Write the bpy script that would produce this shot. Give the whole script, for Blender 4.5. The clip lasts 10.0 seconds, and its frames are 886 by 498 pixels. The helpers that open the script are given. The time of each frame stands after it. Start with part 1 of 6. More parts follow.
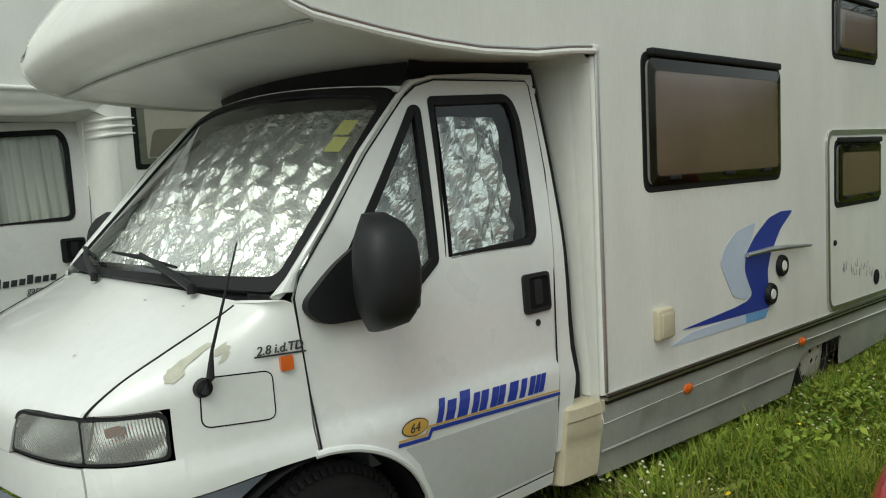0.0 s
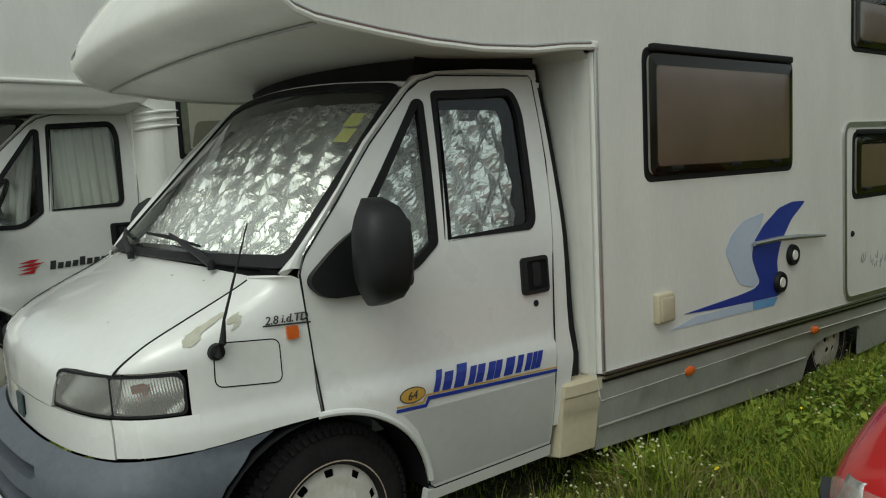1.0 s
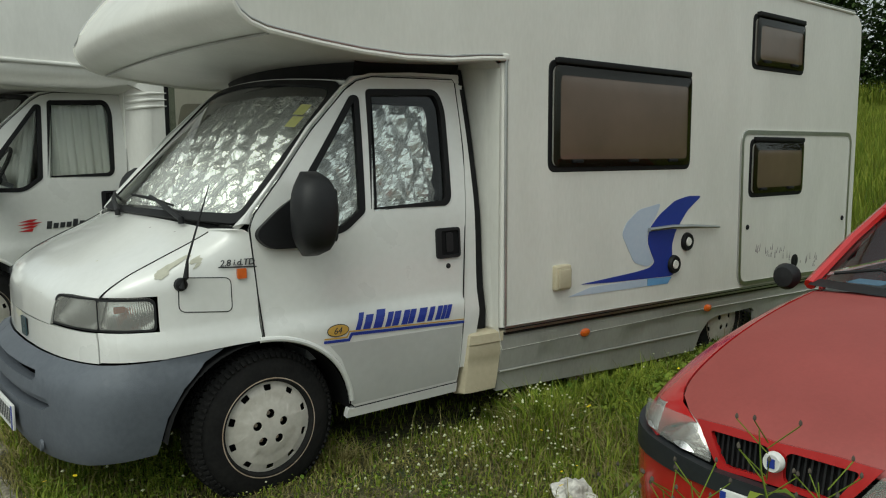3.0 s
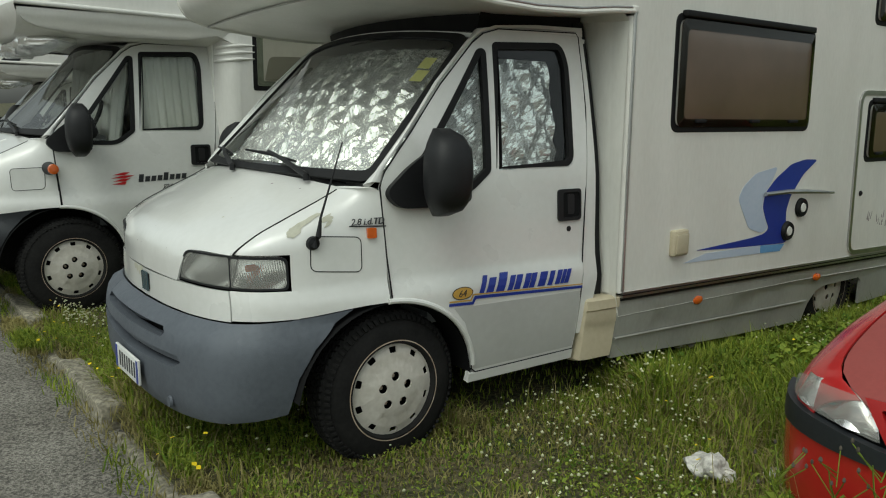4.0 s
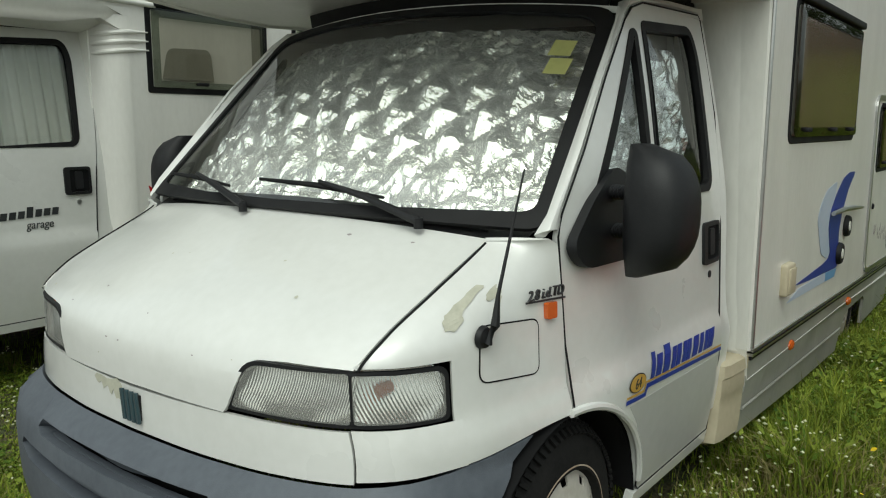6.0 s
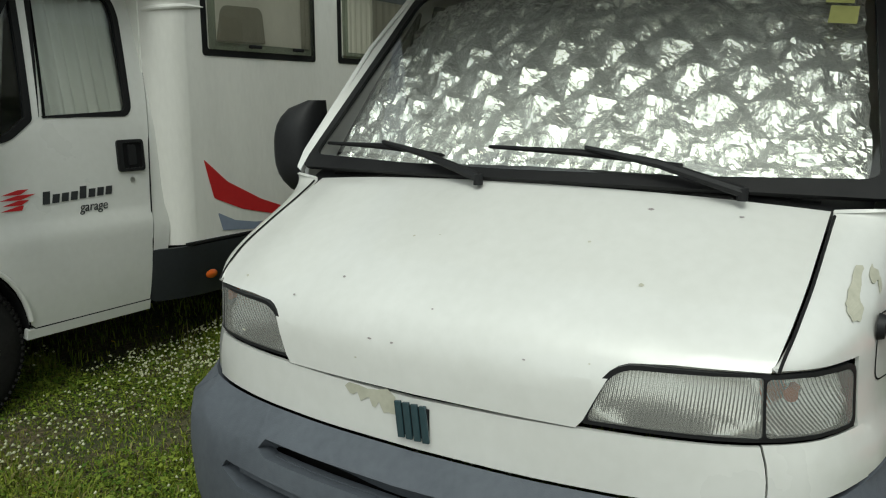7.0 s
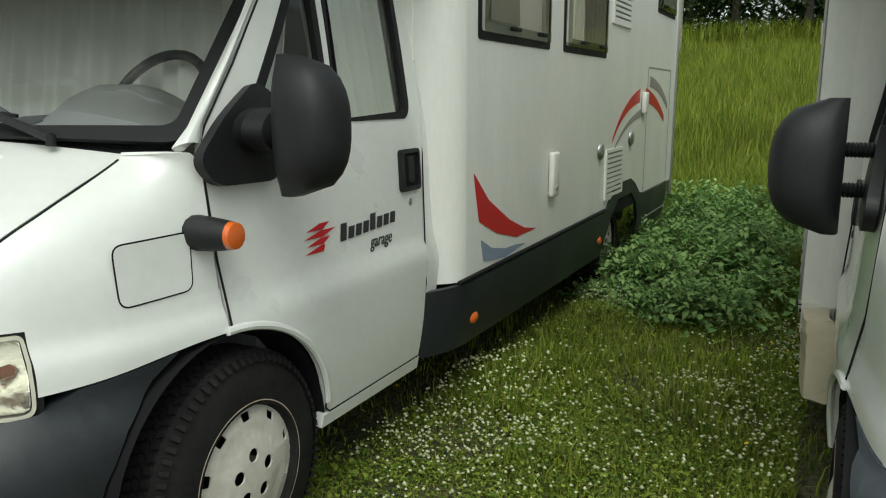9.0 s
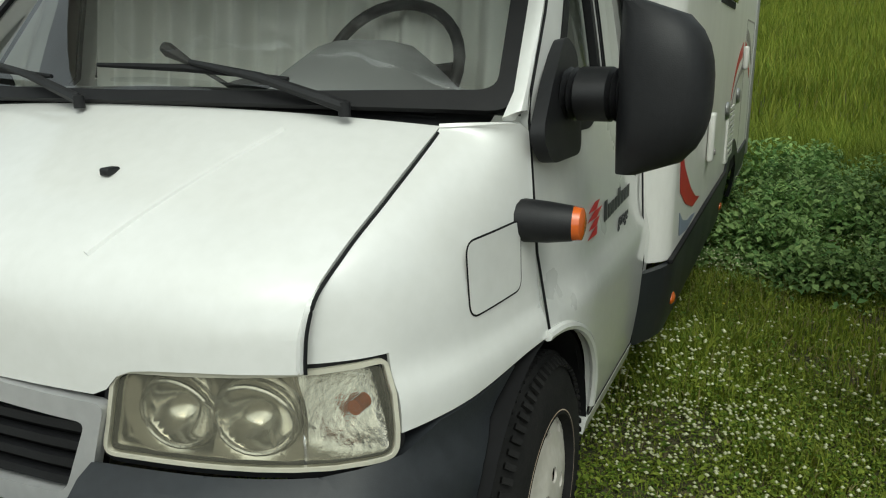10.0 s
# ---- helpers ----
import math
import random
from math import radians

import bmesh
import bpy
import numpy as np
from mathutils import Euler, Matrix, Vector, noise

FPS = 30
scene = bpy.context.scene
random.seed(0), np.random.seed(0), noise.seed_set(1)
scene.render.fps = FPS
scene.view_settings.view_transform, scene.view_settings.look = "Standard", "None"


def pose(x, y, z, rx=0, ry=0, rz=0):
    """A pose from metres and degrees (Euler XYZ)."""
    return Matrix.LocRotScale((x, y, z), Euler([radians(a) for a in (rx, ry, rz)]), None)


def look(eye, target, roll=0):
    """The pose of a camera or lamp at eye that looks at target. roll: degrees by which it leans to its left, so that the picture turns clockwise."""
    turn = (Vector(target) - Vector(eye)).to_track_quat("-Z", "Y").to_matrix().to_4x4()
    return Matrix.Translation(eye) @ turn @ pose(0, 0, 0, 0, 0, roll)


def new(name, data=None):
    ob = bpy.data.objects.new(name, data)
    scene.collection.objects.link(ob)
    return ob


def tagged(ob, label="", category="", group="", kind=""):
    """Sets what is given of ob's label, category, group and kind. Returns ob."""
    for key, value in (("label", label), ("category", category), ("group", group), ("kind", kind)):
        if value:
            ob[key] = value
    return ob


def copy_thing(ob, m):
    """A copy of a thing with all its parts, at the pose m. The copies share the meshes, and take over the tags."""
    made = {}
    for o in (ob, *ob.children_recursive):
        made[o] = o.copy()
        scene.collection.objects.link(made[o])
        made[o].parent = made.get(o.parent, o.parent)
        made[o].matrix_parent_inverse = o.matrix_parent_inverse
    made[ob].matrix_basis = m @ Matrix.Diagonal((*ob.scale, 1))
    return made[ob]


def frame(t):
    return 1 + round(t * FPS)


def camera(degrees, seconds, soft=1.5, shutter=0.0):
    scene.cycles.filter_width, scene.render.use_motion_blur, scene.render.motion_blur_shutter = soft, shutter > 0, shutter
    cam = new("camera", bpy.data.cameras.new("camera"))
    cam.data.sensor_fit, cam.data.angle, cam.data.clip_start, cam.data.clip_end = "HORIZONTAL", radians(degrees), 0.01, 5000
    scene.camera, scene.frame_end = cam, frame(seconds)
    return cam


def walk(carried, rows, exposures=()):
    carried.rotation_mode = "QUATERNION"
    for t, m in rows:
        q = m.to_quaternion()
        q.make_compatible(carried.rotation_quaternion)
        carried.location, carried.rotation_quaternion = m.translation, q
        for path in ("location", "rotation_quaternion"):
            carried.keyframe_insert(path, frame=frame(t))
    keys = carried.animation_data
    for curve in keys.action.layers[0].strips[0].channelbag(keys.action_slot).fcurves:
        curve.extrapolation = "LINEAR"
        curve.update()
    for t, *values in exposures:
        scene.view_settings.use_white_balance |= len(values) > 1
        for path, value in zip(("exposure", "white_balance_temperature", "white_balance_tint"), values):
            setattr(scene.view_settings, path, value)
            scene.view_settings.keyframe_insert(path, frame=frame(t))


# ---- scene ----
cam = camera(59.1, 10.0, 1.1)
PATH = [
    (0, (-1.255, -2.916, 1.474), (0.105, -1.463, 1.276), -3.0),
    (0.5, (-1.202, -2.995, 1.446), (0.015, -1.418, 1.268), -2.8),
    (1, (-1.26, -3.203, 1.455), (-0.003, -1.663, 1.243), -2.8),
    (1.5, (-1.434, -3.467, 1.434), (-0.163, -1.938, 1.211), -2.6),
    (2, (-1.456, -3.805, 1.409), (-0.209, -2.259, 1.18), -5.1),
    (2.2, (-1.421, -3.939, 1.412), (-0.119, -2.44, 1.17), -5.1),
    (3.3, (-1.572, -3.945, 1.422), (-0.336, -2.391, 1.18), 1.3),
    (3.5, (-1.645, -3.837, 1.425), (-0.439, -2.264, 1.161), 1.4),
    (4, (-1.709, -3.612, 1.416), (-0.523, -2.037, 1.077), 0.5),
    (4.5, (-1.65, -3.287, 1.375), (-0.417, -1.761, 0.988), 0.6),
    (5, (-1.632, -2.889, 1.364), (-0.28, -1.459, 1.006), 0.9),
    (5.2, (-1.644, -2.718, 1.386), (-0.225, -1.355, 1.028), 1.5),
    (6.3, (-1.864, -1.648, 1.41), (-0.247, -0.51, 1.109), 0.4),
    (6.5, (-1.934, -1.456, 1.4), (-0.281, -0.376, 1.083), 1.0),
    (7, (-2.046, -0.988, 1.364), (-0.369, 0.036, 0.989), 0.0),
    (7.5, (-2.161, -0.443, 1.371), (-0.576, 0.733, 1.046), -1.5),
    (8, (-2.211, 0.017, 1.384), (-0.53, 1.056, 1.081), 0.7),
    (8.5, (-2.103, 0.486, 1.361), (-0.38, 1.443, 1.022), 0.0),
    (9, (-2.098, 0.897, 1.371), (-0.343, 1.776, 0.983), -0.0),
    (9.5, (-2.128, 1.316, 1.356), (-0.359, 2.126, 0.893), 0.0),
    (10, (-2.163, 1.816, 1.373), (-0.398, 2.619, 0.881), -0.4),
]
EXPOSURE = [(0.0, -1.02), (0.5, -1.66), (1.0, -1.42), (1.5, -1.16), (2.0, -1.80), (2.2, -1.50), (3.3, -1.20), (3.5, -1.15), (4.0, -1.30), (4.5, -0.94), (5.2, -1.08), (6.5, -1.16), (7.0, -1.25), (7.5, -1.15), (8.0, -1.10), (8.5, -0.86), (9.0, -0.80), (9.5, -0.86), (10.0, -0.98)]
walk(cam, [(t, look(eye, target, roll)) for t, eye, target, roll in PATH], [(t, e, 6500, -4) for t, e in EXPOSURE])

# ---- sky and sun: a bright overcast day ----
world = bpy.data.worlds.new("overcast_sky")
scene.world = world
world.use_nodes = True
wn, wl = world.node_tree.nodes, world.node_tree.links
sky = wn.new("ShaderNodeTexSky")
sky.sky_type = "NISHITA"
sky.sun_disc = False
sky.sun_elevation, sky.sun_rotation = radians(58), radians(250)
sky.air_density, sky.dust_density, sky.ozone_density = 1.0, 4.0, 1.0
hs = wn.new("ShaderNodeHueSaturation")
hs.inputs["Saturation"].default_value = 0.22
wl.new(sky.outputs[0], hs.inputs["Color"])
# an overcast dome, brighter overhead than at the horizon
tcw, sep, rise, grad = wn.new("ShaderNodeTexCoord"), wn.new("ShaderNodeSeparateXYZ"), wn.new("ShaderNodeMapRange"), wn.new("ShaderNodeVectorMath")
rise.inputs[3].default_value, rise.inputs[4].default_value = 2.15, 2.8
grad.operation = "SCALE"
wl.new(tcw.outputs["Generated"], sep.inputs[0]), wl.new(sep.outputs[2], rise.inputs[0])
wl.new(hs.outputs[0], grad.inputs[0]), wl.new(rise.outputs[0], grad.inputs["Scale"])
# soft clouds
cloud, thin, veil = wn.new("ShaderNodeTexNoise"), wn.new("ShaderNodeMapRange"), wn.new("ShaderNodeVectorMath")
cloud.inputs["Scale"].default_value, cloud.inputs["Detail"].default_value = 2.6, 5
thin.inputs[1].default_value, thin.inputs[2].default_value, thin.inputs[3].default_value, thin.inputs[4].default_value = 0.35, 0.65, 0.68, 1.32
veil.operation = "SCALE"
wl.new(tcw.outputs["Generated"], cloud.inputs["Vector"]), wl.new(cloud.outputs[0], thin.inputs[0])
wl.new(grad.outputs[0], veil.inputs[0]), wl.new(thin.outputs[0], veil.inputs["Scale"])
wl.new(veil.outputs[0], wn["Background"].inputs["Color"])
wn["Background"].inputs["Strength"].default_value = 0.15
sun = new("sun", bpy.data.lights.new("sun", "SUN"))
sun.data.energy, sun.data.angle, sun.data.color = 0.45, radians(28), (1.0, 0.97, 0.92)
sun.matrix_world = look((-14, -14, 26), (0, 0, 0))


# ---- materials ----
def ramp(nodes, lo, hi, a, b):
    r = nodes.new("ShaderNodeValToRGB")
    r.color_ramp.elements[0].position, r.color_ramp.elements[1].position = lo, hi
    r.color_ramp.elements[0].color, r.color_ramp.elements[1].color = (*a, 1), (*b, 1)
    return r


def surface(name, a, b=None, rough=0.5, metal=0.0, big=1.5, small=40.0, bump=0.0, bump_scale=None, coat=0.0, vary=0.0, spec=0.5, streak=1.0):
    """A procedural surface: two colours mixed by coarse and fine noise, and a fine relief."""
    b = b or tuple(c * 0.82 for c in a)
    m = bpy.data.materials.new(name)
    m.use_nodes = True
    n, l = m.node_tree.nodes, m.node_tree.links
    p = n["Principled BSDF"]
    tc = n.new("ShaderNodeTexCoord")
    mp = n.new("ShaderNodeMapping")
    mp.inputs["Scale"].default_value = (streak, streak, 1)
    l.new(tc.outputs["Object"], mp.inputs["Vector"])
    n1, n2 = n.new("ShaderNodeTexNoise"), n.new("ShaderNodeTexNoise")
    for q, s in ((n1, big), (n2, small)):
        q.inputs["Scale"].default_value, q.inputs["Detail"].default_value = s, 6
        l.new(mp.outputs[0], q.inputs["Vector"])
    mix = n.new("ShaderNodeMath")
    mix.operation = "MULTIPLY_ADD"
    mix.inputs[1].default_value = 0.35
    l.new(n2.outputs[0], mix.inputs[0])
    sc = n.new("ShaderNodeMath")
    sc.operation = "MULTIPLY"
    sc.inputs[1].default_value = 0.65
    l.new(n1.outputs[0], sc.inputs[0])
    l.new(sc.outputs[0], mix.inputs[2])
    r = ramp(n, 0.36, 0.62, b, a)
    l.new(mix.outputs[0], r.inputs[0])
    col = r.outputs[0]
    if vary:
        oi, hv = n.new("ShaderNodeObjectInfo"), n.new("ShaderNodeHueSaturation")
        mr = n.new("ShaderNodeMapRange")
        mr.inputs[3].default_value, mr.inputs[4].default_value = 1 - vary, 1 + vary
        l.new(oi.outputs["Random"], mr.inputs[0])
        l.new(mr.outputs[0], hv.inputs["Value"])
        l.new(col, hv.inputs["Color"])
        col = hv.outputs[0]
    l.new(col, p.inputs["Base Color"])
    rr = n.new("ShaderNodeMapRange")
    rr.inputs[3].default_value, rr.inputs[4].default_value = min(1, rough * 1.2), rough * 0.85
    l.new(n1.outputs[0], rr.inputs[0])
    l.new(rr.outputs[0], p.inputs["Roughness"])
    p.inputs["Metallic"].default_value = metal
    p.inputs["Coat Weight"].default_value = coat
    p.inputs["Coat Roughness"].default_value = 0.08
    p.inputs["Specular IOR Level"].default_value = spec
    if bump:
        bp = n.new("ShaderNodeBump")
        bp.inputs["Strength"].default_value, bp.inputs["Distance"].default_value = 1.0, bump
        nb = n.new("ShaderNodeTexNoise")
        nb.inputs["Scale"].default_value, nb.inputs["Detail"].default_value = bump_scale or small, 8
        l.new(tc.outputs["Object"], nb.inputs["Vector"])
        l.new(nb.outputs[0], bp.inputs["Height"])
        l.new(bp.outputs[0], p.inputs["Normal"])
    return m


def pane_glass(name, tint, rough=0.02, ior=1.5):
    """Thin glass: tinted see-through, with the gloss that Fresnel gives."""
    m = bpy.data.materials.new(name)
    m.use_nodes = True
    n, l = m.node_tree.nodes, m.node_tree.links
    n.remove(n["Principled BSDF"])
    tr, gl, fr, mx = n.new("ShaderNodeBsdfTransparent"), n.new("ShaderNodeBsdfGlossy"), n.new("ShaderNodeFresnel"), n.new("ShaderNodeMixShader")
    tr.inputs[0].default_value = (*tint, 1)
    gl.inputs["Roughness"].default_value = rough
    fr.inputs[0].default_value = ior
    l.new(fr.outputs[0], mx.inputs[0]), l.new(tr.outputs[0], mx.inputs[1]), l.new(gl.outputs[0], mx.inputs[2])
    l.new(mx.outputs[0], n["Material Output"].inputs[0])
    return m


def foliage(name, a, b, trans=0.25):
    """Leaves and blades, each island its own shade, with light passing through."""
    m = bpy.data.materials.new(name)
    m.use_nodes = True
    n, l = m.node_tree.nodes, m.node_tree.links
    p = n["Principled BSDF"]
    geo = n.new("ShaderNodeNewGeometry")
    r = ramp(n, 0.0, 1.0, a, b)
    l.new(geo.outputs["Random Per Island"], r.inputs[0])
    tc, nz, hv, mr = n.new("ShaderNodeTexCoord"), n.new("ShaderNodeTexNoise"), n.new("ShaderNodeHueSaturation"), n.new("ShaderNodeMapRange")
    nz.inputs["Scale"].default_value = 1.1
    l.new(tc.outputs["Object"], nz.inputs["Vector"])
    mr.inputs[1].default_value, mr.inputs[2].default_value, mr.inputs[3].default_value, mr.inputs[4].default_value = 0.3, 0.7, 0.7, 1.25
    l.new(nz.outputs[0], mr.inputs[0]), l.new(mr.outputs[0], hv.inputs["Value"]), l.new(r.outputs[0], hv.inputs["Color"])
    l.new(hv.outputs[0], p.inputs["Base Color"])
    p.inputs["Roughness"].default_value = 0.65
    p.inputs["Specular IOR Level"].default_value = 0.2
    tl, mx = n.new("ShaderNodeBsdfTranslucent"), n.new("ShaderNodeMixShader")
    l.new(hv.outputs[0], tl.inputs[0])
    mx.inputs[0].default_value = trans
    l.new(p.outputs[0], mx.inputs[1]), l.new(tl.outputs[0], mx.inputs[2])
    l.new(mx.outputs[0], n["Material Output"].inputs[0])
    return m


WHITE = surface("white_car_paint", (0.73, 0.73, 0.705), (0.67, 0.67, 0.64), 0.28, big=2.2, small=30, coat=1.0)
PANEL = surface("white_body_panel", (0.74, 0.73, 0.68), (0.66, 0.65, 0.60), 0.36, big=1.2, small=18, coat=0.15, streak=3)
PANEL_NEW = surface("clean_white_panel", (0.78, 0.77, 0.73), (0.71, 0.70, 0.66), 0.34, big=1.2, small=18, coat=0.15, streak=3)
SKIRT = surface("grey_skirt_panel", (0.33, 0.33, 0.30), (0.26, 0.26, 0.235), 0.4, big=2.0, small=25, streak=2)
DOORGREY = surface("pale_grey_door_paint", (0.50, 0.50, 0.48), (0.44, 0.44, 0.42), 0.33, big=2.0, small=25, coat=0.3)
CREAM = surface("yellowed_plastic", (0.52, 0.46, 0.33), (0.44, 0.385, 0.27), 0.5, big=3, small=40)
BUMPER = surface("weathered_grey_plastic", (0.098, 0.110, 0.130), (0.068, 0.077, 0.094), 0.6, big=2.5, small=45, bump=0.0006, bump_scale=300)
BLACK = surface("black_plastic", (0.013, 0.0135, 0.015), (0.008, 0.008, 0.009), 0.5, spec=0.35, big=6, small=80, bump=0.0004, bump_scale=400)
DARKSKIRT = surface("charcoal_plastic", (0.022, 0.025, 0.029), (0.014, 0.0155, 0.018), 0.45, spec=0.4, big=3, small=60, bump=0.0003, bump_scale=350)
RUBBER = surface("black_rubber", (0.007, 0.007, 0.0075), (0.004, 0.004, 0.005), 0.6, spec=0.3, big=8, small=70)
TYRE = surface("dusty_tyre_rubber", (0.017, 0.0165, 0.016), (0.008, 0.008, 0.008), 0.85, spec=0.2, big=6, small=60, bump=0.0008, bump_scale=180)
HUB = surface("hubcap_paint", (0.58, 0.55, 0.50), (0.46, 0.43, 0.38), 0.4, big=6, small=50)
RUST = surface("rusty_rim_steel", (0.50, 0.42, 0.34), (0.30, 0.21, 0.14), 0.7, big=12, small=60)
# near-black: painted shade behind gaps and openings, and dark underbody parts
VOID = surface("shade_and_underbody_black", (0.008, 0.008, 0.009), (0.005, 0.005, 0.005), 0.8, spec=0.2)
ALU = surface("aluminium_trim", (0.55, 0.55, 0.54), (0.45, 0.45, 0.44), 0.35, metal=1.0, big=5, small=80)
CHROME = surface("lamp_reflector", (0.85, 0.85, 0.84), (0.75, 0.75, 0.74), 0.25, metal=1.0, bump=0.002, bump_scale=60)
SMOOTHCHROME = surface("smooth_reflector", (0.88, 0.87, 0.83), (0.80, 0.79, 0.75), 0.16, metal=1.0)
SILVER = surface("silver_plastic", (0.50, 0.50, 0.50), (0.42, 0.42, 0.42), 0.32, metal=0.35)


def ribbed(name, way):
    """Bright reflector seen through fine ribs."""
    m = surface(name, (0.88, 0.88, 0.86), (0.78, 0.78, 0.76), 0.22, metal=1.0)
    n, l = m.node_tree.nodes, m.node_tree.links
    tc, wv, bp = n.new("ShaderNodeTexCoord"), n.new("ShaderNodeTexWave"), n.new("ShaderNodeBump")
    wv.bands_direction = way
    wv.inputs["Scale"].default_value = 44
    bp.inputs["Strength"].default_value, bp.inputs["Distance"].default_value = 0.4, 0.002
    l.new(tc.outputs["Object"], wv.inputs["Vector"]), l.new(wv.outputs[1], bp.inputs["Height"])
    l.new(bp.outputs[0], n["Principled BSDF"].inputs["Normal"])
    return m


RIBS = ribbed("ribbed_reflector", "Y")
RIBS_SIDE = ribbed("ribbed_side_reflector", "X")
ORANGE = surface("orange_lens", (0.66, 0.13, 0.018), (0.52, 0.09, 0.012), 0.2, coat=0.6)
PEEL = surface("bare_primer", (0.50, 0.49, 0.40), (0.41, 0.40, 0.32), 0.7, big=20, small=90)
BLUE = surface("blue_decal", (0.020, 0.045, 0.30), (0.015, 0.035, 0.25), 0.35)
PALEBLUE = surface("pale_blue_decal", (0.50, 0.56, 0.66), (0.42, 0.50, 0.62), 0.38)
SKYBLUE = surface("light_blue_decal", (0.16, 0.36, 0.62), (0.13, 0.30, 0.54), 0.38)
GOLD = surface("gold_decal", (0.55, 0.33, 0.07), (0.48, 0.28, 0.05), 0.4)
REDD = surface("red_decal", (0.52, 0.015, 0.02), (0.45, 0.012, 0.016), 0.38)
GREYD = surface("grey_blue_decal", (0.25, 0.29, 0.38), (0.21, 0.25, 0.34), 0.4)
MIDGREY = surface("grey_decal", (0.30, 0.27, 0.27), (0.26, 0.23, 0.23), 0.4)
INK = surface("dark_lettering", (0.03, 0.032, 0.035), None, 0.4)
BADGE = surface("teal_badge_enamel", (0.030, 0.062, 0.072), (0.020, 0.045, 0.055), 0.25, coat=0.5)
FOILM = surface("crinkled_foil", (0.98, 0.98, 0.97), (0.88, 0.88, 0.86), 0.17, metal=0.80, big=3, small=60, bump=0.0034, bump_scale=60)
STICKER = surface("faded_sticker", (0.42, 0.42, 0.15), (0.34, 0.34, 0.12), 0.5)
CREAMLAMP = surface("yellowed_lamp_rim", (0.58, 0.56, 0.46), (0.48, 0.46, 0.37), 0.4)
CLOTH = surface("pale_curtain_cloth", (0.90, 0.90, 0.85), (0.83, 0.83, 0.77), 0.9, big=3, small=200)
MIDCLOTH = surface("grey_curtain_cloth", (0.36, 0.35, 0.30), (0.28, 0.27, 0.23), 0.9, big=3, small=120)
DASH = surface("grey_dashboard", (0.23, 0.235, 0.24), (0.18, 0.184, 0.19), 0.6, big=4, small=90)
ACRYL = surface("brown_tinted_acrylic", (0.135, 0.094, 0.068), (0.105, 0.073, 0.052), 0.2, big=1.5, small=5, coat=0.3)
ACRYL2 = surface("grey_tinted_acrylic", (0.20, 0.20, 0.17), (0.15, 0.15, 0.13), 0.12, big=1.2, small=5, coat=0.3)
REDPAINT = surface("red_car_paint", (0.44, 0.014, 0.016), (0.38, 0.012, 0.013), 0.25, coat=0.7)
FADED = surface("faded_red_paint", (0.30, 0.060, 0.053), (0.25, 0.050, 0.044), 0.55, big=2.5, small=60)
TARMAC = surface("worn_tarmac", (0.25, 0.235, 0.205), (0.14, 0.130, 0.112), 0.95, big=2.0, small=110, bump=0.012, bump_scale=130, spec=0.2)
KERB = surface("kerb_concrete", (0.30, 0.275, 0.21), (0.16, 0.145, 0.105), 0.9, big=7, small=60, bump=0.005, bump_scale=50, vary=0.12)
SOIL = surface("dry_soil", (0.032, 0.046, 0.012), (0.105, 0.080, 0.042), 0.95, big=2.2, small=30, bump=0.02, bump_scale=30)
STONE = surface("pale_rubble", (0.62, 0.60, 0.56), (0.45, 0.43, 0.39), 0.9, big=9, small=60, bump=0.01, bump_scale=40)
PAPER = surface("white_plate", (0.78, 0.78, 0.76), None, 0.4)


def speckle(m, scale, lo, hi):
    """Adds fine light and dark grains to a surface."""
    n, l = m.node_tree.nodes, m.node_tree.links
    p = n["Principled BSDF"]
    src = p.inputs["Base Color"].links[0].from_socket
    tc, nz, mr, hv = n.new("ShaderNodeTexCoord"), n.new("ShaderNodeTexNoise"), n.new("ShaderNodeMapRange"), n.new("ShaderNodeHueSaturation")
    nz.inputs["Scale"].default_value, nz.inputs["Detail"].default_value = scale, 3
    mr.inputs[1].default_value, mr.inputs[2].default_value, mr.inputs[3].default_value, mr.inputs[4].default_value = 0.36, 0.64, lo, hi
    l.new(tc.outputs["Object"], nz.inputs["Vector"]), l.new(nz.outputs[0], mr.inputs[0])
    l.new(mr.outputs[0], hv.inputs["Value"]), l.new(src, hv.inputs["Color"]), l.new(hv.outputs[0], p.inputs["Base Color"])


speckle(TARMAC, 75, 0.45, 1.5)
speckle(KERB, 45, 0.6, 1.35)
speckle(SOIL, 38, 0.5, 1.5)
speckle(STONE, 40, 0.75, 1.2)
GLASS = pane_glass("clear_windscreen_glass", (0.95, 0.97, 0.94), 0.02, 1.95)
GLASS_TOP = pane_glass("tinted_glass_band", (0.42, 0.47, 0.42))
GLASS_DARK = pane_glass("door_glass", (0.90, 0.93, 0.91), 0.02, 1.6)
GLASS_SIDE = pane_glass("grey_window_acrylic", (0.80, 0.79, 0.72))
def frosted(name, tint, body, k):
    """Ribbed lamp glass: partly clear, partly milky."""
    m = pane_glass(name, tint, 0.06)
    n, l = m.node_tree.nodes, m.node_tree.links
    clear = n["Material Output"].inputs[0].links[0].from_socket
    df, mx = n.new("ShaderNodeBsdfDiffuse"), n.new("ShaderNodeMixShader")
    df.inputs[0].default_value = (*body, 1)
    mx.inputs[0].default_value = k
    l.new(clear, mx.inputs[1]), l.new(df.outputs[0], mx.inputs[2]), l.new(mx.outputs[0], n["Material Output"].inputs[0])
    return m


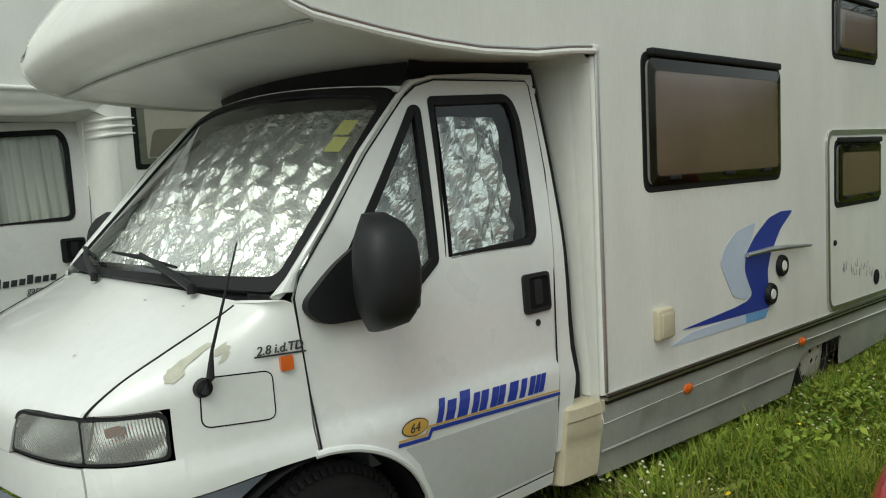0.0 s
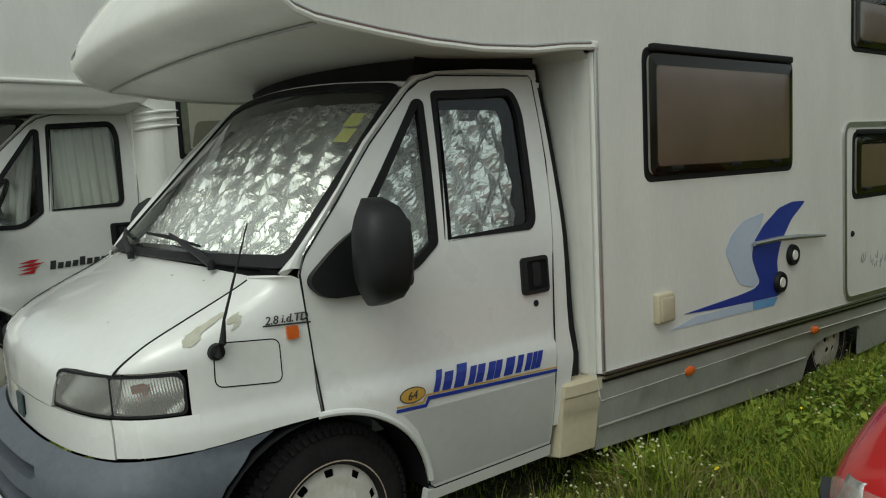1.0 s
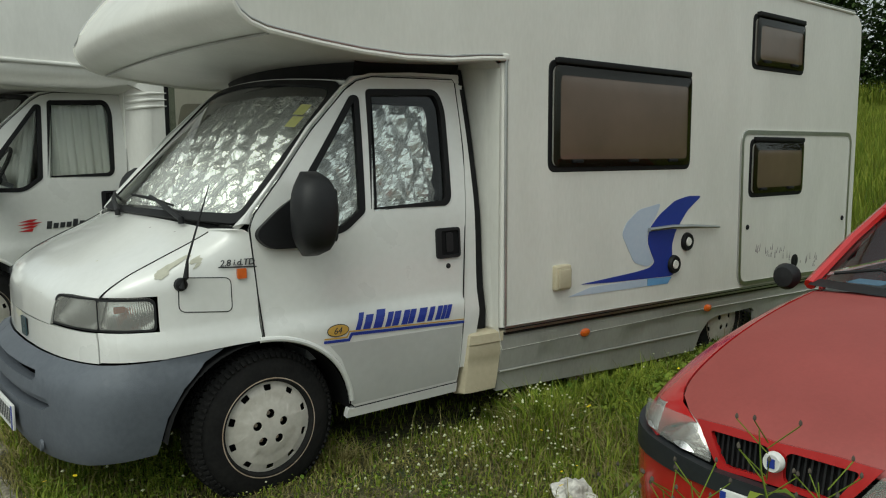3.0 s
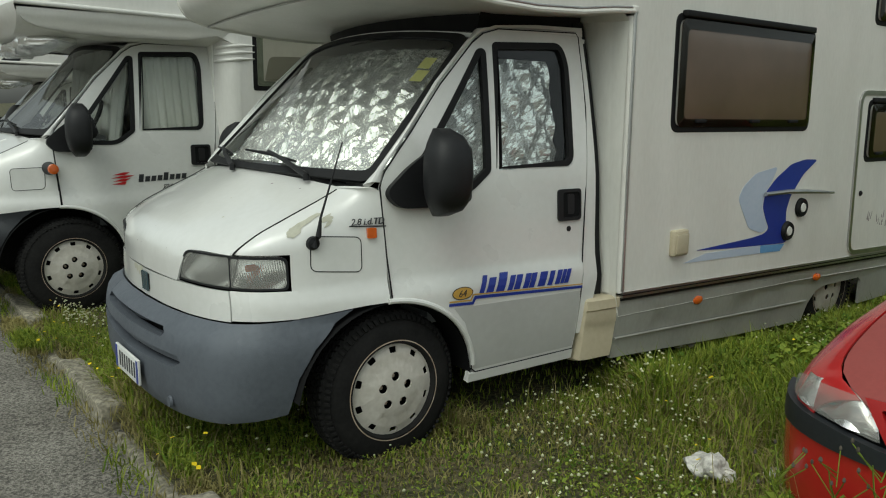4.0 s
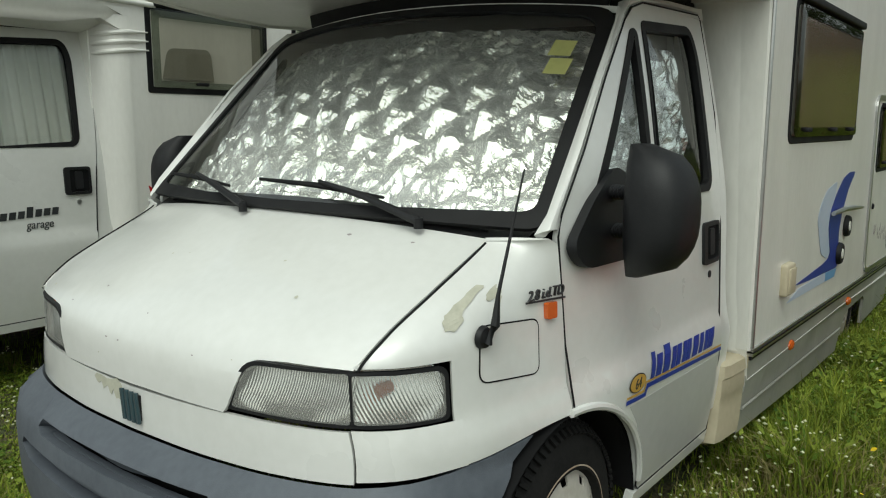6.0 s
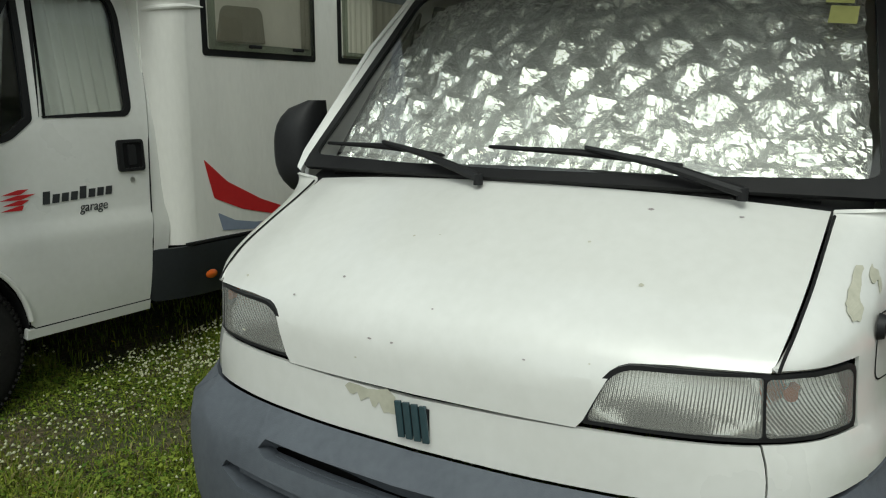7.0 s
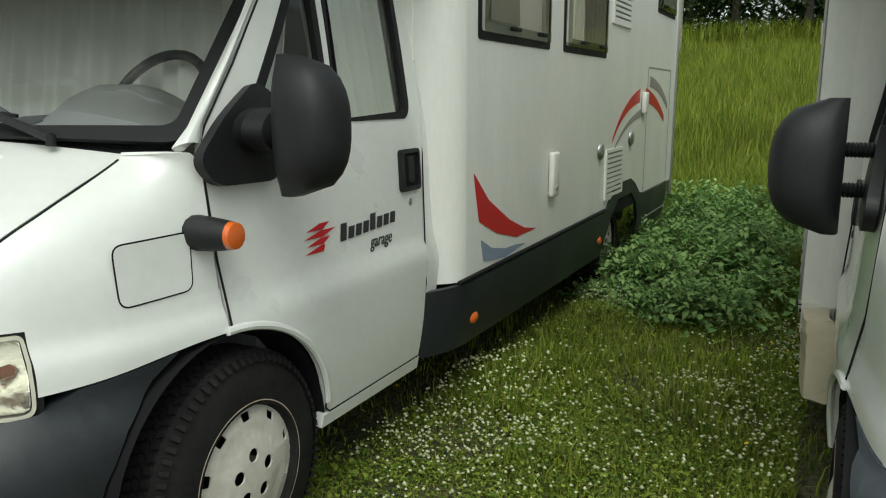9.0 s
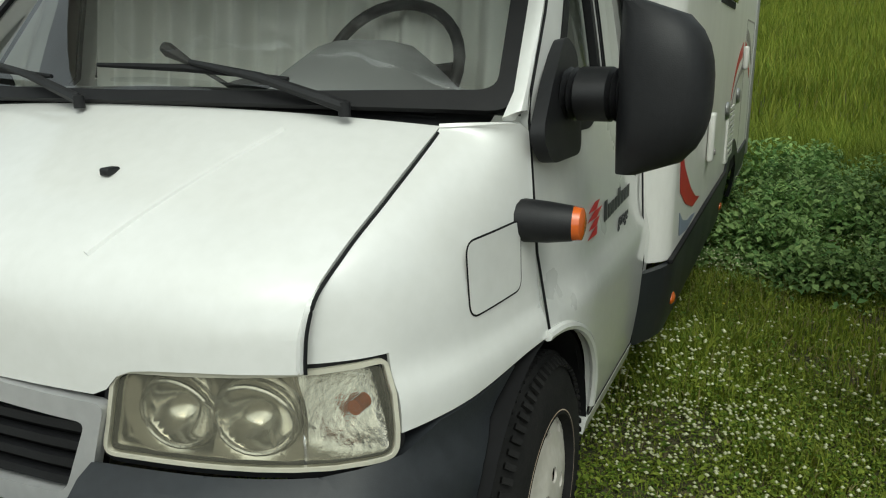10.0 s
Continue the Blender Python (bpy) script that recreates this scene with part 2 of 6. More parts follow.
LENS = frosted("lamp_lens", (0.90, 0.90, 0.87), (0.62, 0.62, 0.58), 0.26)
LENS2 = frosted("cloudy_lamp_lens", (0.85, 0.83, 0.74), (0.56, 0.54, 0.42), 0.12)
GRASS = foliage("grass_blades", (0.085, 0.150, 0.014), (0.31, 0.355, 0.050))
MEADOW = foliage("meadow_grass", (0.10, 0.165, 0.014), (0.26, 0.285, 0.042))
LEAF = foliage("weed_leaves", (0.075, 0.150, 0.018), (0.30, 0.36, 0.055))
NETTLE = foliage("nettle_leaves", (0.10, 0.21, 0.060), (0.34, 0.48, 0.17))
TREEL = foliage("tree_leaves", (0.025, 0.05, 0.014), (0.06, 0.10, 0.025))
STRAW = foliage("dry_grass", (0.20, 0.18, 0.06), (0.32, 0.28, 0.12))
PETAL = foliage("white_petals", (0.50, 0.52, 0.30), (0.72, 0.72, 0.50), 0.15)
YELLOW = foliage("yellow_petals", (0.72, 0.52, 0.02), (0.82, 0.62, 0.03), 0.15)
BARK = surface("bark", (0.10, 0.085, 0.065), (0.06, 0.05, 0.04), 0.9, big=6, small=40, bump=0.01)


# ---- mesh helpers ----
def thing(name, label, category, m=None, group="", kind=""):
    ob = new(name)
    ob.empty_display_size = 0.1
    ob.matrix_world = m or Matrix()
    return tagged(ob, label, category, group, kind)


def thicken(bm, d):
    """Gives an open skin a thickness d to its inner side."""
    bm.normal_update()
    faces, rim = bm.faces[:], [e for e in bm.edges if len(e.link_faces) == 1]
    inner = {v: bm.verts.new(v.co - v.normal * d) for v in bm.verts[:]}
    for f in faces:
        bm.faces.new([inner[v] for v in reversed(f.verts[:])])
    for e in rim:
        lp = e.link_loops[0]
        a, b = lp.vert, lp.link_loop_next.vert
        bm.faces.new((b, a, inner[a], inner[b]))


def part(name, bm, material, parent=None, label="", smooth=True, solid=0.0, bevel=0.0, subd=0):
    """Links a bmesh as one mesh object under a thing or a part."""
    if solid:
        thicken(bm, solid)
    me = bpy.data.meshes.new(name)
    bm.to_mesh(me)
    bm.free()
    me.materials.append(material)
    if smooth:
        me.shade_smooth()
    ob = new(name, me)
    if parent:
        ob.parent = parent
    if bevel:
        md = ob.modifiers.new("edges", "BEVEL")
        md.width, md.segments, md.limit_method, md.angle_limit = bevel, 2, "ANGLE", radians(35)
    if smooth:
        me.set_sharp_from_angle(angle=radians(40))
    if label:
        ob["label"] = label
    return ob


def spline(xs, ys):
    """A smooth curve through points (monotone cubic)."""
    x, y = np.array(xs, float), np.array(ys, float)
    h, d = np.diff(x), np.diff(y) / np.diff(x)
    m = np.zeros(len(x))
    m[0], m[-1] = d[0], d[-1]
    for i in range(1, len(x) - 1):
        if d[i - 1] * d[i] > 0:
            w1, w2 = 2 * h[i] + h[i - 1], h[i] + 2 * h[i - 1]
            m[i] = (w1 + w2) / (w1 / d[i - 1] + w2 / d[i])

    def f(v):
        v = min(max(v, x[0]), x[-1])
        i = min(int(np.searchsorted(x, v, side="right")) - 1, len(h) - 1)
        t = (v - x[i]) / h[i]
        return float((1 + 2 * t) * (1 - t) ** 2 * y[i] + t * (1 - t) ** 2 * h[i] * m[i] + t * t * (3 - 2 * t) * y[i + 1] + t * t * (t - 1) * h[i] * m[i + 1])
    return f


def rounded(pts, r, n=5):
    """A polygon with its corners rounded; r is one radius or one for each corner."""
    out = []
    for i, p in enumerate(pts):
        a, b, c = Vector(pts[i - 1]), Vector(p), Vector(pts[(i + 1) % len(pts)])
        rad = r[i] if isinstance(r, (list, tuple)) else r
        u, v = (a - b), (c - b)
        k = min(rad, u.length * 0.48, v.length * 0.48)
        if k < 1e-4:
            out.append(tuple(b))
            continue
        p0, p2 = b + u.normalized() * k, b + v.normalized() * k
        for j in range(n + 1):
            t = j / n
            q = p0 * (1 - t) ** 2 + b * 2 * t * (1 - t) + p2 * t * t
            out.append(tuple(q))
    return out


def rect(x0, z0, x1, z1, r=0.0):
    p = [(x0, z0), (x1, z0), (x1, z1), (x0, z1)]
    return rounded(p, r) if r else p


def disc(x, z, rx, rz=None, n=20):
    rz = rz or rx
    return [(x + rx * math.cos(2 * math.pi * i / n), z + rz * math.sin(2 * math.pi * i / n)) for i in range(n)]


def grow(pts, d):
    """The polygon moved outwards by d."""
    area = sum(pts[i - 1][0] * pts[i][1] - pts[i][0] * pts[i - 1][1] for i in range(len(pts)))
    sg = 1 if area > 0 else -1
    out = []
    for i, p in enumerate(pts):
        a, b = Vector(pts[i - 1]), Vector(pts[(i + 1) % len(pts)])
        t = (b - a)
        if t.length < 1e-7:
            out.append(p)
            continue
        t.normalize()
        out.append((p[0] + sg * t.y * d, p[1] - sg * t.x * d))
    return out


def sheet(outline, fn, holes=(), step=0.08, out=(0, -1, 0), side=1, bm=None):
    """A curved panel: a flat outline with holes, cut fine enough to bend, and laid on the surface fn(u, v). side -1 mirrors it in y."""
    b = bmesh.new()
    for loop in (outline, *holes):
        vs = [b.verts.new((p[0], p[1], 0)) for p in loop]
        for i in range(len(vs)):
            b.edges.new((vs[i - 1], vs[i]))
    bmesh.ops.triangle_fill(b, edges=b.edges[:], use_beauty=True, normal=(0, 0, 1))
    if step:
        for ax in (0, 1):
            lo, hi = min(p[ax] for p in outline), max(p[ax] for p in outline)
            k = max(1, round((hi - lo) / step))
            for i in range(1, k):
                co, no = [0, 0, 0], [0, 0, 0]
                co[ax], no[ax] = lo + (hi - lo) * i / k, 1
                bmesh.ops.bisect_plane(b, geom=b.verts[:] + b.edges[:] + b.faces[:], plane_co=co, plane_no=no, dist=1e-5)
    for v in b.verts:
        p = fn(v.co.x, v.co.y)
        v.co = (p[0], p[1] * side, p[2])
    b.normal_update()
    o = Vector(out)
    o.y *= side
    tot = sum((f.normal * f.calc_area() for f in b.faces), Vector())
    if tot.dot(o) < 0:
        bmesh.ops.reverse_faces(b, faces=b.faces[:])
    if bm is None:
        return b
    me = bpy.data.meshes.new("tmp")
    b.to_mesh(me)
    b.free()
    bm.from_mesh(me)
    bpy.data.meshes.remove(me)
    return bm


def grid(rows, close_u=False, out=None, bm=None):
    """A skin over rows of points."""
    b = bm or bmesh.new()
    vs = [[b.verts.new(p) for p in r] for r in rows]
    fs = []
    for i in range(len(vs) - 1):
        n = len(vs[i])
        for j in range(n if close_u else n - 1):
            q = [vs[i][j], vs[i][(j + 1) % n], vs[i + 1][(j + 1) % n], vs[i + 1][j]]
            fs.append(b.faces.new(q))
    b.normal_update()
    if out is not None and sum((f.normal * f.calc_area() for f in fs), Vector()).dot(Vector(out)) < 0:
        bmesh.ops.reverse_faces(b, faces=fs)
    return b


def block(x0, x1, y0, y1, z0, z1, bm=None, bev=0.0):
    b = bmesh.new()
    bmesh.ops.create_cube(b, size=1, matrix=Matrix.LocRotScale(((x0 + x1) / 2, (y0 + y1) / 2, (z0 + z1) / 2), None, (abs(x1 - x0), abs(y1 - y0), abs(z1 - z0))))
    if bev:
        bmesh.ops.bevel(b, geom=b.edges[:], offset=bev, segments=3, profile=0.5, affect="EDGES")
    if bm is None:
        return b
    me = bpy.data.meshes.new("tmp")
    b.to_mesh(me)
    b.free()
    bm.from_mesh(me)
    bpy.data.meshes.remove(me)
    return bm


def lathe(prof, axis="y", seg=48, at=(0, 0, 0), bm=None):
    """Turns a profile of (along, radius) round an axis."""
    rows = []
    for a, r in prof:
        row = []
        for i in range(seg):
            c, s = r * math.cos(2 * math.pi * i / seg), r * math.sin(2 * math.pi * i / seg)
            p = {"y": (c, a, s), "x": (a, c, s), "z": (c, s, a)}[axis]
            row.append((at[0] + p[0], at[1] + p[1], at[2] + p[2]))
        rows.append(row)
    b = grid(rows, True, bm=bm)
    bmesh.ops.recalc_face_normals(b, faces=b.faces[:])
    return b


def tube(pts, r, seg=10, bm=None, cap=True):
    """A round bar along points; r one radius or one for each point."""
    b = bm or bmesh.new()
    P = [Vector(p) for p in pts]
    rows = []
    for i, p in enumerate(P):
        d = (P[min(i + 1, len(P) - 1)] - P[max(i - 1, 0)]).normalized()
        u = d.cross(Vector((0, 0, 1)) if abs(d.z) < 0.9 else Vector((1, 0, 0))).normalized()
        v = d.cross(u)
        rad = r[i] if isinstance(r, (list, tuple)) else r
        rows.append([b.verts.new(p + (u * math.cos(2 * math.pi * k / seg) + v * math.sin(2 * math.pi * k / seg)) * rad) for k in range(seg)])
    fs = []
    for i in range(len(rows) - 1):
        for k in range(seg):
            fs.append(b.faces.new((rows[i][k], rows[i][(k + 1) % seg], rows[i + 1][(k + 1) % seg], rows[i + 1][k])))
    if cap:
        fs += [b.faces.new(rows[0][::-1]), b.faces.new(rows[-1])]
    bmesh.ops.recalc_face_normals(b, faces=fs)
    return b


def lettering(name, words, size, m, material, parent, squeeze=1.0, slant=0.0, depth=0.002, label=""):
    """Words in the built-in font as a mesh, standing on the pose m (x along, y up)."""
    cu = bpy.data.curves.new(name, "FONT")
    cu.body, cu.size, cu.extrude, cu.shear = words, size, depth, slant
    tmp = new("tmp_text", cu)
    me = bpy.data.meshes.new_from_object(tmp.evaluated_get(bpy.context.evaluated_depsgraph_get()))
    bpy.data.objects.remove(tmp)
    bpy.data.curves.remove(cu)
    me.transform(m @ Matrix.Diagonal((squeeze, 1, 1, 1)))
    me.materials.clear()
    me.materials.append(material)
    ob = new(name, me)
    ob.parent = parent
    if label:
        ob["label"] = label
    return ob


# ---- the van cab shared by both motorhomes (x to the rear from the front axle, z up) ----
WIDTH = spline([0.2, 0.3, 0.45, 0.6, 0.665, 0.70, 0.74, 0.80, 1.0, 1.12, 1.4, 1.75, 1.9, 2.0], [0.955, 0.975, 0.993, 1.0, 1.001, 0.996, 0.980, 0.973, 0.963, 0.955, 0.908, 0.828, 0.785, 0.73])
PLAN_S = [-1.355, -1.155, -0.903, -0.75, -0.622, -0.51, -0.41, -0.30, -0.07, 0.0, 0.35, 1.4]
PLAN_X = spline(PLAN_S, [-0.682, -0.6785, -0.655, -0.625, -0.577, -0.50, -0.41, -0.30, -0.07, 0.0, 0.35, 1.4])
PLAN_G = spline(PLAN_S, [0.0, 0.205, 0.46, 0.615, 0.742, 0.835, 0.885, 0.925, 0.966, 0.976, 1.0, 1.0])


def cab_at(s, z, push=0.0):
    """The cab's outer skin: s runs round the plan from the middle of the nose to the rear, z is the height; push is outwards."""
    e = 0.01
    g = PLAN_G(s)
    x, y = PLAN_X(s), -WIDTH(z) * g
    if push:
        dx, dy = PLAN_X(s + e) - PLAN_X(s - e), -WIDTH(z) * (PLAN_G(s + e) - PLAN_G(s - e))
        n = math.hypot(dx, dy)
        x, y = x - abs(dy) / n * push, y - abs(dx) / n * push
        if s < -1.3:
            y = -WIDTH(z) * g
    return (x, y, z)


BON_X = spline(range(-1, 7), [-0.690, -0.692, -0.690, -0.668, -0.585, -0.45, -0.32, -0.20])
BON_Z = spline(range(-1, 7), [0.669, 0.742, 0.815, 0.888, 0.962, 1.035, 1.098, 1.155])
BON_SHIFT = spline([0, 0.2, 0.45, 0.6, 0.735], [0, 0.006, 0.028, 0.055, 0.10])


BEDGE = spline([0.7, 2.03, 3, 4, 6], [0.728, 0.735, 0.750, 0.760, 0.766])


def bonnet_at(y, b):
    a, k = abs(y), min(1, max(0, (b - 1) / 5))
    q = (a / 0.735) ** 2
    return (BON_X(b) + BON_SHIFT(a) * (1 - k) + 0.085 * q * k, y, BON_Z(b) - (0.004 * (1 - k) + 0.03 * k) * q)


def screen_at(y, v):
    """The windscreen: v from 0 at the cowl to 1 at the roof."""
    half = 0.905 + (0.805 - 0.905) * v
    q = (y / half) ** 2
    return (-0.215 + 0.635 * v + (0.15 - 0.05 * v) * q, y, 1.165 + 0.645 * v - (0.015 + 0.03 * v) * q)


DOOR = [(0.005, 0.67), (-0.005, 0.85), (-0.025, 1.13), (0.0, 1.19), (0.135, 1.345), (0.30, 1.54), (0.50, 1.725), (0.57, 1.77), (0.66, 1.795), (1.15, 1.81), (1.165, 1.79), (1.155, 1.45), (1.115, 1.05), (1.07, 0.57), (1.05, 0.285), (0.44, 0.285)]
ARCH = [(0.418 * math.cos(radians(a)), 0.27 + 0.395 * math.sin(radians(a))) for a in range(5, 90, 8)]
QUARTER = rounded([(0.075, 1.10), (0.40, 1.095), (0.515, 1.18), (0.555, 1.69), (0.53, 1.69)], [0.03, 0.05, 0.01, 0.01, 0.02])
MAINWIN = rounded([(0.575, 1.175), (1.025, 1.195), (1.055, 1.66), (1.03, 1.742), (0.625, 1.722)], [0.01, 0.05, 0.05, 0.05, 0.01])
LAMP_OUT = rounded([(-0.405, 0.757), (-0.614, 0.757), (-0.614, 0.868), (-0.405, 0.866)], [0.02, 0.010, 0.010, 0.03])
LAMP_MAIN = rounded([(-0.621, 0.757), (-0.95, 0.757), (-0.895, 0.868), (-0.621, 0.872)], [0.010, 0.014, 0.05, 0.010])
LAMP_FULL = rounded([(-0.396, 0.749), (-0.964, 0.749), (-0.904, 0.880), (-0.396, 0.876)], [0.02, 0.012, 0.06, 0.03])
LAMP2_OUT = rounded([(-0.500, 0.600), (-0.640, 0.594), (-0.640, 0.757), (-0.496, 0.760)], [0.02, 0.003, 0.003, 0.02])
LAMP2_MAIN = rounded([(-0.645, 0.594), (-1.005, 0.590), (-0.965, 0.738), (-0.642, 0.757)], [0.003, 0.03, 0.04, 0.003])
LAMP2_FULL = rounded([(-0.487, 0.590), (-1.018, 0.581), (-0.972, 0.750), (-0.485, 0.771)], [0.03, 0.03, 0.05, 0.022])


def crumple(a, c):
    """Height of quilted foil: rows of pillowed diamonds with sharp creases; a and c in metres."""
    tri = lambda q: abs((q % 1.0) - 0.5) * 2
    p, q = a / 0.17 + 0.07 * noise.noise((a * 3, c * 3, 1)), c / 0.115 + 0.10 * noise.noise((a * 4, c * 4, 6))
    quilt = min(tri(p + q * 0.5), tri(p - q * 0.5))
    ridge = lambda f, s: 1 - abs(noise.noise((a * f, c * f * 0.8, s))) * 2
    mid = 1.0 if c > 0.95 else math.exp(-((c - 0.46) / 0.24) ** 4)
    loose = 1.0 if c > 0.95 else 1.0 - 0.40 * mid * max(0.0, 1 - (abs(a) / 0.66) ** 6)
    return (0.006 + 0.024 * mid) * quilt + 0.004 * ridge(6, 3.3) + loose * (0.010 * ridge(13, 7.1) + 0.006 * ridge(29, 2.2))


def foil(name, rows_at, nu, nv, out, parent):
    """A foil skin; rows_at(i, j) gives a place, the way to push it, and its flat coordinates."""
    rows = []
    for i in range(nv + 1):
        row = []
        for j in range(nu + 1):
            ju, jv = (0.45 * noise.noise((i * 3.71, j * 5.13, k)) * (0 < j < nu and 0 < i < nv) for k in (0.3, 9.6))
            p, d, a, c = rows_at((j + ju) / nu, (i + jv) / nv)
            row.append(tuple(Vector(p) + Vector(d) * (crumple(a, c) - 0.025)))
        rows.append(row)
    return part(name, grid(rows, out=out), FOILM, parent, "crinkled silver insulating foil", smooth=False)


def wheel(parent, x, y, z, r, facing, label, hub=HUB, name="front_wheel"):
    """A tyre with tread, a steel rim and a pressed hubcap with ten slots and five holes."""
    w = 0.10
    holder = lathe([(0.09, 0.17), (0.10, 0.2), (0.095, r - 0.06), (0.07, r - 0.015), (0.055, r), (-0.055, r), (-0.07, r - 0.015), (-0.095, r - 0.06), (-0.10, 0.205), (-0.075, 0.195)], at=(0, 0, 0), seg=64)
    ob = part("tyre", holder, TYRE)
    top = new(name)
    top.parent = parent
    top["label"] = label
    top.location = (x, y, z)
    top.rotation_euler = (0, 0, 0 if facing < 0 else math.pi)
    ob.parent = top
    tread = bmesh.new()
    for i in range(72):
        for k, yy in enumerate((-0.06, -0.032, -0.004, 0.024)):
            a = 2 * math.pi * (i + 0.3 * k) / 72
            m = Matrix.Rotation(-a, 4, "Y") @ Matrix.Translation((r + 0.002, yy + 0.016, 0)) @ Matrix.Rotation(0.3 * (-1) ** k, 4, "X") @ Matrix.Diagonal((0.012, 0.023, 0.020, 1))
            bmesh.ops.create_cube(tread, size=1, matrix=m)
        for sgn in (-1, 1):
            a = 2 * math.pi * i / 72
            m = Matrix.Rotation(-a, 4, "Y") @ Matrix.Translation((r - 0.016, sgn * 0.078, 0)) @ Matrix.Rotation(sgn * 0.75, 4, "Z") @ Matrix.Diagonal((0.010, 0.026, 0.013, 1))
            bmesh.ops.create_cube(tread, size=1, matrix=m)
    part("tread", tread, TYRE, top, smooth=False)
    part("rim", lathe([(-0.062, 0.20), (-0.088, 0.214), (-0.098, 0.221), (-0.100, 0.213), (-0.085, 0.20), (-0.06, 0.195)], seg=64), RUST, top, "rust-stained steel rim edge")

    def dish(u, v):
        q = math.hypot(u, v)
        d = -0.075 - 0.018 * max(0, 1 - (q / 0.12) ** 2) ** 0.5 - (0.016 if q < 0.155 else 0.016 * max(0, 1 - (q - 0.155) / 0.045))
        return (u, d, v)
    holes = []
    for i in range(10):
        a = 2 * math.pi * (i + 0.5) / 10
        c, s = math.cos(a), math.sin(a)
        holes.append([(0.174 * c + p * c - q * s, 0.174 * s + p * s + q * c) for p, q in rounded([(-0.012, -0.016), (0.012, -0.018), (0.012, 0.018), (-0.012, 0.016)], 0.006, 3)])
    for i in range(5):
        a = 2 * math.pi * (i + 0.25) / 5
        holes.append(disc(0.064 * math.cos(a), 0.064 * math.sin(a), 0.020, n=14))
    part("hubcap", sheet(disc(0, 0, 0.209, n=48), dish, holes, 0.025), hub, top, "pale hubcap with slots and bolt holes", solid=0.006)
    for i in range(5):
        a = 2 * math.pi * (i + 0.25) / 5
        part("bolt", lathe([(-0.02, 0.0), (-0.084, 0.0), (-0.084, 0.009), (-0.02, 0.009)], at=(0.062 * math.cos(a), 0, 0.062 * math.sin(a)), seg=6), RUST, top)
    part("brake_drum", lathe([(-0.045, 0.001), (-0.045, 0.19), (0.05, 0.19), (0.05, 0.001)], seg=32), VOID, top)
    return top


def mirror(parent, x, y, z, side, arms):
    """A tall truck mirror on ribbed arms; side -1 is the driver's side."""
    b = bmesh.new()
    rows = []
    for i in range(13):
        t = i / 12
        zz = -0.172 + 0.35 * t
        wide = 0.05 + 0.142 * max(0.0, 1 - abs(2 * t - 1) ** 2.6) ** 0.5
        wy, mid = wide / 2, -0.098 + wide / 2
        wx = 0.068 * (1 - abs(2 * t - 1) ** 3 * 0.6)
        row = []
        for k in range(20):
            a = 2 * math.pi * k / 20
            c, s = math.cos(a), math.sin(a)
            px = wx * math.copysign(abs(c) ** 0.8, c)
            py = wy * math.copysign(abs(s) ** 0.62, s) + mid
            if px > 0:
                px *= 0.45
            row.append((px, side * py, zz))
        rows.append(row)
    grid(rows, True, bm=b)
    b.faces.new([v for v in b.verts[:20]][::-1])
    b.faces.new([v for v in b.verts[-20:]])
    bmesh.ops.recalc_face_normals(b, faces=b.faces[:])
    top = part("wing_mirror", b, BLACK, parent, "large black plastic mirror housing on ribbed arms", bevel=0.008)
    top.scale.x = 1.6 if len(arms) == 1 else 1.75
    top.location = (x, y, z)
    inner = abs(y) - 0.935
    for dz, rad in arms:
        pts, rr = [], []
        for i in range(30):
            t = i / 29
            pts.append((0.012, -side * (0.07 + (inner - 0.05) * t), dz))
            rr.append(rad * (1.0 if i % 2 or (len(arms) == 1 and 7 < i < 18) else 0.84))
        part("mirror_arm", tube(pts, rr, 16), BLACK, top)
    foot = sheet(rounded([(-0.13, -0.08), (-0.09, -0.145), (0.06, -0.15), (0.08, 0.08), (0.03, 0.11), (-0.06, 0.02)], [0.04, 0.03, 0.03, 0.03, 0.02, 0.04]), lambda u, v: (u, -(WIDTH(z + v) - 0.012) + abs(y), v), (), 0.08, side=-side)
    part("mirror_foot", foot, BLACK, top, solid=-0.03)
    glassb = sheet(rounded([(-0.06, -0.11), (0.06, -0.11), (0.065, 0.11), (-0.06, 0.11)], 0.03), lambda u, v: (0.026, u, v), step=0.0, out=(1, 0, 0))
    part("mirror_glass", glassb, ALU, top)
    return top


LOWLINE = spline([-0.63, -0.40, -0.17, -0.10, 0.0], [0.626, 0.637, 0.659, 0.664, 0.667])


def wing_s(b):
    return -0.60 + (bonnet_at(0.741, b)[0] + 0.565) * (0.585 / 0.445)


def wing_at(b, t, zs):
    """The wing's shoulder from the bonnet edge (t 0) to the flank (t 1)."""
    p0 = Vector(bonnet_at(BEDGE(b) + 0.006, b))
    p0.y = -BEDGE(b) - 0.006
    s = wing_s(b)
    p2 = Vector(cab_at(s, zs))
    zk = max(zs + 0.3 * (p0.z - zs), p0.z - 0.02 + 0.03 * max(0, (b - 3) / 3) ** 2)
    k = Vector((p2.x * 0.8 + p0.x * 0.2, cab_at(s, zk)[1], zk))
    c1, c2 = p0.lerp(k, 0.72), p2.lerp(k, 0.62)
    u = 1 - t
    return p0 * u ** 3 + c1 * 3 * u * u * t + c2 * 3 * u * t * t + p2 * t ** 3


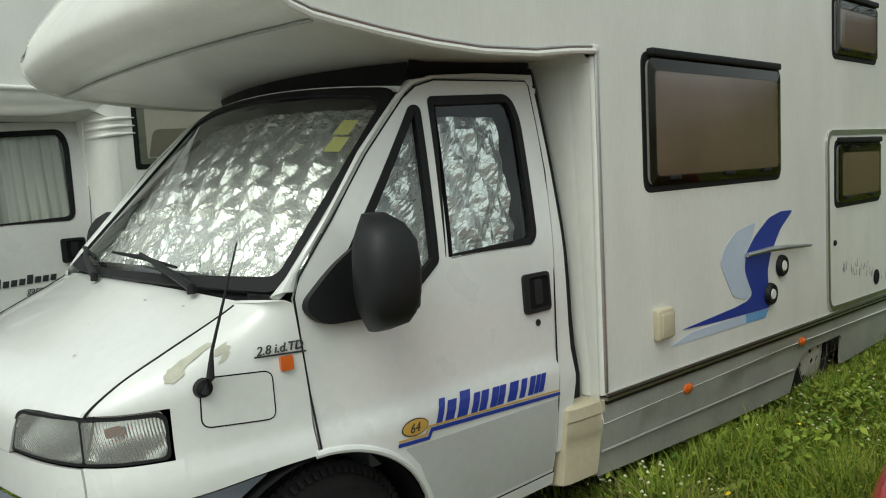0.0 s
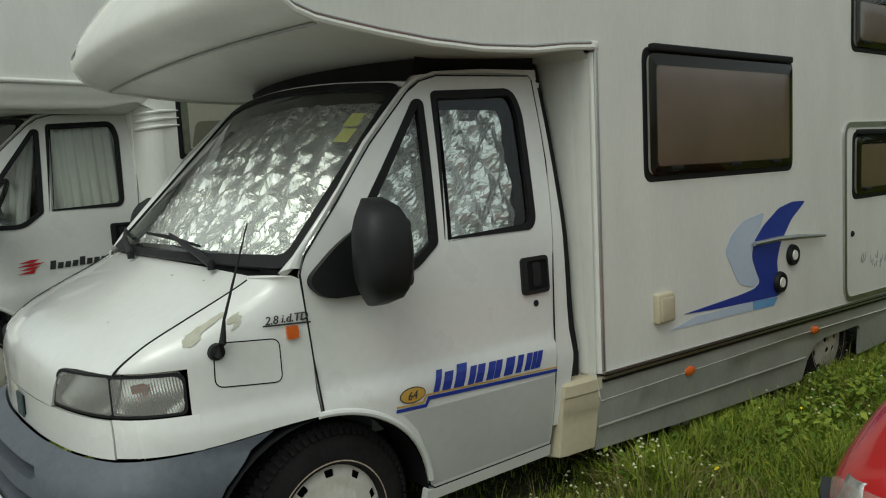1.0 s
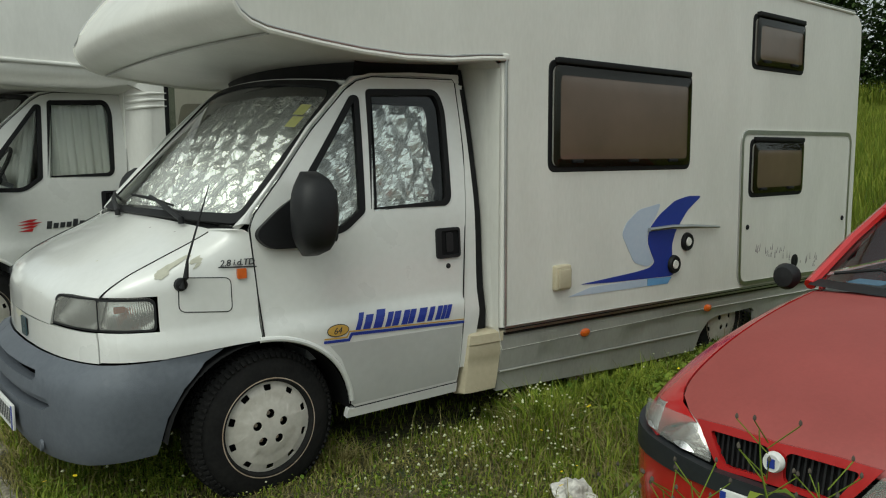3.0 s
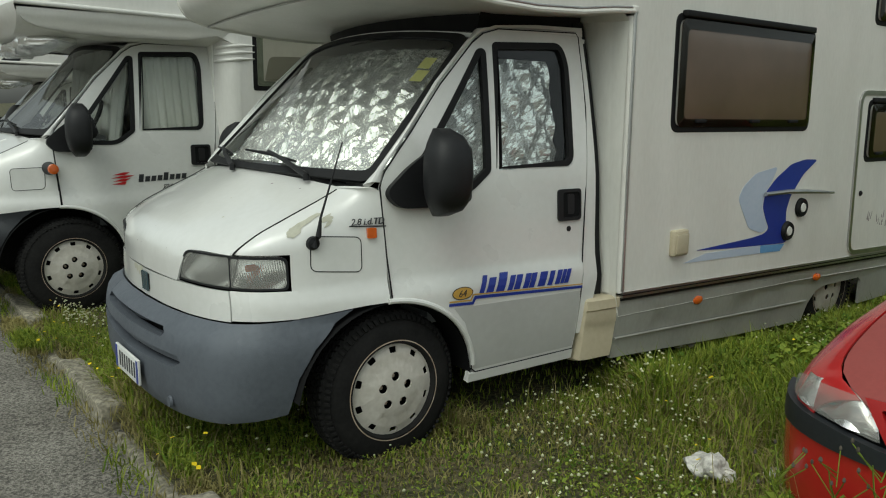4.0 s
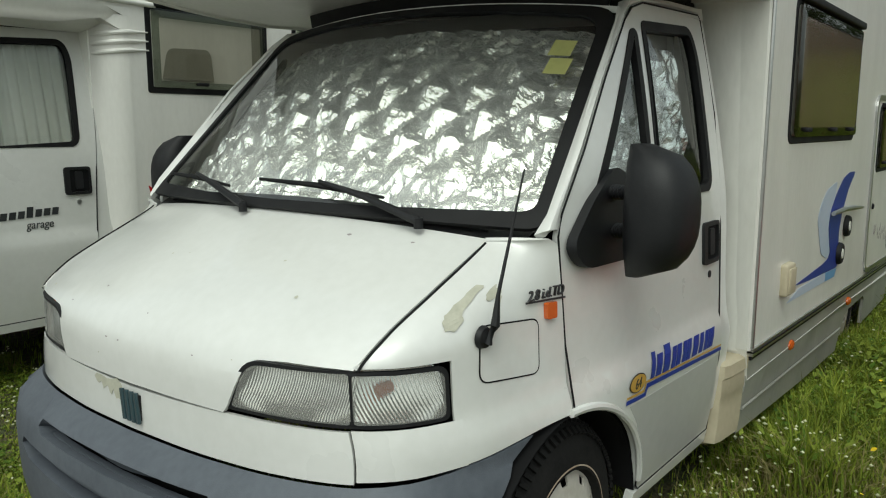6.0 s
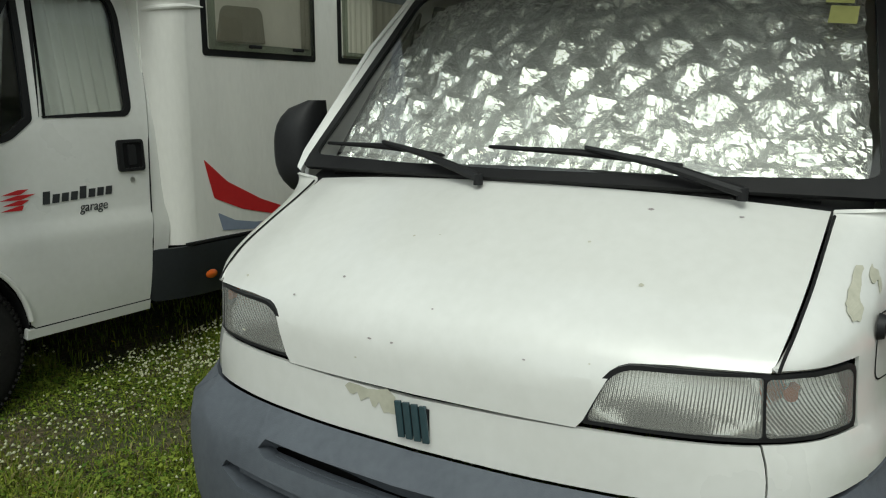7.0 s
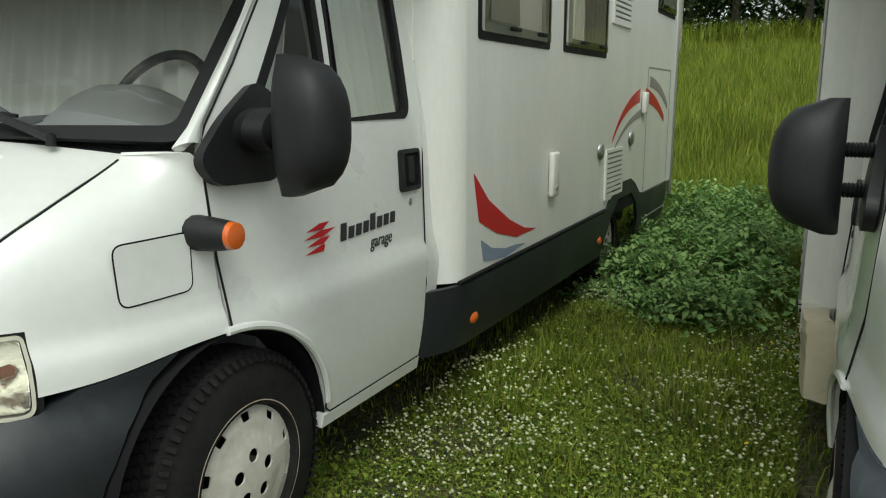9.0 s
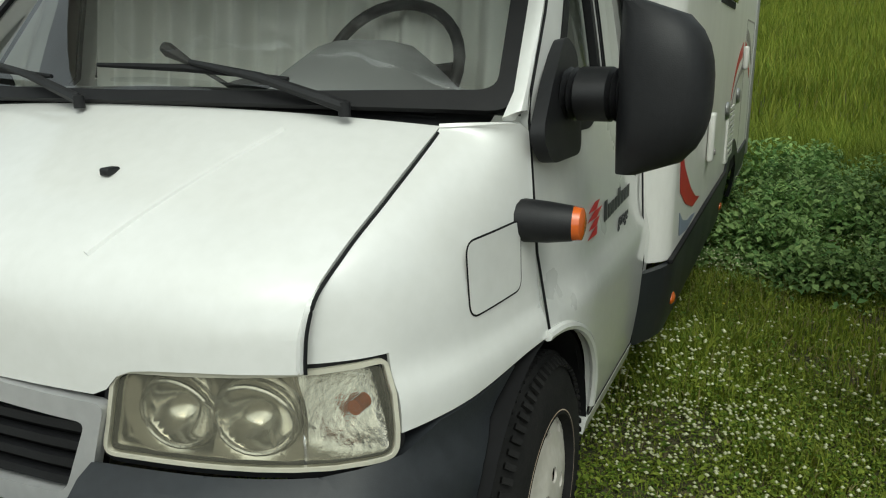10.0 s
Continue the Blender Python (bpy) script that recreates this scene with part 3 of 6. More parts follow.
def pillar_foot(t, zs):
    """The line where the wing ends: along the screen's foot, round the pillar and down the door's edge."""
    s1, s2, s3 = Vector(screen_at(-0.775, -0.035)) + Vector((-0.01, 0, -0.012)), Vector(screen_at(-0.895, -0.03)) + Vector((-0.008, -0.004, -0.004)), Vector(cab_at(-0.030, 1.125))
    if t < 0.4:
        return s1.lerp(s2, t / 0.4)
    if t < 0.55:
        return s2.lerp(s3, (t - 0.4) / 0.15)
    k = (t - 0.55) / 0.45
    return Vector(cab_at(-0.030 + 0.020 * k, 1.125 + (zs - 1.125) * k))


def on_cab(push):
    return lambda s, z: cab_at(s, z, push)


def cab(root, dz, style):
    """Cab of a van: bonnet, wings, doors, pillars, roof, screen, lamps, bumper, mirrors and interior. style 'old' or 'new' differs in nose and lamps."""
    base = new("cab")
    base.parent = root
    base.location = (0, 0, dz)
    old = style == "old"
    bump = BUMPER if old else DARKSKIRT
    # bonnet
    half = [(0.0, 0.0), (0.385, 0.0), (0.40, 0.25), (0.445, 1.5), (0.50, 1.93), (0.56, 2.0), (BEDGE(2.03) - 0.004, 2.03), (BEDGE(2.3), 2.3)] if old else [(0.0, -0.56), (0.345, -0.60), (0.375, -0.42), (0.40, -0.05), (0.43, 0.12), (0.47, 0.20), (0.56, 0.28), (BEDGE(0.36) - 0.004, 0.36), (BEDGE(1.2), 1.2), (BEDGE(2), 2.0)]
    half = half[:] + [(BEDGE(b), b) for b in (3, 3.5, 4, 5, 5.97)] + [(0.5, 6), (0.25, 6), (0, 6)]
    ring = half + [(-y, b) for y, b in half[::-1][1:-1]]
    scale_b = [(y, b * 0.1) for y, b in ring]
    part("bonnet", sheet(scale_b, lambda y, b: bonnet_at(y, b * 10), step=0.045, out=(-0.5, 0, 1)), WHITE, base, "white bonnet with small paint chips" if old else "glossy white bonnet", solid=0.012)
    if not old:
        # raised ridges of the newer bonnet
        for sg in (-1, 1):
            pts = [bonnet_at(sg * (0.30 + 0.16 * t), 2.6 + 2.9 * t) for t in [i / 12 for i in range(13)]]
            part("bonnet_ridge", tube([(p[0], p[1], p[2] - 0.004) for p in pts], 0.009, 8), WHITE, base)
        jx, jy, jz = bonnet_at(-0.185, 4.08)
        part("washer_jet", block(jx - 0.018, jx + 0.018, jy - 0.012, jy + 0.012, jz - 0.004, jz + 0.012, bev=0.005), BLACK, base)
    lamp_out, lamp_main, lamp_full = (LAMP_OUT, LAMP_MAIN, LAMP_FULL) if old else (LAMP2_OUT, LAMP2_MAIN, LAMP2_FULL)
    zs, s_lamp, b_low = (0.884, -0.388, 2.05) if old else (0.776, -0.482, 0.40)
    for side in (1, -1):
        # wing: a roll from the bonnet edge to the flank, then the flank itself down to the bumper
        rows, low = [], []
        steps = [b_low + (6 - b_low) * i / 40 for i in range(41)]
        steps.append(min((b_low + (6 - b_low) * i / 4000 for i in range(4001)), key=lambda b: abs(wing_s(b) - s_lamp)))
        steps.sort()
        for b in steps:
            s = wing_s(b)
            w = min(1, max(0, (b - 4.4) / 1.6)) ** 2
            rows.append([(q[0], q[1] * side, q[2]) for q in [wing_at(b, j / 14, zs).lerp(pillar_foot(j / 14, zs), w) for j in range(15)]])
            if s > s_lamp - 0.0015:
                zb = LOWLINE(s)
                low.append(([(q[0], q[1] * side, q[2]) for q in [cab_at(s, zs + (zb - zs) * j / 8) for j in range(9)]]))
        wing = grid(rows, out=(0, -side, 0.3))
        grid(low, out=(0, -side, 0), bm=wing)
        bmesh.ops.remove_doubles(wing, verts=wing.verts[:], dist=0.0004)
        part("wing", wing, WHITE, base, "white front wing with peeled paint" if old and side == 1 else "white front wing", solid=0.008)
        part("bonnet_seal", tube([(r[0][0], r[0][1] - 0.003 * side, r[0][2] - 0.001) for r in rows[:-3]], 0.0036, 6), RUBBER, base, "black rubber strip in the bonnet gap")
        zt = 0.744 if old else 0.60
        if old:
            part("lamp_apron", sheet([(-0.622, zt), (s_lamp + 0.02, zt), (s_lamp + 0.02, LOWLINE(s_lamp)), (-0.622, 0.628)], on_cab(0.001), (), 0.04, side=side), WHITE, base, solid=0.008)
        # door
        outline = DOOR + ARCH
        outline = [p for p in outline if p[0] > -0.03]
        d = part("door", sheet(outline, cab_at, (QUARTER, MAINWIN), 0.035, side=side), WHITE, base, "closed white cab door", solid=0.02)
        edge_line = [cab_at(s, z, 0.0) for s, z in outline + outline[:1]]
        part("door_seal", tube([(q[0], q[1] * side, q[2]) for q in edge_line], 0.0032, 6), RUBBER, d)
        for nm, hole in (("quarter_window", QUARTER), ("door_window", MAINWIN)):
            fr = part(nm, sheet(grow(hole, 0.014), on_cab(0.004), (grow(hole, -0.016),), 0.09, side=side), RUBBER, d, "black rubber window frame", solid=0.022)
            gl = part("pane", sheet(grow(hole, -0.004), on_cab(-0.012), (), 0.12, side=side), GLASS_DARK, fr)
            gl.visible_shadow = False
        part("door_handle", sheet(rect(0.925, 0.925, 1.075, 1.075, 0.02), on_cab(0.012), (rect(0.955, 0.94, 1.065, 1.06, 0.012),), 0.08, side=side), BLACK, d, solid=0.02)
        part("handle_recess", sheet(rect(0.955, 0.94, 1.07, 1.065), on_cab(0.003), (), 0.05, side=side), VOID, d)
        part("handle_grip", sheet(rect(0.985, 0.955, 1.03, 1.05, 0.012), on_cab(0.010), (), 0.05, side=side), BLACK, d, solid=0.012)
        part("door_lock", sheet(disc(1.0, 0.885, 0.013), on_cab(0.004), (), 0, side=side), BLACK if old else ALU, d, solid=0.008)
        # near-black sheet set behind the panel gaps, standing in for the shade inside
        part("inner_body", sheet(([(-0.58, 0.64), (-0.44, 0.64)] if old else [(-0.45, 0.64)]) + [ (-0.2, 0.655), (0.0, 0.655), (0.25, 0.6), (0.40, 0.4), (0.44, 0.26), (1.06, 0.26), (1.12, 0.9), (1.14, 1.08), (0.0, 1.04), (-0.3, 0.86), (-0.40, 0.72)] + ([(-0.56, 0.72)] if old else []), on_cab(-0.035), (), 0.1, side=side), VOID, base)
        # sill and rear post
        part("sill", sheet([(0.40, 0.24), (1.05, 0.235), (1.05, 0.282), (0.405, 0.282)], on_cab(0.004), (), 0.1, side=side), WHITE, base, solid=0.03)
        part("rear_post", sheet([(1.062, 0.36), (1.13, 0.36), (1.180, 0.62), (1.190, 1.2), (1.195, 1.78), (1.185, 1.82), (1.172, 1.80), (1.162, 1.45), (1.122, 1.05), (1.077, 0.57)], on_cab(-0.002), (), 0.1, side=side), WHITE, base, solid=0.03)
        # arch lip
        lip = [(0.425 * math.cos(radians(a)), 0.27 + 0.40 * math.sin(radians(a))) for a in range(8, 96, 4)]
        part("arch_lip", tube([(cab_at(x, z, 0.002)[0], cab_at(x, z, 0.002)[1] * side, z) for x, z in lip], 0.012, 8), WHITE, base)
        # pillar from the screen to the door gap, and the drip edge over the door
        A, B = [], []
        seam = [(-0.024, 1.148), (-0.004, 1.20), (0.128, 1.352), (0.293, 1.548), (0.495, 1.735), (0.57, 1.780), (0.66, 1.802), (0.9, 1.812), (1.2, 1.818)]
        edge = [(0.89, -0.02), (0.896, 0.06), (0.873, 0.30), (0.843, 0.60), (0.811, 0.93)]
        roofedge = [(0.55, 0.785, 1.786), (0.66, 0.785, 1.795), (0.9, 0.78, 1.80), (1.2, 0.78, 1.79)]
        rows = []
        for i, (s, z) in enumerate(seam):
            q = Vector(cab_at(s, z))
            p = Vector(screen_at(-edge[i][0], edge[i][1])) if i < 5 else Vector((roofedge[i - 5][0], -roofedge[i - 5][1], roofedge[i - 5][2]))
            mid = (p + q) / 2 + Vector((-0.008, -0.014, 0.008))
            rows.append([(v.x, v.y * side, v.z) for v in (p, p * 0.5 + mid * 0.5 + Vector((-0.002, -0.004, 0.002)), mid, q * 0.5 + mid * 0.5 + Vector((-0.002, -0.004, 0.002)), q)])
        part("windscreen_pillar", grid(rows, out=(-0.3, -side, 0.3)), WHITE, base, solid=0.02, subd=1)
        # head lamps
        lampm = part("headlamp", sheet(lamp_main, on_cab(0.0), (), 0.06, side=side, out=(-1, 0, 0)), LENS if old else LENS2, base, "clear ribbed headlamp" if old else "cloudy twin headlamp")
        part("indicator_lens", sheet(lamp_out, on_cab(0.0), (), 0.05, side=side, out=(-1, 0, 0)), LENS if old else LENS2, lampm)
        holes = (grow(lamp_out, 0.001), grow(lamp_main, 0.001)) if old else (grow(lamp_full, -0.008),)
        part("lamp_gasket", sheet(lamp_full, on_cab(0.001 if old else 0.003), holes, 0.06, side=side, out=(-1, 0, 0)), BLACK if old else CREAMLAMP, lampm, solid=0.012)
        zc = 0.815 if old else 0.672
        if not old:
            part("lamp_shroud", sheet(grow(lamp_full, 0.016), on_cab(-0.008), (grow(lamp_full, -0.010),), 0.06, side=side, out=(-1, 0, 0)), BLACK, lampm, solid=0.01)

        def bowl(u, v, c=-0.79, w=0.16):
            q = min(1, ((u - c) / w) ** 2 * 0.8 + ((v - zc) / 0.07) ** 2 * 0.5)
            return cab_at(u, v, min(-0.014, -0.06 + 0.035 * q - 0.42 * (v - zc)))

        def dishes(u, v):
            q = min(((u - c) / 0.07) ** 2 + ((v - zc) / 0.064) ** 2 for c in (-0.725, -0.868))
            return cab_at(u, v, -0.075 + 0.052 * min(1.0, q) + 0.008 * min(1, max(0, q - 1)))
        part("reflector", sheet(grow(lamp_main, 0.006), bowl if old else dishes, (), 0.016 if old else 0.010, side=side, out=(-1, 0, 0)), RIBS if old else SMOOTHCHROME, lampm)
        part("side_reflector", sheet(grow(lamp_out, 0.006), lambda u, v: bowl(u, v, -0.53, 0.12), (), 0.016, side=side, out=(-1, 0, 0)), RIBS_SIDE if old else CHROME, lampm)
        part("bulb", lathe([(-0.02, 0.001), (-0.02, 0.014), (0.015, 0.014), (0.03, 0.001)], axis="x", seg=14, at=(cab_at(-0.545, zc + 0.015, -0.035)[0], cab_at(-0.545, zc + 0.015, -0.035)[1] * side, zc + 0.015)), ORANGE, lampm)
        if not old:
            for c in (-0.725, -0.865):
                pts = [cab_at(c + 0.068 * math.cos(a), 0.672 + 0.06 * math.sin(a), -0.012) for a in [2 * math.pi * i / 24 for i in range(25)]]
                part("lamp_ring", tube([(p[0], p[1] * side, p[2]) for p in pts], 0.005, 8), CHROME, lampm)
        # bumper half with two slots, joined at the middle
        bo = [(-0.165, 0.655), (-0.24, 0.61), (-0.32, 0.52), (-0.375, 0.41), (-0.40, 0.30), (-0.41, 0.265), (-0.62, 0.235), (-0.9, 0.215), (-1.355, 0.205)]
        slots = [(-1.355, 0.40), (-0.86, 0.42), (-0.80, 0.45), (-0.82, 0.475), (-1.355, 0.462), (-1.355, 0.515), (-0.97, 0.522), (-0.94, 0.54), (-0.96, 0.565), (-1.355, 0.56)]
        bo += (slots + [(-1.355, 0.612), (-0.903, 0.615), (-0.622, 0.62), (-0.40, 0.632)]) if old else [(-1.355, 0.425), (-1.075, 0.43), (-1.05, 0.49), (-1.03, 0.572), (-0.80, 0.576), (-0.622, 0.582), (-0.485, 0.597), (-0.40, 0.632)]
        PUSH = spline([0.2, 0.24, 0.32, 0.45, 0.55, 0.595, 0.612, 0.66], [0.06, 0.085, 0.098, 0.10, 0.085, 0.055, 0.014, 0.006]) if old else spline([0.2, 0.24, 0.32, 0.45, 0.53, 0.558, 0.572, 0.60, 0.66], [0.06, 0.085, 0.098, 0.10, 0.072, 0.045, 0.014, 0.010, 0.006])
        SIDEK = spline([-1.4, -0.62, -0.4, -0.16], [1, 1, 0.55, 0.2])
        bm_ = sheet(bo, lambda s, z: cab_at(s, z, PUSH(z) * SIDEK(s)), (), 0.05, side=1, out=(-1, -0.5, 0))
        sheet(bo, lambda s, z: cab_at(s, z, PUSH(z) * SIDEK(s)), (), 0.05, side=-1, out=(-1, -0.5, 0), bm=bm_)
        bmesh.ops.remove_doubles(bm_, verts=bm_.verts[:], dist=0.0005)
        if side < 0:
            bm_.free()
        else:
            part("bumper", bm_, bump, base, "faded grey plastic bumper" if old else "charcoal plastic bumper", solid=0.05)
        for z0, pu in ((0.44, 0.075), (0.50, 0.06)):
            if old:
                part("bumper_slat", sheet([(-1.355, z0 - 0.012), (-0.84, z0), (-0.84, z0 + 0.02), (-1.355, z0 + 0.01)], lambda s, z: cab_at(s, z, pu), (), 0.1, side=side, out=(-1, 0, 0)), bump, base, solid=0.02)
        # near-black sheet gives the bumper openings their dark depth, shade put in as colour
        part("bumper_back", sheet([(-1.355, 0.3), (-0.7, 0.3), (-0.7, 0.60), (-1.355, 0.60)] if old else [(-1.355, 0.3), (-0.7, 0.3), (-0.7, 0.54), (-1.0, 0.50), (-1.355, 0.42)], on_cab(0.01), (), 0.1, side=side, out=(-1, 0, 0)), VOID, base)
        # nose strip over the bumper
        if old:
            ns = [(-0.627, 0.624), (-0.627, 0.742), (-0.95, 0.738), (-1.355, 0.730), (-1.355, 0.614), (-0.9, 0.617)]
            nb = sheet(ns, on_cab(0.004), (), 0.03, side=1, out=(-1, 0, 0))
            sheet(ns, on_cab(0.004), (), 0.03, side=-1, out=(-1, 0, 0), bm=nb)
            bmesh.ops.remove_doubles(nb, verts=nb.verts[:], dist=0.0005)
            if side < 0:
                nb.free()
            else:
                part("nose_strip", nb, WHITE, base, "white nose strip over the bumper", solid=0.012)
        else:
            part("grille_surround", sheet(rounded([(-1.060, 0.455), (-0.990, 0.685), (-1.355, 0.700), (-1.355, 0.445)], [0.06, 0.02, 0, 0]), on_cab(0.016), (rounded([(-1.100, 0.495), (-1.035, 0.645), (-1.353, 0.660), (-1.353, 0.490)], [0.03, 0.02, 0, 0]),), 0.06, side=side, out=(-1, 0, 0)), SILVER, base, "silver grille surround", solid=0.025)
            for k in range(4):
                z0 = 0.505 + 0.038 * k
                part("grille_bar", sheet([(-1.04, z0), (-1.04, z0 + 0.018), (-1.355, z0 + 0.018), (-1.355, z0)], on_cab(0.006), (), 0.1, side=side, out=(-1, 0, 0)), BLACK, base, solid=0.02)
            # shade behind the grille bars, painted as a near-black sheet
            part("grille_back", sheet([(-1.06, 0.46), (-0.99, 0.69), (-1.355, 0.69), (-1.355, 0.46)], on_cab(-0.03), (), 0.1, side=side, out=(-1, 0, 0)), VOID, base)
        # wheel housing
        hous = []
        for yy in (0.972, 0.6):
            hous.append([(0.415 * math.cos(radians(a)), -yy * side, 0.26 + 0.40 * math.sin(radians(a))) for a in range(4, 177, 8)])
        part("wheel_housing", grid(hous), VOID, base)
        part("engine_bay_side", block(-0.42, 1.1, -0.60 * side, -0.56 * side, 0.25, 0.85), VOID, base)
        if old:
            mirror(base, 0.200, side * -1.125, 1.185, -side, ((0.045, 0.021), (-0.06, 0.021)))
        else:
            mirror(base, 0.125, side * -1.18, 1.185, -side, ((-0.01, 0.058),))
    # windscreen: black band, glass, wipers
    scr = [(-0.905, 0.0), (-0.45, 0.0), (0, 0.0), (0.45, 0.0), (0.905, 0.0), (0.805, 1.0), (0.4, 1.0), (0, 1.0), (-0.4, 1.0), (-0.805, 1.0)]
    scr = rounded(scr, [0.05, 0, 0, 0, 0.05, 0.09, 0, 0, 0, 0.09])
    inner = rounded([(-0.866, 0.060), (-0.4, 0.036), (0, 0.030), (0.4, 0.036), (0.866, 0.060), (0.768, 0.955), (0.4, 0.965), (0, 0.97), (-0.4, 0.965), (-0.768, 0.955)], [0.05, 0, 0, 0, 0.05, 0.10, 0, 0, 0, 0.10])
    ws = part("windscreen", sheet(inner, lambda y, v: tuple(Vector(screen_at(y, v)) + Vector((0.006, 0, -0.006))), (), 0.1, out=(-1, 0, 1)), GLASS, base, "raked windscreen with a black border")
    ws.visible_shadow = False
    part("windscreen_border", sheet(scr, screen_at, (grow(inner, -0.004),), 0.08, out=(-1, 0, 1)), RUBBER, ws, solid=0.012)
    cowl = [[(BON_X(6) - 0.012 + 0.085 * (y / 0.735) ** 2 + dx, y, 1.142 - 0.03 * (y / 0.735) ** 2 + dzz) for y in np.linspace(-0.85, 0.85, 21)] for dx, dzz in ((0.0, -0.03), (0.01, 0.0), (0.05, 0.022), (0.10, 0.045), (0.19, 0.045))]
    part("cowl", grid(cowl, out=(-0.3, 0, 1)), BLACK, base, "black plastic cowl under the windscreen")
    for dx, dzz in ((0.022, 0.0085), (0.048, 0.0235), (0.072, 0.036)):
        part("cowl_slot", tube([(BON_X(6) - 0.012 + 0.085 * (y / 0.735) ** 2 + dx, y, 1.142 - 0.03 * (y / 0.735) ** 2 + dzz) for y in np.linspace(-0.74, 0.74, 15)], 0.0035, 5), VOID, base)
    for y0 in (-0.16, 0.52):
        piv = Vector(screen_at(y0 - 0.42, -0.02)) + Vector((-0.012, 0, 0.014))
        mid = Vector(screen_at(y0 - 0.02, 0.095)) + Vector((-0.022, 0, 0.022))
        e0, e1 = Vector(screen_at(y0 + 0.27, 0.10)) + Vector((-0.012, 0, 0.012)), Vector(screen_at(y0 - 0.27, 0.06)) + Vector((-0.012, 0, 0.012))
        arm = part("wiper", tube([piv, piv.lerp(mid, 0.5) + Vector((-0.012, 0, 0.012)), mid], [0.014, 0.011, 0.006], 8), BLACK, base, "black wiper resting on the glass")
        part("wiper_blade", tube([e0, (e0 + e1) / 2 + Vector((-0.008, 0, 0.008)), e1], [0.005, 0.009, 0.005], 8), RUBBER, arm)
        part("wiper_pivot", lathe([(-0.02, 0.001), (-0.02, 0.013), (0.008, 0.013), (0.013, 0.001)], axis="z", seg=14, at=piv), BLACK, arm)
    # roof
    rows = []
    for i in range(9):
        t = i / 8
        x = 0.43 + 0.80 * t
        zc = 1.815 + 0.022 * math.sin(t * 2.4)
        rows.append([(x + (0.10 - 0.08 * t) * (y / 0.8) ** 2 * (1 - t), y, zc - 0.045 * (y / 0.8) ** 2) for y in np.linspace(-0.80, 0.80, 13)])
    part("cab_roof", grid(rows, out=(0, 0, 1)), WHITE, base, solid=0.02)
    # floor, bulkhead and dashboard inside
    part("cab_floor", block(0.46, 1.1, -0.9, 0.9, 0.30, 0.36), VOID, base)
    part("dashboard", sheet([(-0.84, 0.06), (-0.50, -0.07), (0.50, -0.07), (0.84, 0.06), (0.84, 0.36), (-0.84, 0.36)], lambda y, v: (v + 0.02 * noise.noise((y * 3, v * 3, 0)), y * (0.97 if v > 0 else 0.95), 1.15 + 0.02 * min(1, max(0, (v + 0.1) / 0.2)) + 0.125 * math.exp(-((y + 0.42) / 0.2) ** 4) * min(1, max(0, (v - 0.02) / 0.12)) - 0.1 * max(0, v - 0.27) * 4), (), 0.06, out=(0, 0, 1)), DASH, base, "grey moulded dashboard", solid=0.03)
    part("dashboard_front", block(0.28, 0.34, -0.82, 0.82, 0.5, 1.06), DASH, base)
    return base


# ---- first motorhome: overcab type with foil behind its windows ----
m1 = thing("motorhome", "older white overcab motorhome with silver foil in cab windows", "motorhome")
cab1 = cab(m1, 0.0, "old")
cab1.location.x, cab1.location.y, cab1.scale.x, cab1.scale.y = -0.020, -0.100, 1.012, 0.950
for sg in (-1, 1):
    wheel(m1, 0.01, -0.905 if sg < 0 else 0.735, 0.278, 0.325, sg, "front wheel with dusty tyre")
    wheel(m1, 3.57, sg * 0.86 - 0.06, 0.262, 0.325, sg, "rear wheel under the skirt", name="rear_wheel")
# foil screens
def screen_foil(u, w):
    v = 0.085 + 0.865 * w
    half = (0.83 if v < 0.2 else 0.83 - 0.09 * (v - 0.2) / 0.75) - 0.012 * abs(noise.noise((w * 9, u, 2)))
    y = (2 * u - 1) * half
    return Vector(screen_at(y, v)) + Vector((0.05, 0, -0.04)), (-0.72, 0, 0.69), y, v * 0.9


def side_foil(u, z):
    z = 1.10 + 0.57 * z
    x0 = 0.09 + max(0, z - 1.12) * 0.85
    x = x0 + (0.985 - x0) * u
    return cab_at(x, z, -0.055), (0, -1, 0.1), x, z


foil("windscreen_foil", screen_foil, 150, 84, (-1, 0, 1), cab1)
fo = foil("side_foil", side_foil, 48, 36, (0, -1, 0), cab1)
foil("side_foil", lambda u, z: ((side_foil(u, z)[0][0], -side_foil(u, z)[0][1], side_foil(u, z)[0][2]), (0, 1, 0.1), side_foil(u, z)[2], side_foil(u, z)[3]), 48, 36, (0, 1, 0), cab1)

BW = 1.093  # half width of the living body


def body_skin(root, profile, half, bulge, wall_mat, name, label, nose):
    """Roof, front and underside as one skin along a side profile; nose(x, z) says how far the middle swells forward."""
    rows = []
    for i in range(len(profile)):
        x, z = profile[i]
        rows.append([(x - nose(x, z) * (1 - (y / half) ** 2), y, z + bulge(x, z) * (1 - (y / half) ** 2)) for y in np.linspace(-half + 0.004, half - 0.004, 17)])
    b = grid(rows)
    bmesh.ops.recalc_face_normals(b, faces=b.faces[:])
    return part(name, b, wall_mat, root, label, bevel=0.0)


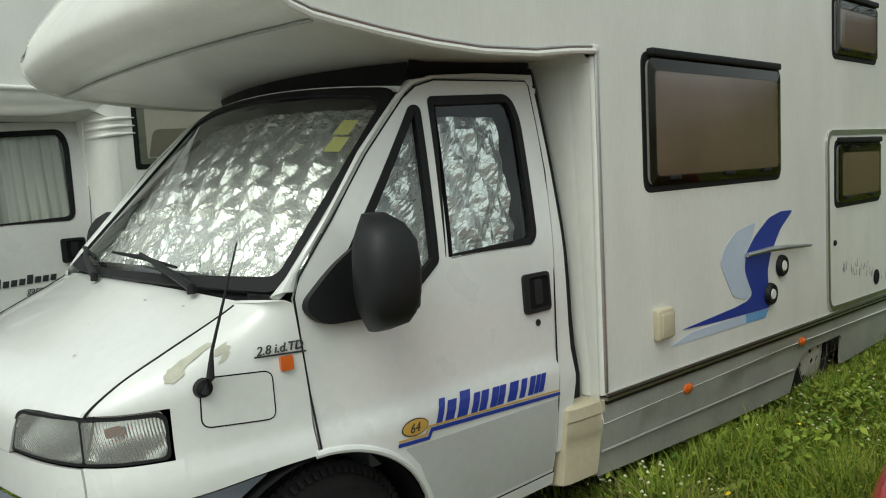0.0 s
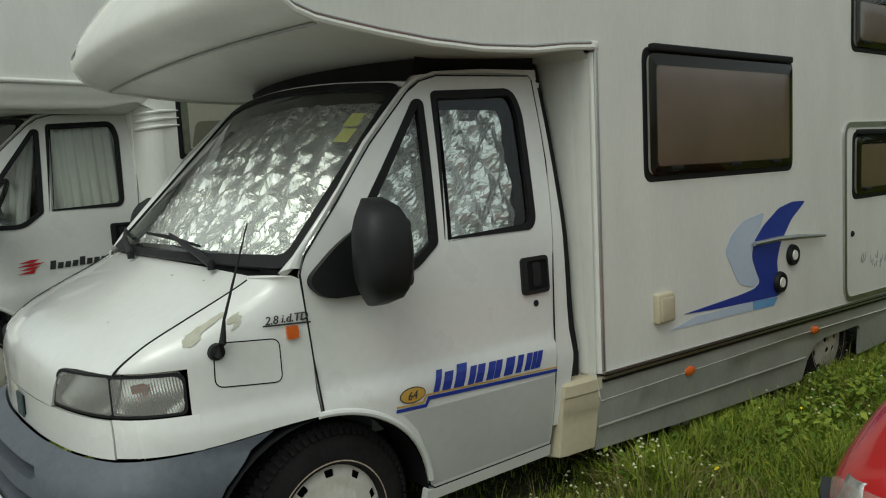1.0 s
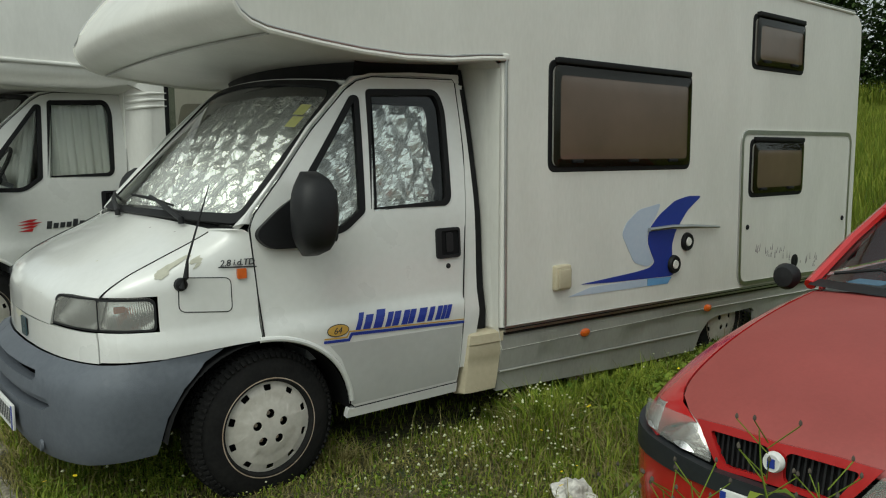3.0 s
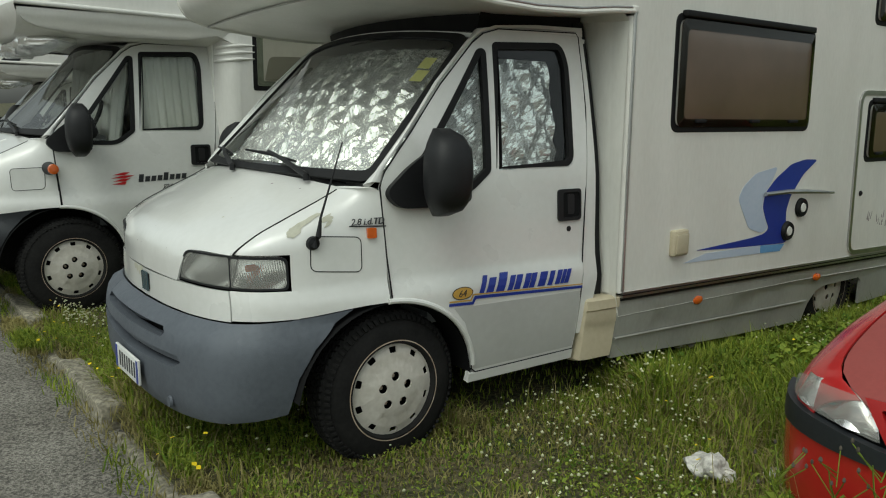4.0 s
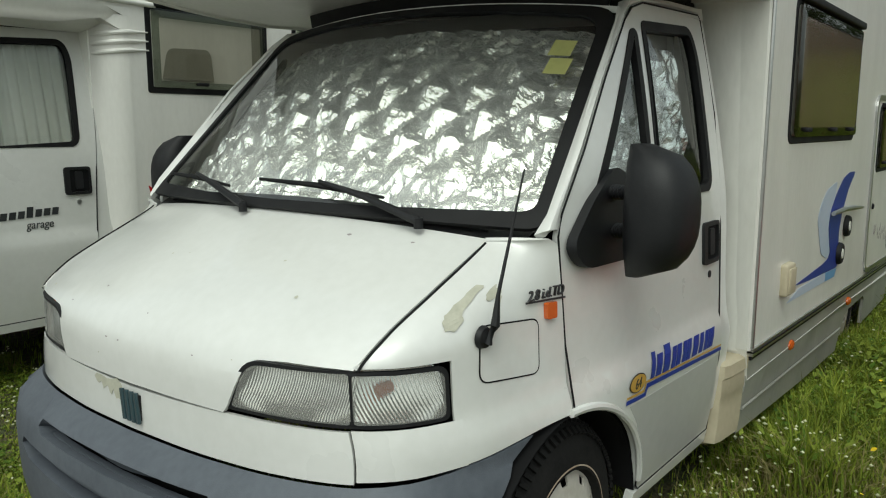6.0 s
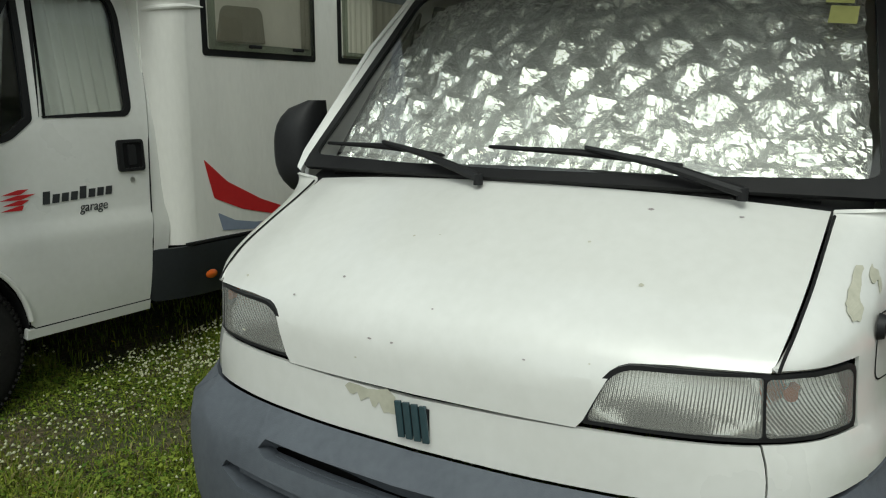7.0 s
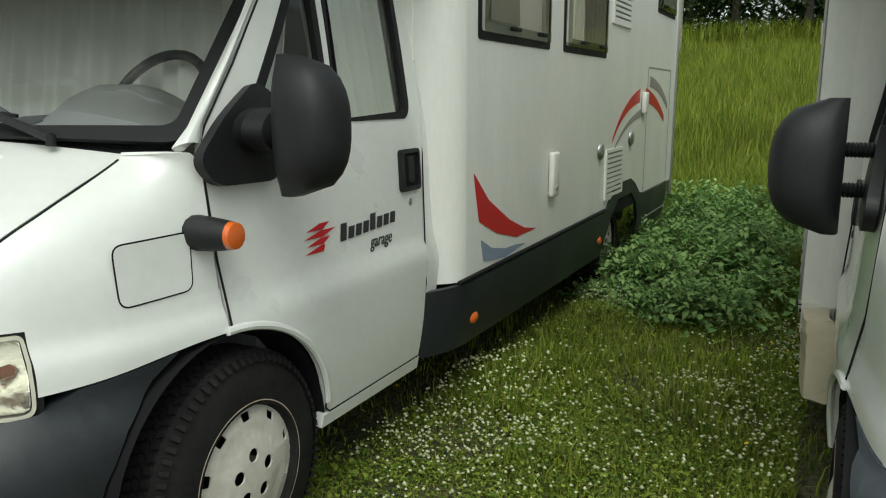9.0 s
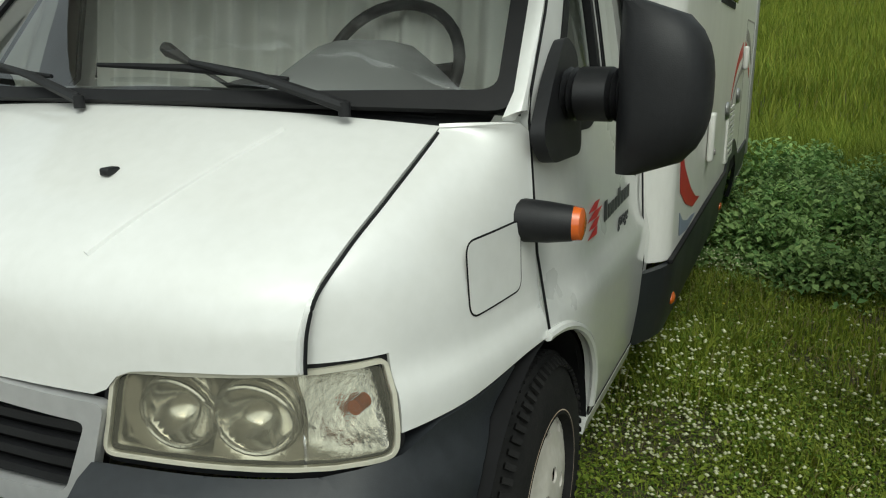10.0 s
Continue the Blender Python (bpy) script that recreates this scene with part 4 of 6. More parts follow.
PROF1 = [(1.27, 0.55), (1.27, 1.2), (1.275, 1.86), (1.24, 1.895), (0.95, 1.87), (0.68, 1.86), (0.45, 1.868), (0.25, 1.885), (0.08, 1.905), (0.0, 1.915), (-0.07, 1.935), (-0.115, 1.965), (-0.145, 2.01), (-0.148, 2.055), (-0.115, 2.125), (-0.06, 2.21), (0.01, 2.30), (0.09, 2.39), (0.18, 2.47), (0.30, 2.53), (0.6, 2.56), (3.0, 2.56), (5.25, 2.56), (5.345, 2.545), (5.41, 2.48), (5.42, 2.3), (5.42, 1.0), (5.42, 0.36), (5.40, 0.33), (3.0, 0.40), (1.3, 0.42), (1.27, 0.55)]
NOSE1 = lambda x, z: 0.085 * max(0, min(1, (0.03 - x) / 0.16)) if z > 1.88 and x < 0.12 else 0.0
body_skin(m1, PROF1, BW, lambda x, z: 0.02 if z > 2.5 else (0.02 if 1.84 < z < 1.93 and x < 1.2 else 0), PANEL, "body_shell", "cream-white overcab body with rounded nose", NOSE1)


part("roof_seal", grid([[(0.55 + 0.10 * (y / 0.74) ** 2, y, 1.79), (0.53 + 0.10 * (y / 0.74) ** 2, y, 1.90)] for y in np.linspace(-0.74, 0.74, 15)] + [[(1.24, 0.76, 1.78), (1.24, 0.80, 1.90)]]), RUBBER, m1, "black seal between cab roof and overcab")
part("roof_seal", grid([[(x, -0.765, 1.78), (x, -0.80, 1.90)] for x in (0.6, 0.9, 1.24)], out=(0, -1, 0)), RUBBER, m1, "black seal between cab roof and overcab")
part("nose_seam", tube([(0.015 - 0.02 * (1 - (y / 1.08) ** 2), y, 1.908 + 0.018 * (1 - (y / 1.08) ** 2)) for y in np.linspace(-1.08, 1.08, 21)], 0.006, 6), ALU, m1, "joint across the overcab underside")


def flat(y):
    return lambda u, v: (u, -y, v)


for side in (1, -1):
    w = part("side_wall", sheet([(1.31, 0.54), (1.31, 1.905)] + PROF1[4:27] + [(5.42, 0.43)], flat(BW), (), 0, side=side), PANEL, m1, "cream-white flat side wall", solid=0.03, smooth=False)
# edge trim of the overcab
for side in (1, -1):
    edge = [(1.30, 1.905), (1.15, 1.895), (0.95, 1.872), (0.68, 1.862), (0.45, 1.87), (0.25, 1.887), (0.08, 1.907), (0.0, 1.918), (-0.07, 1.94), (-0.115, 1.972), (-0.143, 2.015), (-0.146, 2.055), (-0.113, 2.127), (-0.058, 2.212), (0.012, 2.302), (0.092, 2.392), (0.182, 2.472), (0.302, 2.532), (0.6, 2.56), (5.25, 2.56)]
    for off, rad, mat in ((0.0, 0.012, PANEL), (0.017, 0.006, ALU)):
        part("edge_trim", tube([(x, -side * (BW + 0.004), z + off) for x, z in edge], rad, 8), mat, m1)
    part("corner_trim", tube([(1.312, -side * (BW + 0.003), z) for z in (0.55, 1.0, 1.6, 1.90)], 0.009, 8), ALU, m1)
    part("corner_cap", block(1.285, 1.33, -side * (BW - 0.03), -side * (BW + 0.012), 1.895, 1.93, bev=0.008), PANEL, m1)
    # rounded moulding between cab and body
    rows = []
    inset = 0.0 if side > 0 else 0.05
    for z in np.linspace(0.54, 1.885, 12):
        rows.append([(1.265 + 0.046 * (1 - math.cos(t * math.pi / 2)), -side * (WIDTH(z) - inset + 0.004 + (BW - WIDTH(z) + inset - 0.003) * math.sin(t * math.pi / 2)), z) for t in np.linspace(0, 1, 9)])
    part("corner_moulding", grid(rows, out=(-1, -side, 0)), PANEL, m1)
    part("body_seal", grid([[(1.185, -side * (WIDTH(z) - inset - 0.06), z), (1.190, -side * (WIDTH(z) - inset - 0.006), z), (1.255, -side * (WIDTH(z) - inset + 0.002), z), (1.27, -side * (WIDTH(z) - inset - 0.012), z)] for z in np.linspace(0.5, 1.87, 12)], out=(-1, -side, 0)), RUBBER, m1)
    # yellowed corner foot
    rows = []
    for z, x0, yy in ((0.528, 1.078, 1.05), (0.518, 1.070, 1.072), (0.472, 1.066, 1.074), (0.464, 1.064, 1.066), (0.40, 1.058, 1.066), (0.395, 1.057, 1.063), (0.34, 1.052, 1.063), (0.27, 1.042, 1.062), (0.222, 1.036, 1.058), (0.212, 1.036, 1.02)):
        rows.append([(x0 + 0.05, -side * 0.93, z), (x0 + 0.025, -side * (yy - 0.05), z), (x0 + 0.035, -side * (yy - 0.012), z), (x0 + 0.07, -side * yy, z), (1.315 - 0.05 * (0.53 - z) / 0.3, -side * (yy + 0.014), z)])
    rows.insert(0, [(1.11, -side * 0.88, 0.53), (1.11, -side * 0.95, 0.53), (1.12, -side * 0.97, 0.53), (1.15, -side * 0.98, 0.53), (1.30, -side * 0.98, 0.53)])
    part("corner_foot", grid(rows, out=(0, -side, 0)), CREAM, m1, "yellowed plastic corner foot", solid=0.006)
    # skirt with rails
    def skirt_at(u, v):
        d = {True: 0.0, False: 0.018}[v > 0.385]
        return (u, -(1.085 - d - 0.05 * max(0, 0.30 - v)), v)
    sk = [(1.30, 0.50), (1.28, 0.20), (2.30, 0.14), (3.14, 0.11), (3.20, 0.22), (3.29, 0.295), (3.40, 0.315), (3.86, 0.315), (3.90, 0.29), (3.91, 0.12), (5.38, 0.14), (5.40, 0.405)]
    part("skirt", sheet(sk, skirt_at, (), 0.09, side=side), SKIRT, m1, "grey side skirt below the wall", solid=0.02)
    for z0, z1, mat, pr in ((0.515, 0.545, ALU, 0.010), (0.528, 0.534, RUBBER, 0.014), (0.50, 0.514, RUBBER, 0.004)):
        part("skirt_rail", sheet([(1.31, z0), (5.41, z0 - 0.095), (5.41, z1 - 0.095), (1.31, z1)], flat(BW + pr), (), 0, side=side), mat, m1, smooth=False, solid=pr + 0.02)
    part("skirt_fold", tube([(1.29, -side * 1.078, 0.305), (2.2, -side * 1.076, 0.275), (3.15, -side * 1.074, 0.245)], 0.006, 6), SKIRT, m1)
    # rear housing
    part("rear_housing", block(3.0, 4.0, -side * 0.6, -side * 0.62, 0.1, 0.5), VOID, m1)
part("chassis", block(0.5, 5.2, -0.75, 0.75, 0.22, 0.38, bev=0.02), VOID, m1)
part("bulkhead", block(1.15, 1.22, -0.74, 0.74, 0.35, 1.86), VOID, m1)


def hinged_window(root, x0, z0, x1, z1, y, mat, catches, label, r=0.06):
    """A caravan window: black rubber surround, domed acrylic pane, hinge rail and catches."""
    top = part("window", sheet(rect(x0, z0, x1, z1, r), flat(y + 0.004), (rect(x0 + 0.035, z0 + 0.035, x1 - 0.035, z1 - 0.035, r * 0.7),), 0, side=1), RUBBER, root, label, solid=0.02, bevel=0.006)
    top.location.y = 0

    def dome(u, v):
        a = min((u - x0) / 0.12, (x1 - u) / 0.12, (v - z0) / 0.12, (z1 - v) / 0.12)
        return (u, -(y + 0.008 + 0.018 * (1 - (1 - min(1, max(0, a))) ** 2)), v)
    pn = part("pane", sheet(rect(x0 + 0.03, z0 + 0.03, x1 - 0.03, z1 - 0.03, r * 0.7), dome, (), 0.04), mat, top, "tinted acrylic pane")
    pn.visible_shadow = mat is not GLASS_SIDE
    pb = part("pane_border", sheet(rect(x0 + 0.03, z0 + 0.03, x1 - 0.03, z1 - 0.03, r * 0.7), lambda u, v: (dome(u, v)[0], dome(u, v)[1] - 0.0025, v), (rect(x0 + 0.075, z0 + 0.07, x1 - 0.075, z1 - 0.08, r * 0.5),), 0.05), GLASS_TOP, top)
    pb.visible_shadow = mat is not GLASS_SIDE
    part("hinge_rail", block(x0 + 0.05, x1 - 0.05, -(y - 0.005), -(y + 0.035), z1 - 0.022, z1 + 0.012, bev=0.008), RUBBER, top)
    for c in catches:
        part("catch", block(c - 0.05, c + 0.03, -(y + 0.015), -(y + 0.04), z0 + 0.05, z0 + 0.068, bev=0.005), RUBBER, top)
    return top


hinged_window(m1, 1.625, 1.335, 2.965, 1.93, BW, ACRYL, (1.85, 2.35, 2.75), "wide brown tinted window with black rubber frame")
hinged_window(m1, 3.68, 2.015, 4.44, 2.395, BW, ACRYL, (3.86, 4.26), "small brown tinted window with black rubber frame")
HATCH = rounded([(3.615, 0.525), (5.29, 0.485), (5.29, 1.585), (3.595, 1.575)], 0.08)
hatch = part("garage_door", sheet(HATCH, flat(BW + 0.008), (), 0), PANEL, m1, "flush storage door in the side wall", solid=0.008, smooth=False)
part("door_frame", sheet(grow(HATCH, 0.022), flat(BW + 0.014), (grow(HATCH, -0.008),), 0), ALU, hatch, solid=0.014, smooth=False)
hinged_window(m1, 3.69, 1.125, 4.49, 1.54, BW + 0.008, ACRYL, (3.86, 4.26), "small brown tinted window with black rubber frame")


# ---- second motorhome: newer, beside the first ----
M2 = pose(-0.57, 3.295, -0.02, 0, 0, 0.45)
m2 = thing("motorhome", "newer white motorhome with charcoal skirts and red decals", "motorhome", M2)
cab2 = cab(m2, 0.10, "new")
cab2.location.x, cab2.location.y, cab2.scale.z = -0.02, -0.04, 1.02
for sg in (-1, 1):
    wheel(m2, 0.035, sg * 0.888 - 0.03, 0.343, 0.345, sg, "front wheel with dusty tyre")
    wheel(m2, 3.98, sg * 0.90, 0.34, 0.35, sg, "rear wheel in a black arch", name="rear_wheel")
HW2 = 1.10
PROF2 = [(1.275, 0.66), (1.275, 1.93), (1.12, 2.0), (0.9, 1.955), (0.5, 1.945), (0.1, 1.955), (-0.1, 1.985), (-0.18, 2.02), (-0.225, 2.08), (-0.235, 2.13), (-0.20, 2.18), (-0.09, 2.28), (0.06, 2.42), (0.25, 2.60), (0.5, 2.76), (3, 2.80), (5.6, 2.80), (5.72, 2.78), (5.77, 2.7), (5.78, 2.2), (5.78, 0.63), (1.3, 0.64), (1.275, 0.66)]
body_skin(m2, PROF2, HW2, lambda x, z: 0.02 if z > 2.75 else 0, PANEL_NEW, "body_shell", "white overcab body shell", lambda x, z: 0.06 * max(0, min(1, (0.1 - x) / 0.3)) if z > 1.97 and x < 0.1 else 0.0)
for side in (1, -1):
    part("side_wall", sheet([(1.27, 0.648), (1.27, 2.02)] + [(1.12, 2.08), (0.5, 2.09), (-0.2, 2.13)] + PROF2[10:20] + [(5.78, 0.632)], flat(HW2), (), 0, side=side), PANEL_NEW, m2, "white flat side wall", solid=0.03, smooth=False)
    rows = []
    for z in np.linspace(0.648, 2.03, 14):
        rows.append([(1.12 + 0.16 * (1 - math.cos(t * math.pi / 2)), -side * (0.88 + 0.222 * math.sin(t * math.pi / 2)), z) for t in np.linspace(0, 1, 11)])
    part("corner_moulding", grid(rows, out=(-1, -side, 0)), PANEL_NEW, m2)
    for z in (1.81, 1.86, 1.91):
        arc = [(1.12 + 0.16 * (1 - math.cos(t * math.pi / 2)), -side * (0.883 + 0.222 * math.sin(t * math.pi / 2)), z + 0.03 * t) for t in np.linspace(0.25, 1, 8)] + [(1.40, -side * 1.102, z + 0.036)]
        part("moulded_rib", tube(arc, [0.008] + [0.013] * 7 + [0.004], 8), PANEL_NEW, m2)
    # rounded ledge under the overcab wall
    rows = []
    for x in np.linspace(-0.22, 1.30, 14):
        rows.append([(x, -side * (HW2 + 0.004 - 0.24 * (1 - math.cos(t * math.pi / 2))), 2.10 - 0.165 * math.sin(t * math.pi / 2)) for t in np.linspace(0, 1, 9)])
    part("overcab_ledge", grid(rows, out=(0, -side, -1)), PANEL_NEW, m2)
    part("edge_trim", tube([(-0.235, -side * (HW2 + 0.006), 2.13), (0.4, -side * (HW2 + 0.008), 2.12), (1.2, -side * (HW2 + 0.008), 2.105), (1.45, -side * (HW2 + 0.006), 2.10)], 0.016, 10), PANEL_NEW, m2)
    def skirt2(u, v):
        return (u, -(1.115 - 0.07 * (0.64 - v) ** 2 / 0.09 * 0.5 - (0.10 * (max(0, 1.30 - u) / 0.29) ** 2)), v)
    part("skirt", sheet([(1.03, 0.64), (1.01, 0.40), (1.06, 0.37), (3.45, 0.34), (3.50, 0.45), (3.62, 0.60), (3.78, 0.685), (4.18, 0.685), (4.34, 0.60), (4.46, 0.45), (4.5, 0.32), (5.55, 0.34), (5.55, 0.64), (4.6, 0.64), (4.45, 0.66), (4.3, 0.75), (4.18, 0.79), (3.78, 0.79), (3.64, 0.75), (3.5, 0.66), (3.4, 0.64)], skirt2, (), 0.07, side=side), DARKSKIRT, m2, "charcoal plastic skirt with wheel arch", solid=0.025)
    part("arch_liner", sheet(rect(3.56, 0.590, 4.40, 0.70), flat(HW2 + 0.005), (), 0, side=side), VOID, m2)
    part("skirt_rail", block(1.2, 3.45, -side * 1.10, -side * 1.118, 0.645, 0.66, bev=0.003), RUBBER, m2)
    part("corner_post", tube([(5.77, -side * HW2, 0.5), (5.77, -side * HW2, 2.7)], 0.02, 10), ALU, m2)
part("chassis", block(0.5, 5.5, -0.75, 0.75, 0.28, 0.5, bev=0.02), VOID, m2)
part("bulkhead", block(1.12, 1.16, -0.95, 0.95, 0.4, 1.98), CLOTH, m2)
hinged_window(m2, 1.385, 1.608, 2.27, 2.115, HW2, GLASS_SIDE, (1.75, 2.1), "grey tinted window in a dark frame", 0.02)
hinged_window(m2, 2.49, 1.61, 3.36, 2.11, HW2, GLASS_SIDE, (2.8, 3.2), "grey tinted window in a dark frame", 0.02)
hinged_window(m2, 4.87, 2.02, 5.60, 2.31, HW2, ACRYL2, (5.1,), "small grey tinted window in a dark frame", 0.02)


def vent(root, x0, z0, x1, z1, n, y):
    v = part("vent", sheet(rect(x0, z0, x1, z1, 0.01), flat(y + 0.012), (rect(x0 + 0.03, z0 + 0.02, x1 - 0.03, z1 - 0.02),), 0), PANEL_NEW, root, "white slatted vent", solid=0.012)
    part("vent_back", sheet(rect(x0 + 0.02, z0 + 0.015, x1 - 0.02, z1 - 0.015), flat(y + 0.002), (), 0), DASH, v)
    h = (z1 - z0 - 0.04) / n
    for i in range(n):
        zz = z0 + 0.02 + h * i
        part("slat", block(x0 + 0.03, x1 - 0.03, -(y + 0.003), -(y + 0.012), zz, zz + h * 0.6), PANEL_NEW, v, smooth=False)


vent(m2, 3.48, 1.83, 3.97, 2.10, 7, HW2)
vent(m2, 3.43, 0.71, 3.89, 1.04, 9, HW2)
# what stands behind the side windows
def folds(x0, x1, z0, z1, mat, label):
    rows = [[(x0 + (x1 - x0) * i / 40, -(HW2 + 0.006 + 0.0035 * math.sin(i * 0.9) + 0.0015 * math.sin(i * 2.3)), z0 + (z1 - z0) * k / 4) for k in range(5)] for i in range(41)]
    part("window_curtain", grid(rows, out=(0, -1, 0)), mat, m2, label)


folds(2.53, 2.86, 1.66, 2.07, CLOTH, "pale curtain behind the window")
folds(2.86, 3.32, 1.66, 2.07, MIDCLOTH, "grey curtain behind the window")
folds(2.14, 2.23, 1.68, 2.09, MIDCLOTH, "grey curtain behind the window")
part("headrest", sheet(rounded([(1.48, 1.69), (1.84, 1.69), (1.82, 1.88), (1.52, 1.87)], [0.01, 0.01, 0.05, 0.05]), flat(HW2 + 0.006), (), 0, side=1), MIDCLOTH, m2, "grey seat back behind the window", solid=0.002)
# curtains behind the glass of the second cab
def curtain(name, fn, n, label):
    part(name, grid([[fn(i / n, j / 6) for j in range(7)] for i in range(n + 1)]), CLOTH, cab2, label, solid=0.004)
curtain("windscreen_curtain", lambda t, v: (0.43 + 0.12 * v + 0.018 * math.sin(t * 120) + 0.010 * math.sin(t * 47), -0.80 + 1.6 * t, 1.0 + 0.78 * v), 240, "pale pleated curtain")
for side in (1, -1):
    curtain("side_curtain", lambda t, v: (0.57 + 0.49 * t, -side * (0.90 - 0.13 * v + 0.014 * math.sin(t * 50) + 0.008 * math.sin(t * 23)), 1.08 + 0.70 * v), 120, "pale pleated curtain")
# steering wheel
pts = [(0.33 + 0.10 * math.sin(a), -0.42 + 0.2 * math.cos(a), 1.22 + 0.17 * math.sin(a)) for a in [2 * math.pi * i / 32 for i in range(33)]]
part("dash_cloth", lathe([(-0.012, 0.001), (-0.010, 0.11), (0.004, 0.135), (0.016, 0.09), (0.022, 0.001)], axis="z", seg=24, at=(0.16, -0.17, 1.185)), BLACK, cab2, "dark folded cap on the dashboard")
sw = part("steering_wheel", tube(pts, 0.016, 10), BLACK, cab2, "black steering wheel")
part("spoke", tube([(0.33, -0.61, 1.22), (0.36, -0.42, 1.20), (0.33, -0.23, 1.22)], 0.02, 8), BLACK, sw)


# ---- ground ----
def ground_z(x, y):
    h = 0.0
    if x > 7.5:
        h += 0.145 * (x - 7.5) * min(1, (x - 7.5) / 4)
        h = min(h, 3.3)
    if x < -0.86:
        h -= 0.09
    return h + 0.02 * noise.noise((x * 0.7, y * 0.7, 0)) * (x > -0.8)


def sheet_ground():
    xs = np.concatenate([[-0.84], np.arange(-0.7, 8, 0.25), np.arange(8, 40, 1.5), np.array([60, 120, 300, 600])])
    ys = np.concatenate([[-600, -200, -80, -40, -20], np.arange(-10, 12, 0.5), [20, 40, 80, 200, 600]])
    return grid([[(x, y, ground_z(max(x, -0.8), y)) for x in xs] for y in ys], out=(0, 0, 1))


tagged(part("ground", sheet_ground(), SOIL), "dry soil under patchy grass rising to a meadow", "ground", kind="structure")
rows = [[(x, y, -0.085 + 0.006 * noise.noise((x * 2, y * 2, 5))) for x in [-600, -100, -30, -10, -5, -3, -2.2, -1.6, -1.2, -0.8]] for y in [-600, -100, -20] + list(np.arange(-8, 10, 0.4)) + [20, 100, 600]]
tagged(part("road", grid(rows, out=(0, 0, 1)), TARMAC), "worn grey tarmac beside the kerb", "road", kind="structure")
kerb = tagged(new("kerb"), "low row of worn concrete kerb stones", "kerb", kind="structure")
kb = block(-0.890, -0.755, 0, 0.93, -0.2, 0.012, bev=0.022)
bmesh.ops.subdivide_edges(kb, edges=kb.edges[:], cuts=5, use_grid_fill=True)
for v in kb.verts:
    v.co += Vector((noise.noise(v.co * 9), noise.noise(v.co * 7 + Vector((3, 0, 0))), noise.noise(v.co * 8 + Vector((0, 5, 0))))) * 0.016
k0 = part("kerb_stone", kb, KERB, kerb)
y = -7.0
i = 0
while y < 9:
    if i:
        o = new("kerb_stone", k0.data)
        o.parent = kerb
    else:
        o = k0
    o.location = (0.012 * math.sin(i * 2.3), y, 0.012 * math.sin(i * 1.7))
    o.rotation_euler = (0.012 * math.sin(i * 5.3), 0.05 * math.sin(i * 2.9), 0.02 * math.sin(i * 3.1))
    y += 0.98 if i % 3 else 1.08
    i += 1


# ---- decals and fittings of the first motorhome ----
def decal(root, name, pts, mat, y, label="", step=0, holes=()):
    return part(name, sheet(pts, flat(y), holes, step), mat, root, label, solid=0.0015, smooth=False)


DY = BW + 0.003
decal(m1, "fish_decal", rounded([(3.11, 1.16), (2.96, 1.165), (2.81, 1.14), (2.65, 1.06), (2.55, 0.98), (2.53, 0.90), (2.58, 0.81), (2.615, 0.765), (2.56, 0.735), (2.42, 0.722), (1.90, 0.70), (2.19, 0.683), (2.80, 0.66), (2.85, 0.69), (2.80, 0.77), (2.79, 0.86), (2.83, 0.95), (2.95, 1.07)], 0.03), BLUE, DY, "dark blue fin-shaped decal")
decal(m1, "pale_decal", rounded([(2.66, 1.13), (2.44, 1.10), (2.32, 1.03), (2.275, 0.96), (2.33, 0.88), (2.40, 0.78), (2.54, 0.742), (2.60, 0.77), (2.57, 0.81), (2.52, 0.90), (2.54, 0.98), (2.62, 1.06)], 0.03), PALEBLUE, DY, "pale blue swoosh decal")
decal(m1, "tail_decal", [(2.54, 0.668), (2.80, 0.655), (2.755, 0.615), (2.54, 0.622)], SKYBLUE, DY)
decal(m1, "tail_decal", [(1.80, 0.64), (2.0, 0.675), (2.535, 0.669), (2.535, 0.622)], PALEBLUE, DY)
part("awning_arm", tube([(2.52, -DY - 0.02, 0.975), (2.75, -DY - 0.03, 0.98), (2.96, -DY - 0.03, 0.97), (3.31, -DY - 0.02, 0.945)], [0.012, 0.014, 0.014, 0.008], 8), ALU, m1, "grey metal bar on the wall")
for x, z in ((2.95, 0.87), (2.81, 0.735)):
    v = part("wall_inlet", lathe([(-DY - 0.016, 0.001), (-DY - 0.016, 0.030), (-DY - 0.024, 0.034), (-DY - 0.024, 0.052), (-DY - 0.014, 0.058), (-DY, 0.060)], at=(x, 0, z), seg=28), RUBBER, m1, "round black wall inlet with pale centre")
    part("inlet_cap", lathe([(-DY - 0.026, 0.001), (-DY - 0.026, 0.026), (-DY - 0.015, 0.031)], at=(x, 0, z), seg=20), PANEL, v)
bx = part("socket_box", block(1.675, 1.80, -DY + 0.01, -DY - 0.03, 0.69, 0.83, bev=0.012), CREAM, m1, "yellowed plastic socket cover")
part("box_lid", block(1.69, 1.79, -DY - 0.028, -DY - 0.038, 0.70, 0.81, bev=0.008), CREAM, bx)


def marker(root, x, y, z, label):
    q = part("side_marker", lathe([(-y, 0.036), (-y - 0.012, 0.034), (-y - 0.02, 0.02), (-y - 0.022, 0.001)], at=(0, 0, 0), seg=18), ORANGE, root, label)
    q.scale = (1.15, 1, 0.7)
    q.location = (x, 0, z)


